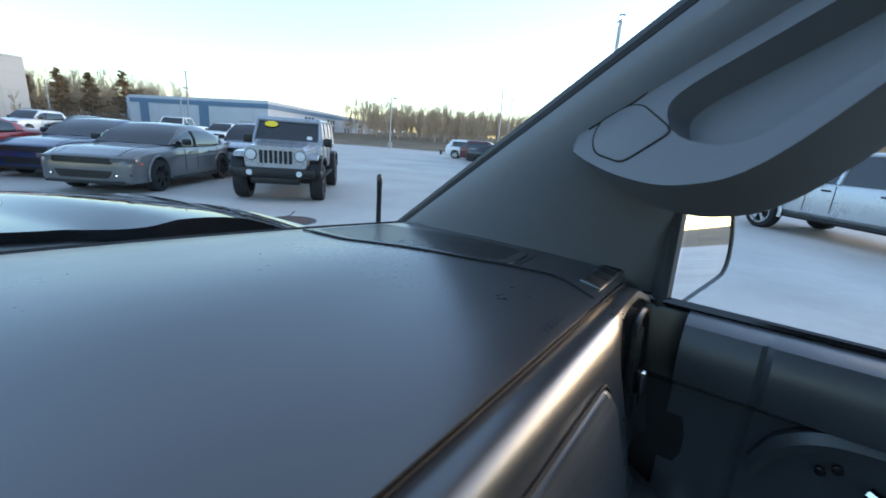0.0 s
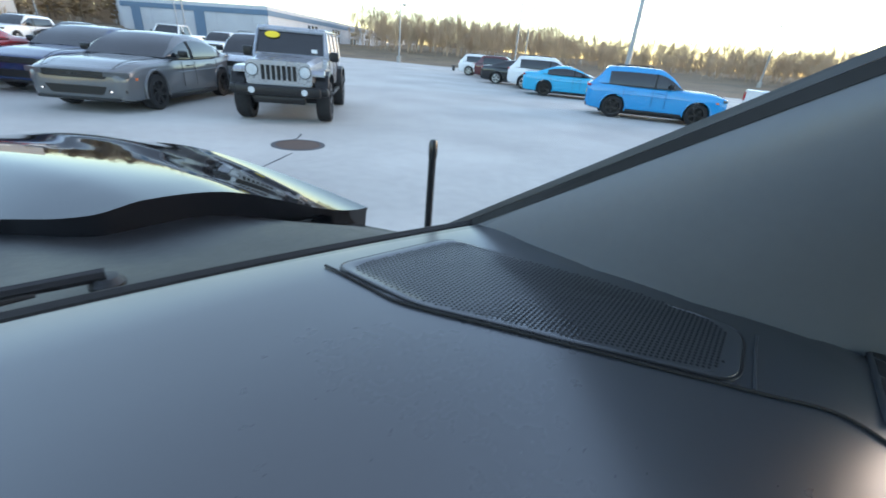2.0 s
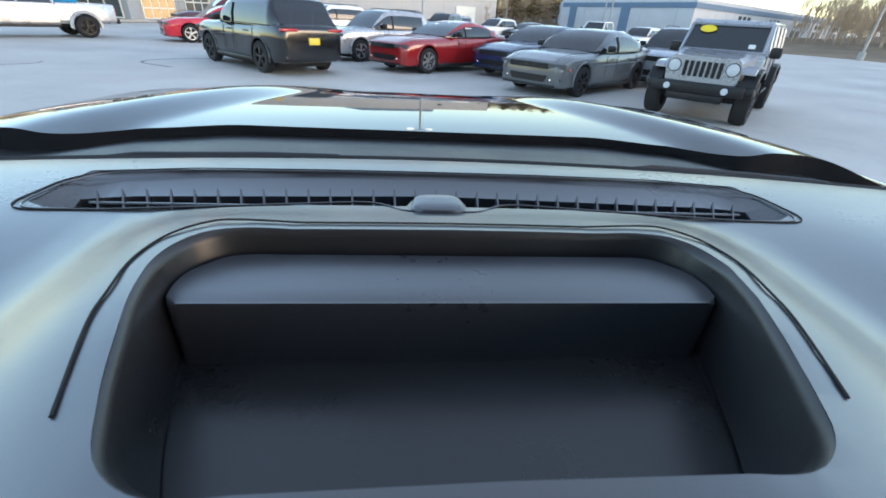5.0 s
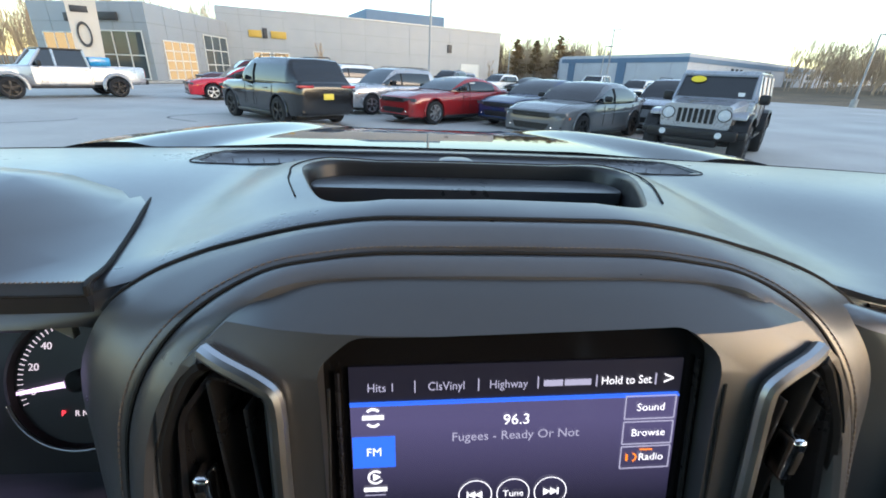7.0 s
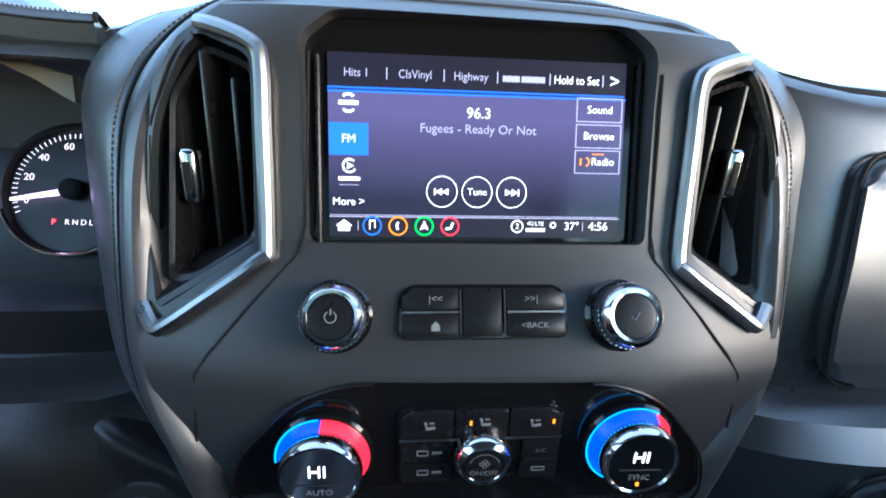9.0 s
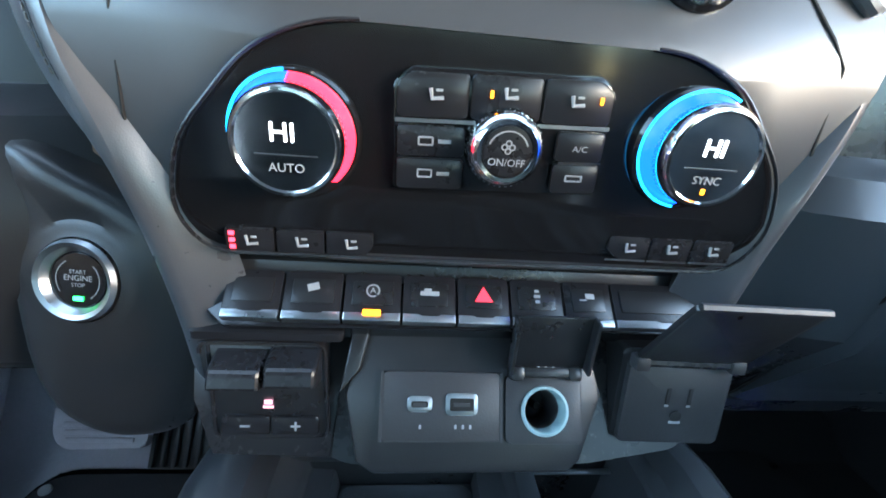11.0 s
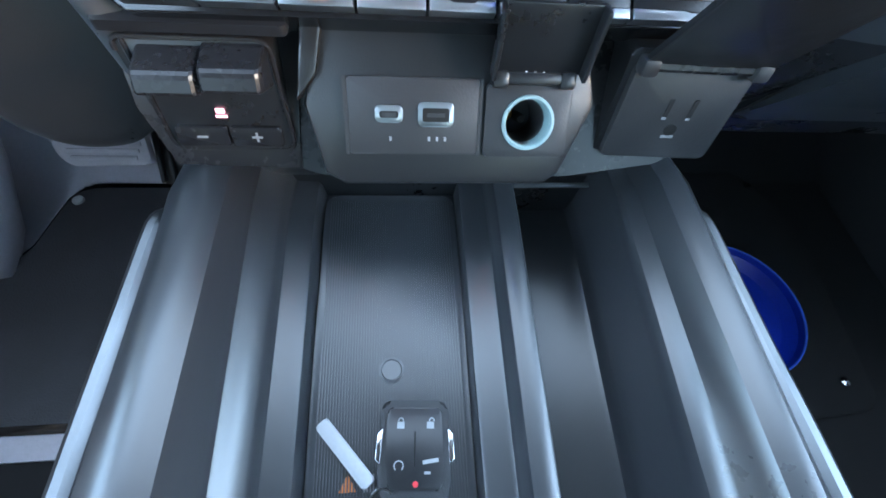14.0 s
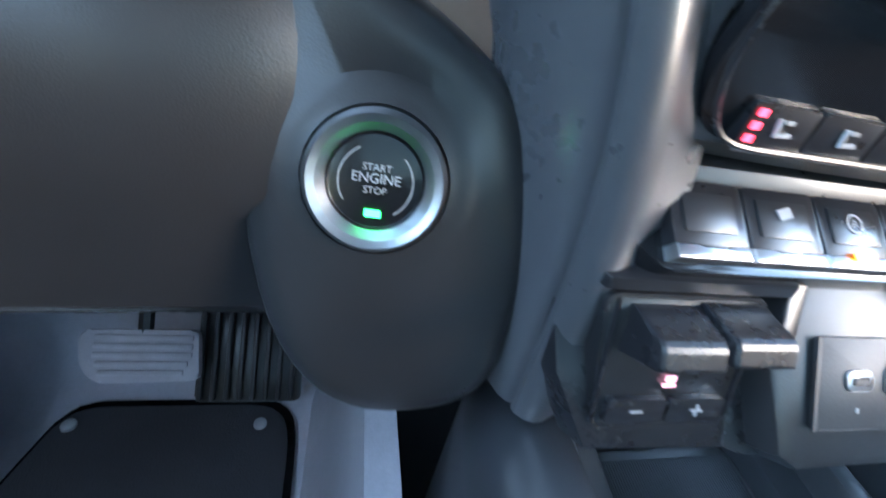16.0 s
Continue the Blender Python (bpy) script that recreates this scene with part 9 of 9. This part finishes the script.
lamp_post(1.08, 34.0, 8.6, 0)
lamp_post(48.3, 27.0, 8.2, 20, 1, True)
lamp_post(30.0, 8.77, 9.6, 20, 2, True, 0.11)
lamp_post(42.2, 39.9, 6.4, 0, 1, False)
lamp_post(25.9, 59.7, 7.6, 0, 2)
lamp_post(24.6, 58.6, 5.6, 0, 1, False, 0.06)
lamp_post(17.0, 82.0, 5.2, 0, 1, True)
lamp_post(60.0, 32.0, 8.0, 0, 1, False)
lamp_post(75.0, 4.0, 7.5, 0, 1, False)

# ================================================================ trees
BARK = material("grey_brown_bark", (0.16, 0.12, 0.085), 0.9, vary=0.3, scale=2)
# twig and needle colours hold the low sun's orange, twigs some distance haze too
TWIG = material("sunlit_bare_twigs", (0.46, 0.33, 0.22), 0.9, vary=0.35, scale=0.4)
NEEDLE_G = material("sunlit_pine_needles", (0.2, 0.125, 0.055), 0.85, vary=0.4, scale=0.8)


def add_bar(V, F, a, b, r0, r1):
    d = (b - a)
    if d.length < 1e-4:
        return
    d.normalize()
    u = d.orthogonal().normalized()
    v = d.cross(u)
    k = len(V)
    for p, r in ((a, r0), (b, r1)):
        for q in range(3):
            an = 2.0944 * q
            V.append(p + u * (r * math.cos(an)) + v * (r * math.sin(an)))
    for q in range(3):
        F.append((k + q, k + (q + 1) % 3, k + 3 + (q + 1) % 3, k + 3 + q))


def bare_tree(V, F, x, y, z, h, rng):
    base = Vector((x, y, z - 0.3))
    lean = Vector((rng.uniform(-0.07, 0.07), rng.uniform(-0.07, 0.07), 1))
    top = base + lean * h
    r = 0.006 * h + 0.02
    add_bar(V, F, base, base.lerp(top, 0.5), r, r * 0.7)
    add_bar(V, F, base.lerp(top, 0.5), top, r * 0.7, 0.02)
    for i in range(rng.randint(12, 16)):
        t = rng.uniform(0.12, 0.8)
        a = rng.uniform(0, 6.283)
        L = h * rng.uniform(0.2, 0.38) * (1.1 - t * 0.5)
        s = base.lerp(top, t)
        e = s + Vector((math.cos(a) * L * 0.5, math.sin(a) * L * 0.5, L * rng.uniform(0.65, 1.0)))
        add_bar(V, F, s, e, r * 0.3, 0.016)
        for j in range(3):
            q = s.lerp(e, rng.uniform(0.25, 0.9))
            g = q + Vector((rng.uniform(-0.4, 0.4), rng.uniform(-0.4, 0.4), rng.uniform(0.5, 1.0))) * (L * 0.6)
            add_bar(V, F, q, g, 0.022, 0.012)
            for k in range(3):
                w = q.lerp(g, rng.uniform(0.2, 1))
                add_bar(V, F, w, w + Vector((rng.uniform(-0.3, 0.3), rng.uniform(-0.3, 0.3), rng.uniform(0.2, 0.7))) * (L * 0.5), 0.017, 0.01)


def stuff(name, V, F, mat, label, category):
    me = bpy.data.meshes.new(name)
    me.from_pydata([tuple(v) for v in V], [], F)
    me.materials.append(mat)
    return tagged(new(name, me), label, category, kind="stuff")


rng = random.Random(5)
V, F = [], []
for i in range(900):
    az = radians(rng.uniform(38, 110))
    d = rng.uniform(80, 112)
    x, y = d * math.sin(az), d * math.cos(az)
    if x > 30 and y > (x - 34.45) * 0.66 + 50:
        continue
    dip = 0.55 + 0.45 * sstep(74, 62, math.degrees(az)) + 0.25 * sstep(80, 92, math.degrees(az))
    bare_tree(V, F, x, y, land_z(x, y), rng.uniform(4.6, 7.4) * dip, rng)
stuff("bare_woods", V, F, TWIG, "leafless brown winter woodland", "trees")
V, F = [], []
for i in range(620):
    az = radians(rng.uniform(40, 109))
    d = rng.uniform(112, 150)
    x, y = d * math.sin(az), d * math.cos(az)
    if x > 30 and y > (x - 34.45) * 0.66 + 40:
        continue
    bare_tree(V, F, x, y, land_z(x, y), rng.uniform(5.0, 7.6), rng)
stuff("far_woods", V, F, TWIG, "leafless woodland behind the field", "trees")
V, F = [], []
for i in range(230):
    x = rng.uniform(-85, -30)
    y = rng.uniform(52, 92) - 0.15 * x
    bare_tree(V, F, x, y, 0, rng.uniform(7, 12), rng)
for i in range(240):
    x = rng.uniform(2, 44)
    y = rng.uniform(96, 122)
    bare_tree(V, F, x, y, 0, rng.uniform(6.5, 10.5), rng)
stuff("roadside_woods", V, F, TWIG, "orange-lit leafless trees behind the buildings", "trees")


def pine(x, y, h, seed):
    r = random.Random(seed)
    p = thing("pine_tree", "tall ragged pine tree behind the warehouse", "tree", (x, y, 0), "pine trees")
    V, F = [], []
    add_bar(V, F, Vector((x, y, -0.2)), Vector((x, y, h)), 0.16, 0.03)
    me = bpy.data.meshes.new("trunk")
    me.from_pydata([tuple(v) for v in V], [], F)
    me.materials.append(BARK)
    t = new("trunk", me)
    V, F = [], []
    for i in range(46):
        z = h * (0.28 + 0.72 * i / 46)
        reach = (1 - (z / h)) * h * 0.34 + 0.3
        a = r.uniform(0, 6.283)
        L = reach * r.uniform(0.5, 1.15)
        tip = Vector((x + math.cos(a) * L, y + math.sin(a) * L, z + L * r.uniform(-0.1, 0.35)))
        s = Vector((x, y, z))
        add_bar(V, F, s, tip, 0.03, 0.012)
        for j in range(16):
            q = s.lerp(tip, r.uniform(0.35, 1.05))
            k = len(V)
            for m in range(3):
                V.append(q + Vector((r.uniform(-1, 1), r.uniform(-1, 1), r.uniform(-0.6, 0.7))) * 0.42)
            F.append((k, k + 1, k + 2))
    me = bpy.data.meshes.new("crown")
    me.from_pydata([tuple(v) for v in V], [], F)
    me.materials.append(NEEDLE_G)
    cr = new("crown", me)
    for o in (t, cr):
        o.parent = p
        o.matrix_parent_inverse = Matrix.Translation((x, y, 0)).inverted()


for i, (x, y, h) in enumerate(((15.5, 96, 8.5), (18.2, 99, 7.2), (20.7, 93, 8.4), (23, 100, 7.6), (25.5, 96, 8.6), (29.3, 92, 9.3), (31.5, 97, 8.0), (27.2, 101, 8.0), (34, 99, 7.0), (12.5, 98, 9.5), (10.0, 96, 9.0), (38, 104, 7.2))):
    pine(x, y, h, 40 + i)
# two small ornamental trees by the dealership
V, F = [], []
bare_tree(V, F, -10.5, 52.5, 0, 4.2, random.Random(3))
stuff("bare_sapling", V, F, TWIG, "small bare tree beside the workshop wall", "tree")
V, F = [], []
bare_tree(V, F, 10.6, 63.0, 0, 3.6, random.Random(8))
stuff("bare_sapling", V, F, TWIG, "small bare tree at the end of the workshop", "tree")
# bench-like rail at the lot's edge
bm = bm_new()
box(bm, (38.0, 27.5, 0.45), (2.2, 0.3, 0.1), 0.02)
for dx in (-0.9, 0.9):
    box(bm, (38.0 + dx, 27.5, 0.2), (0.12, 0.28, 0.42), 0.02)
solo("low_rail", bm, SIGNDK, "low dark rail at the edge of the lot", "rail")
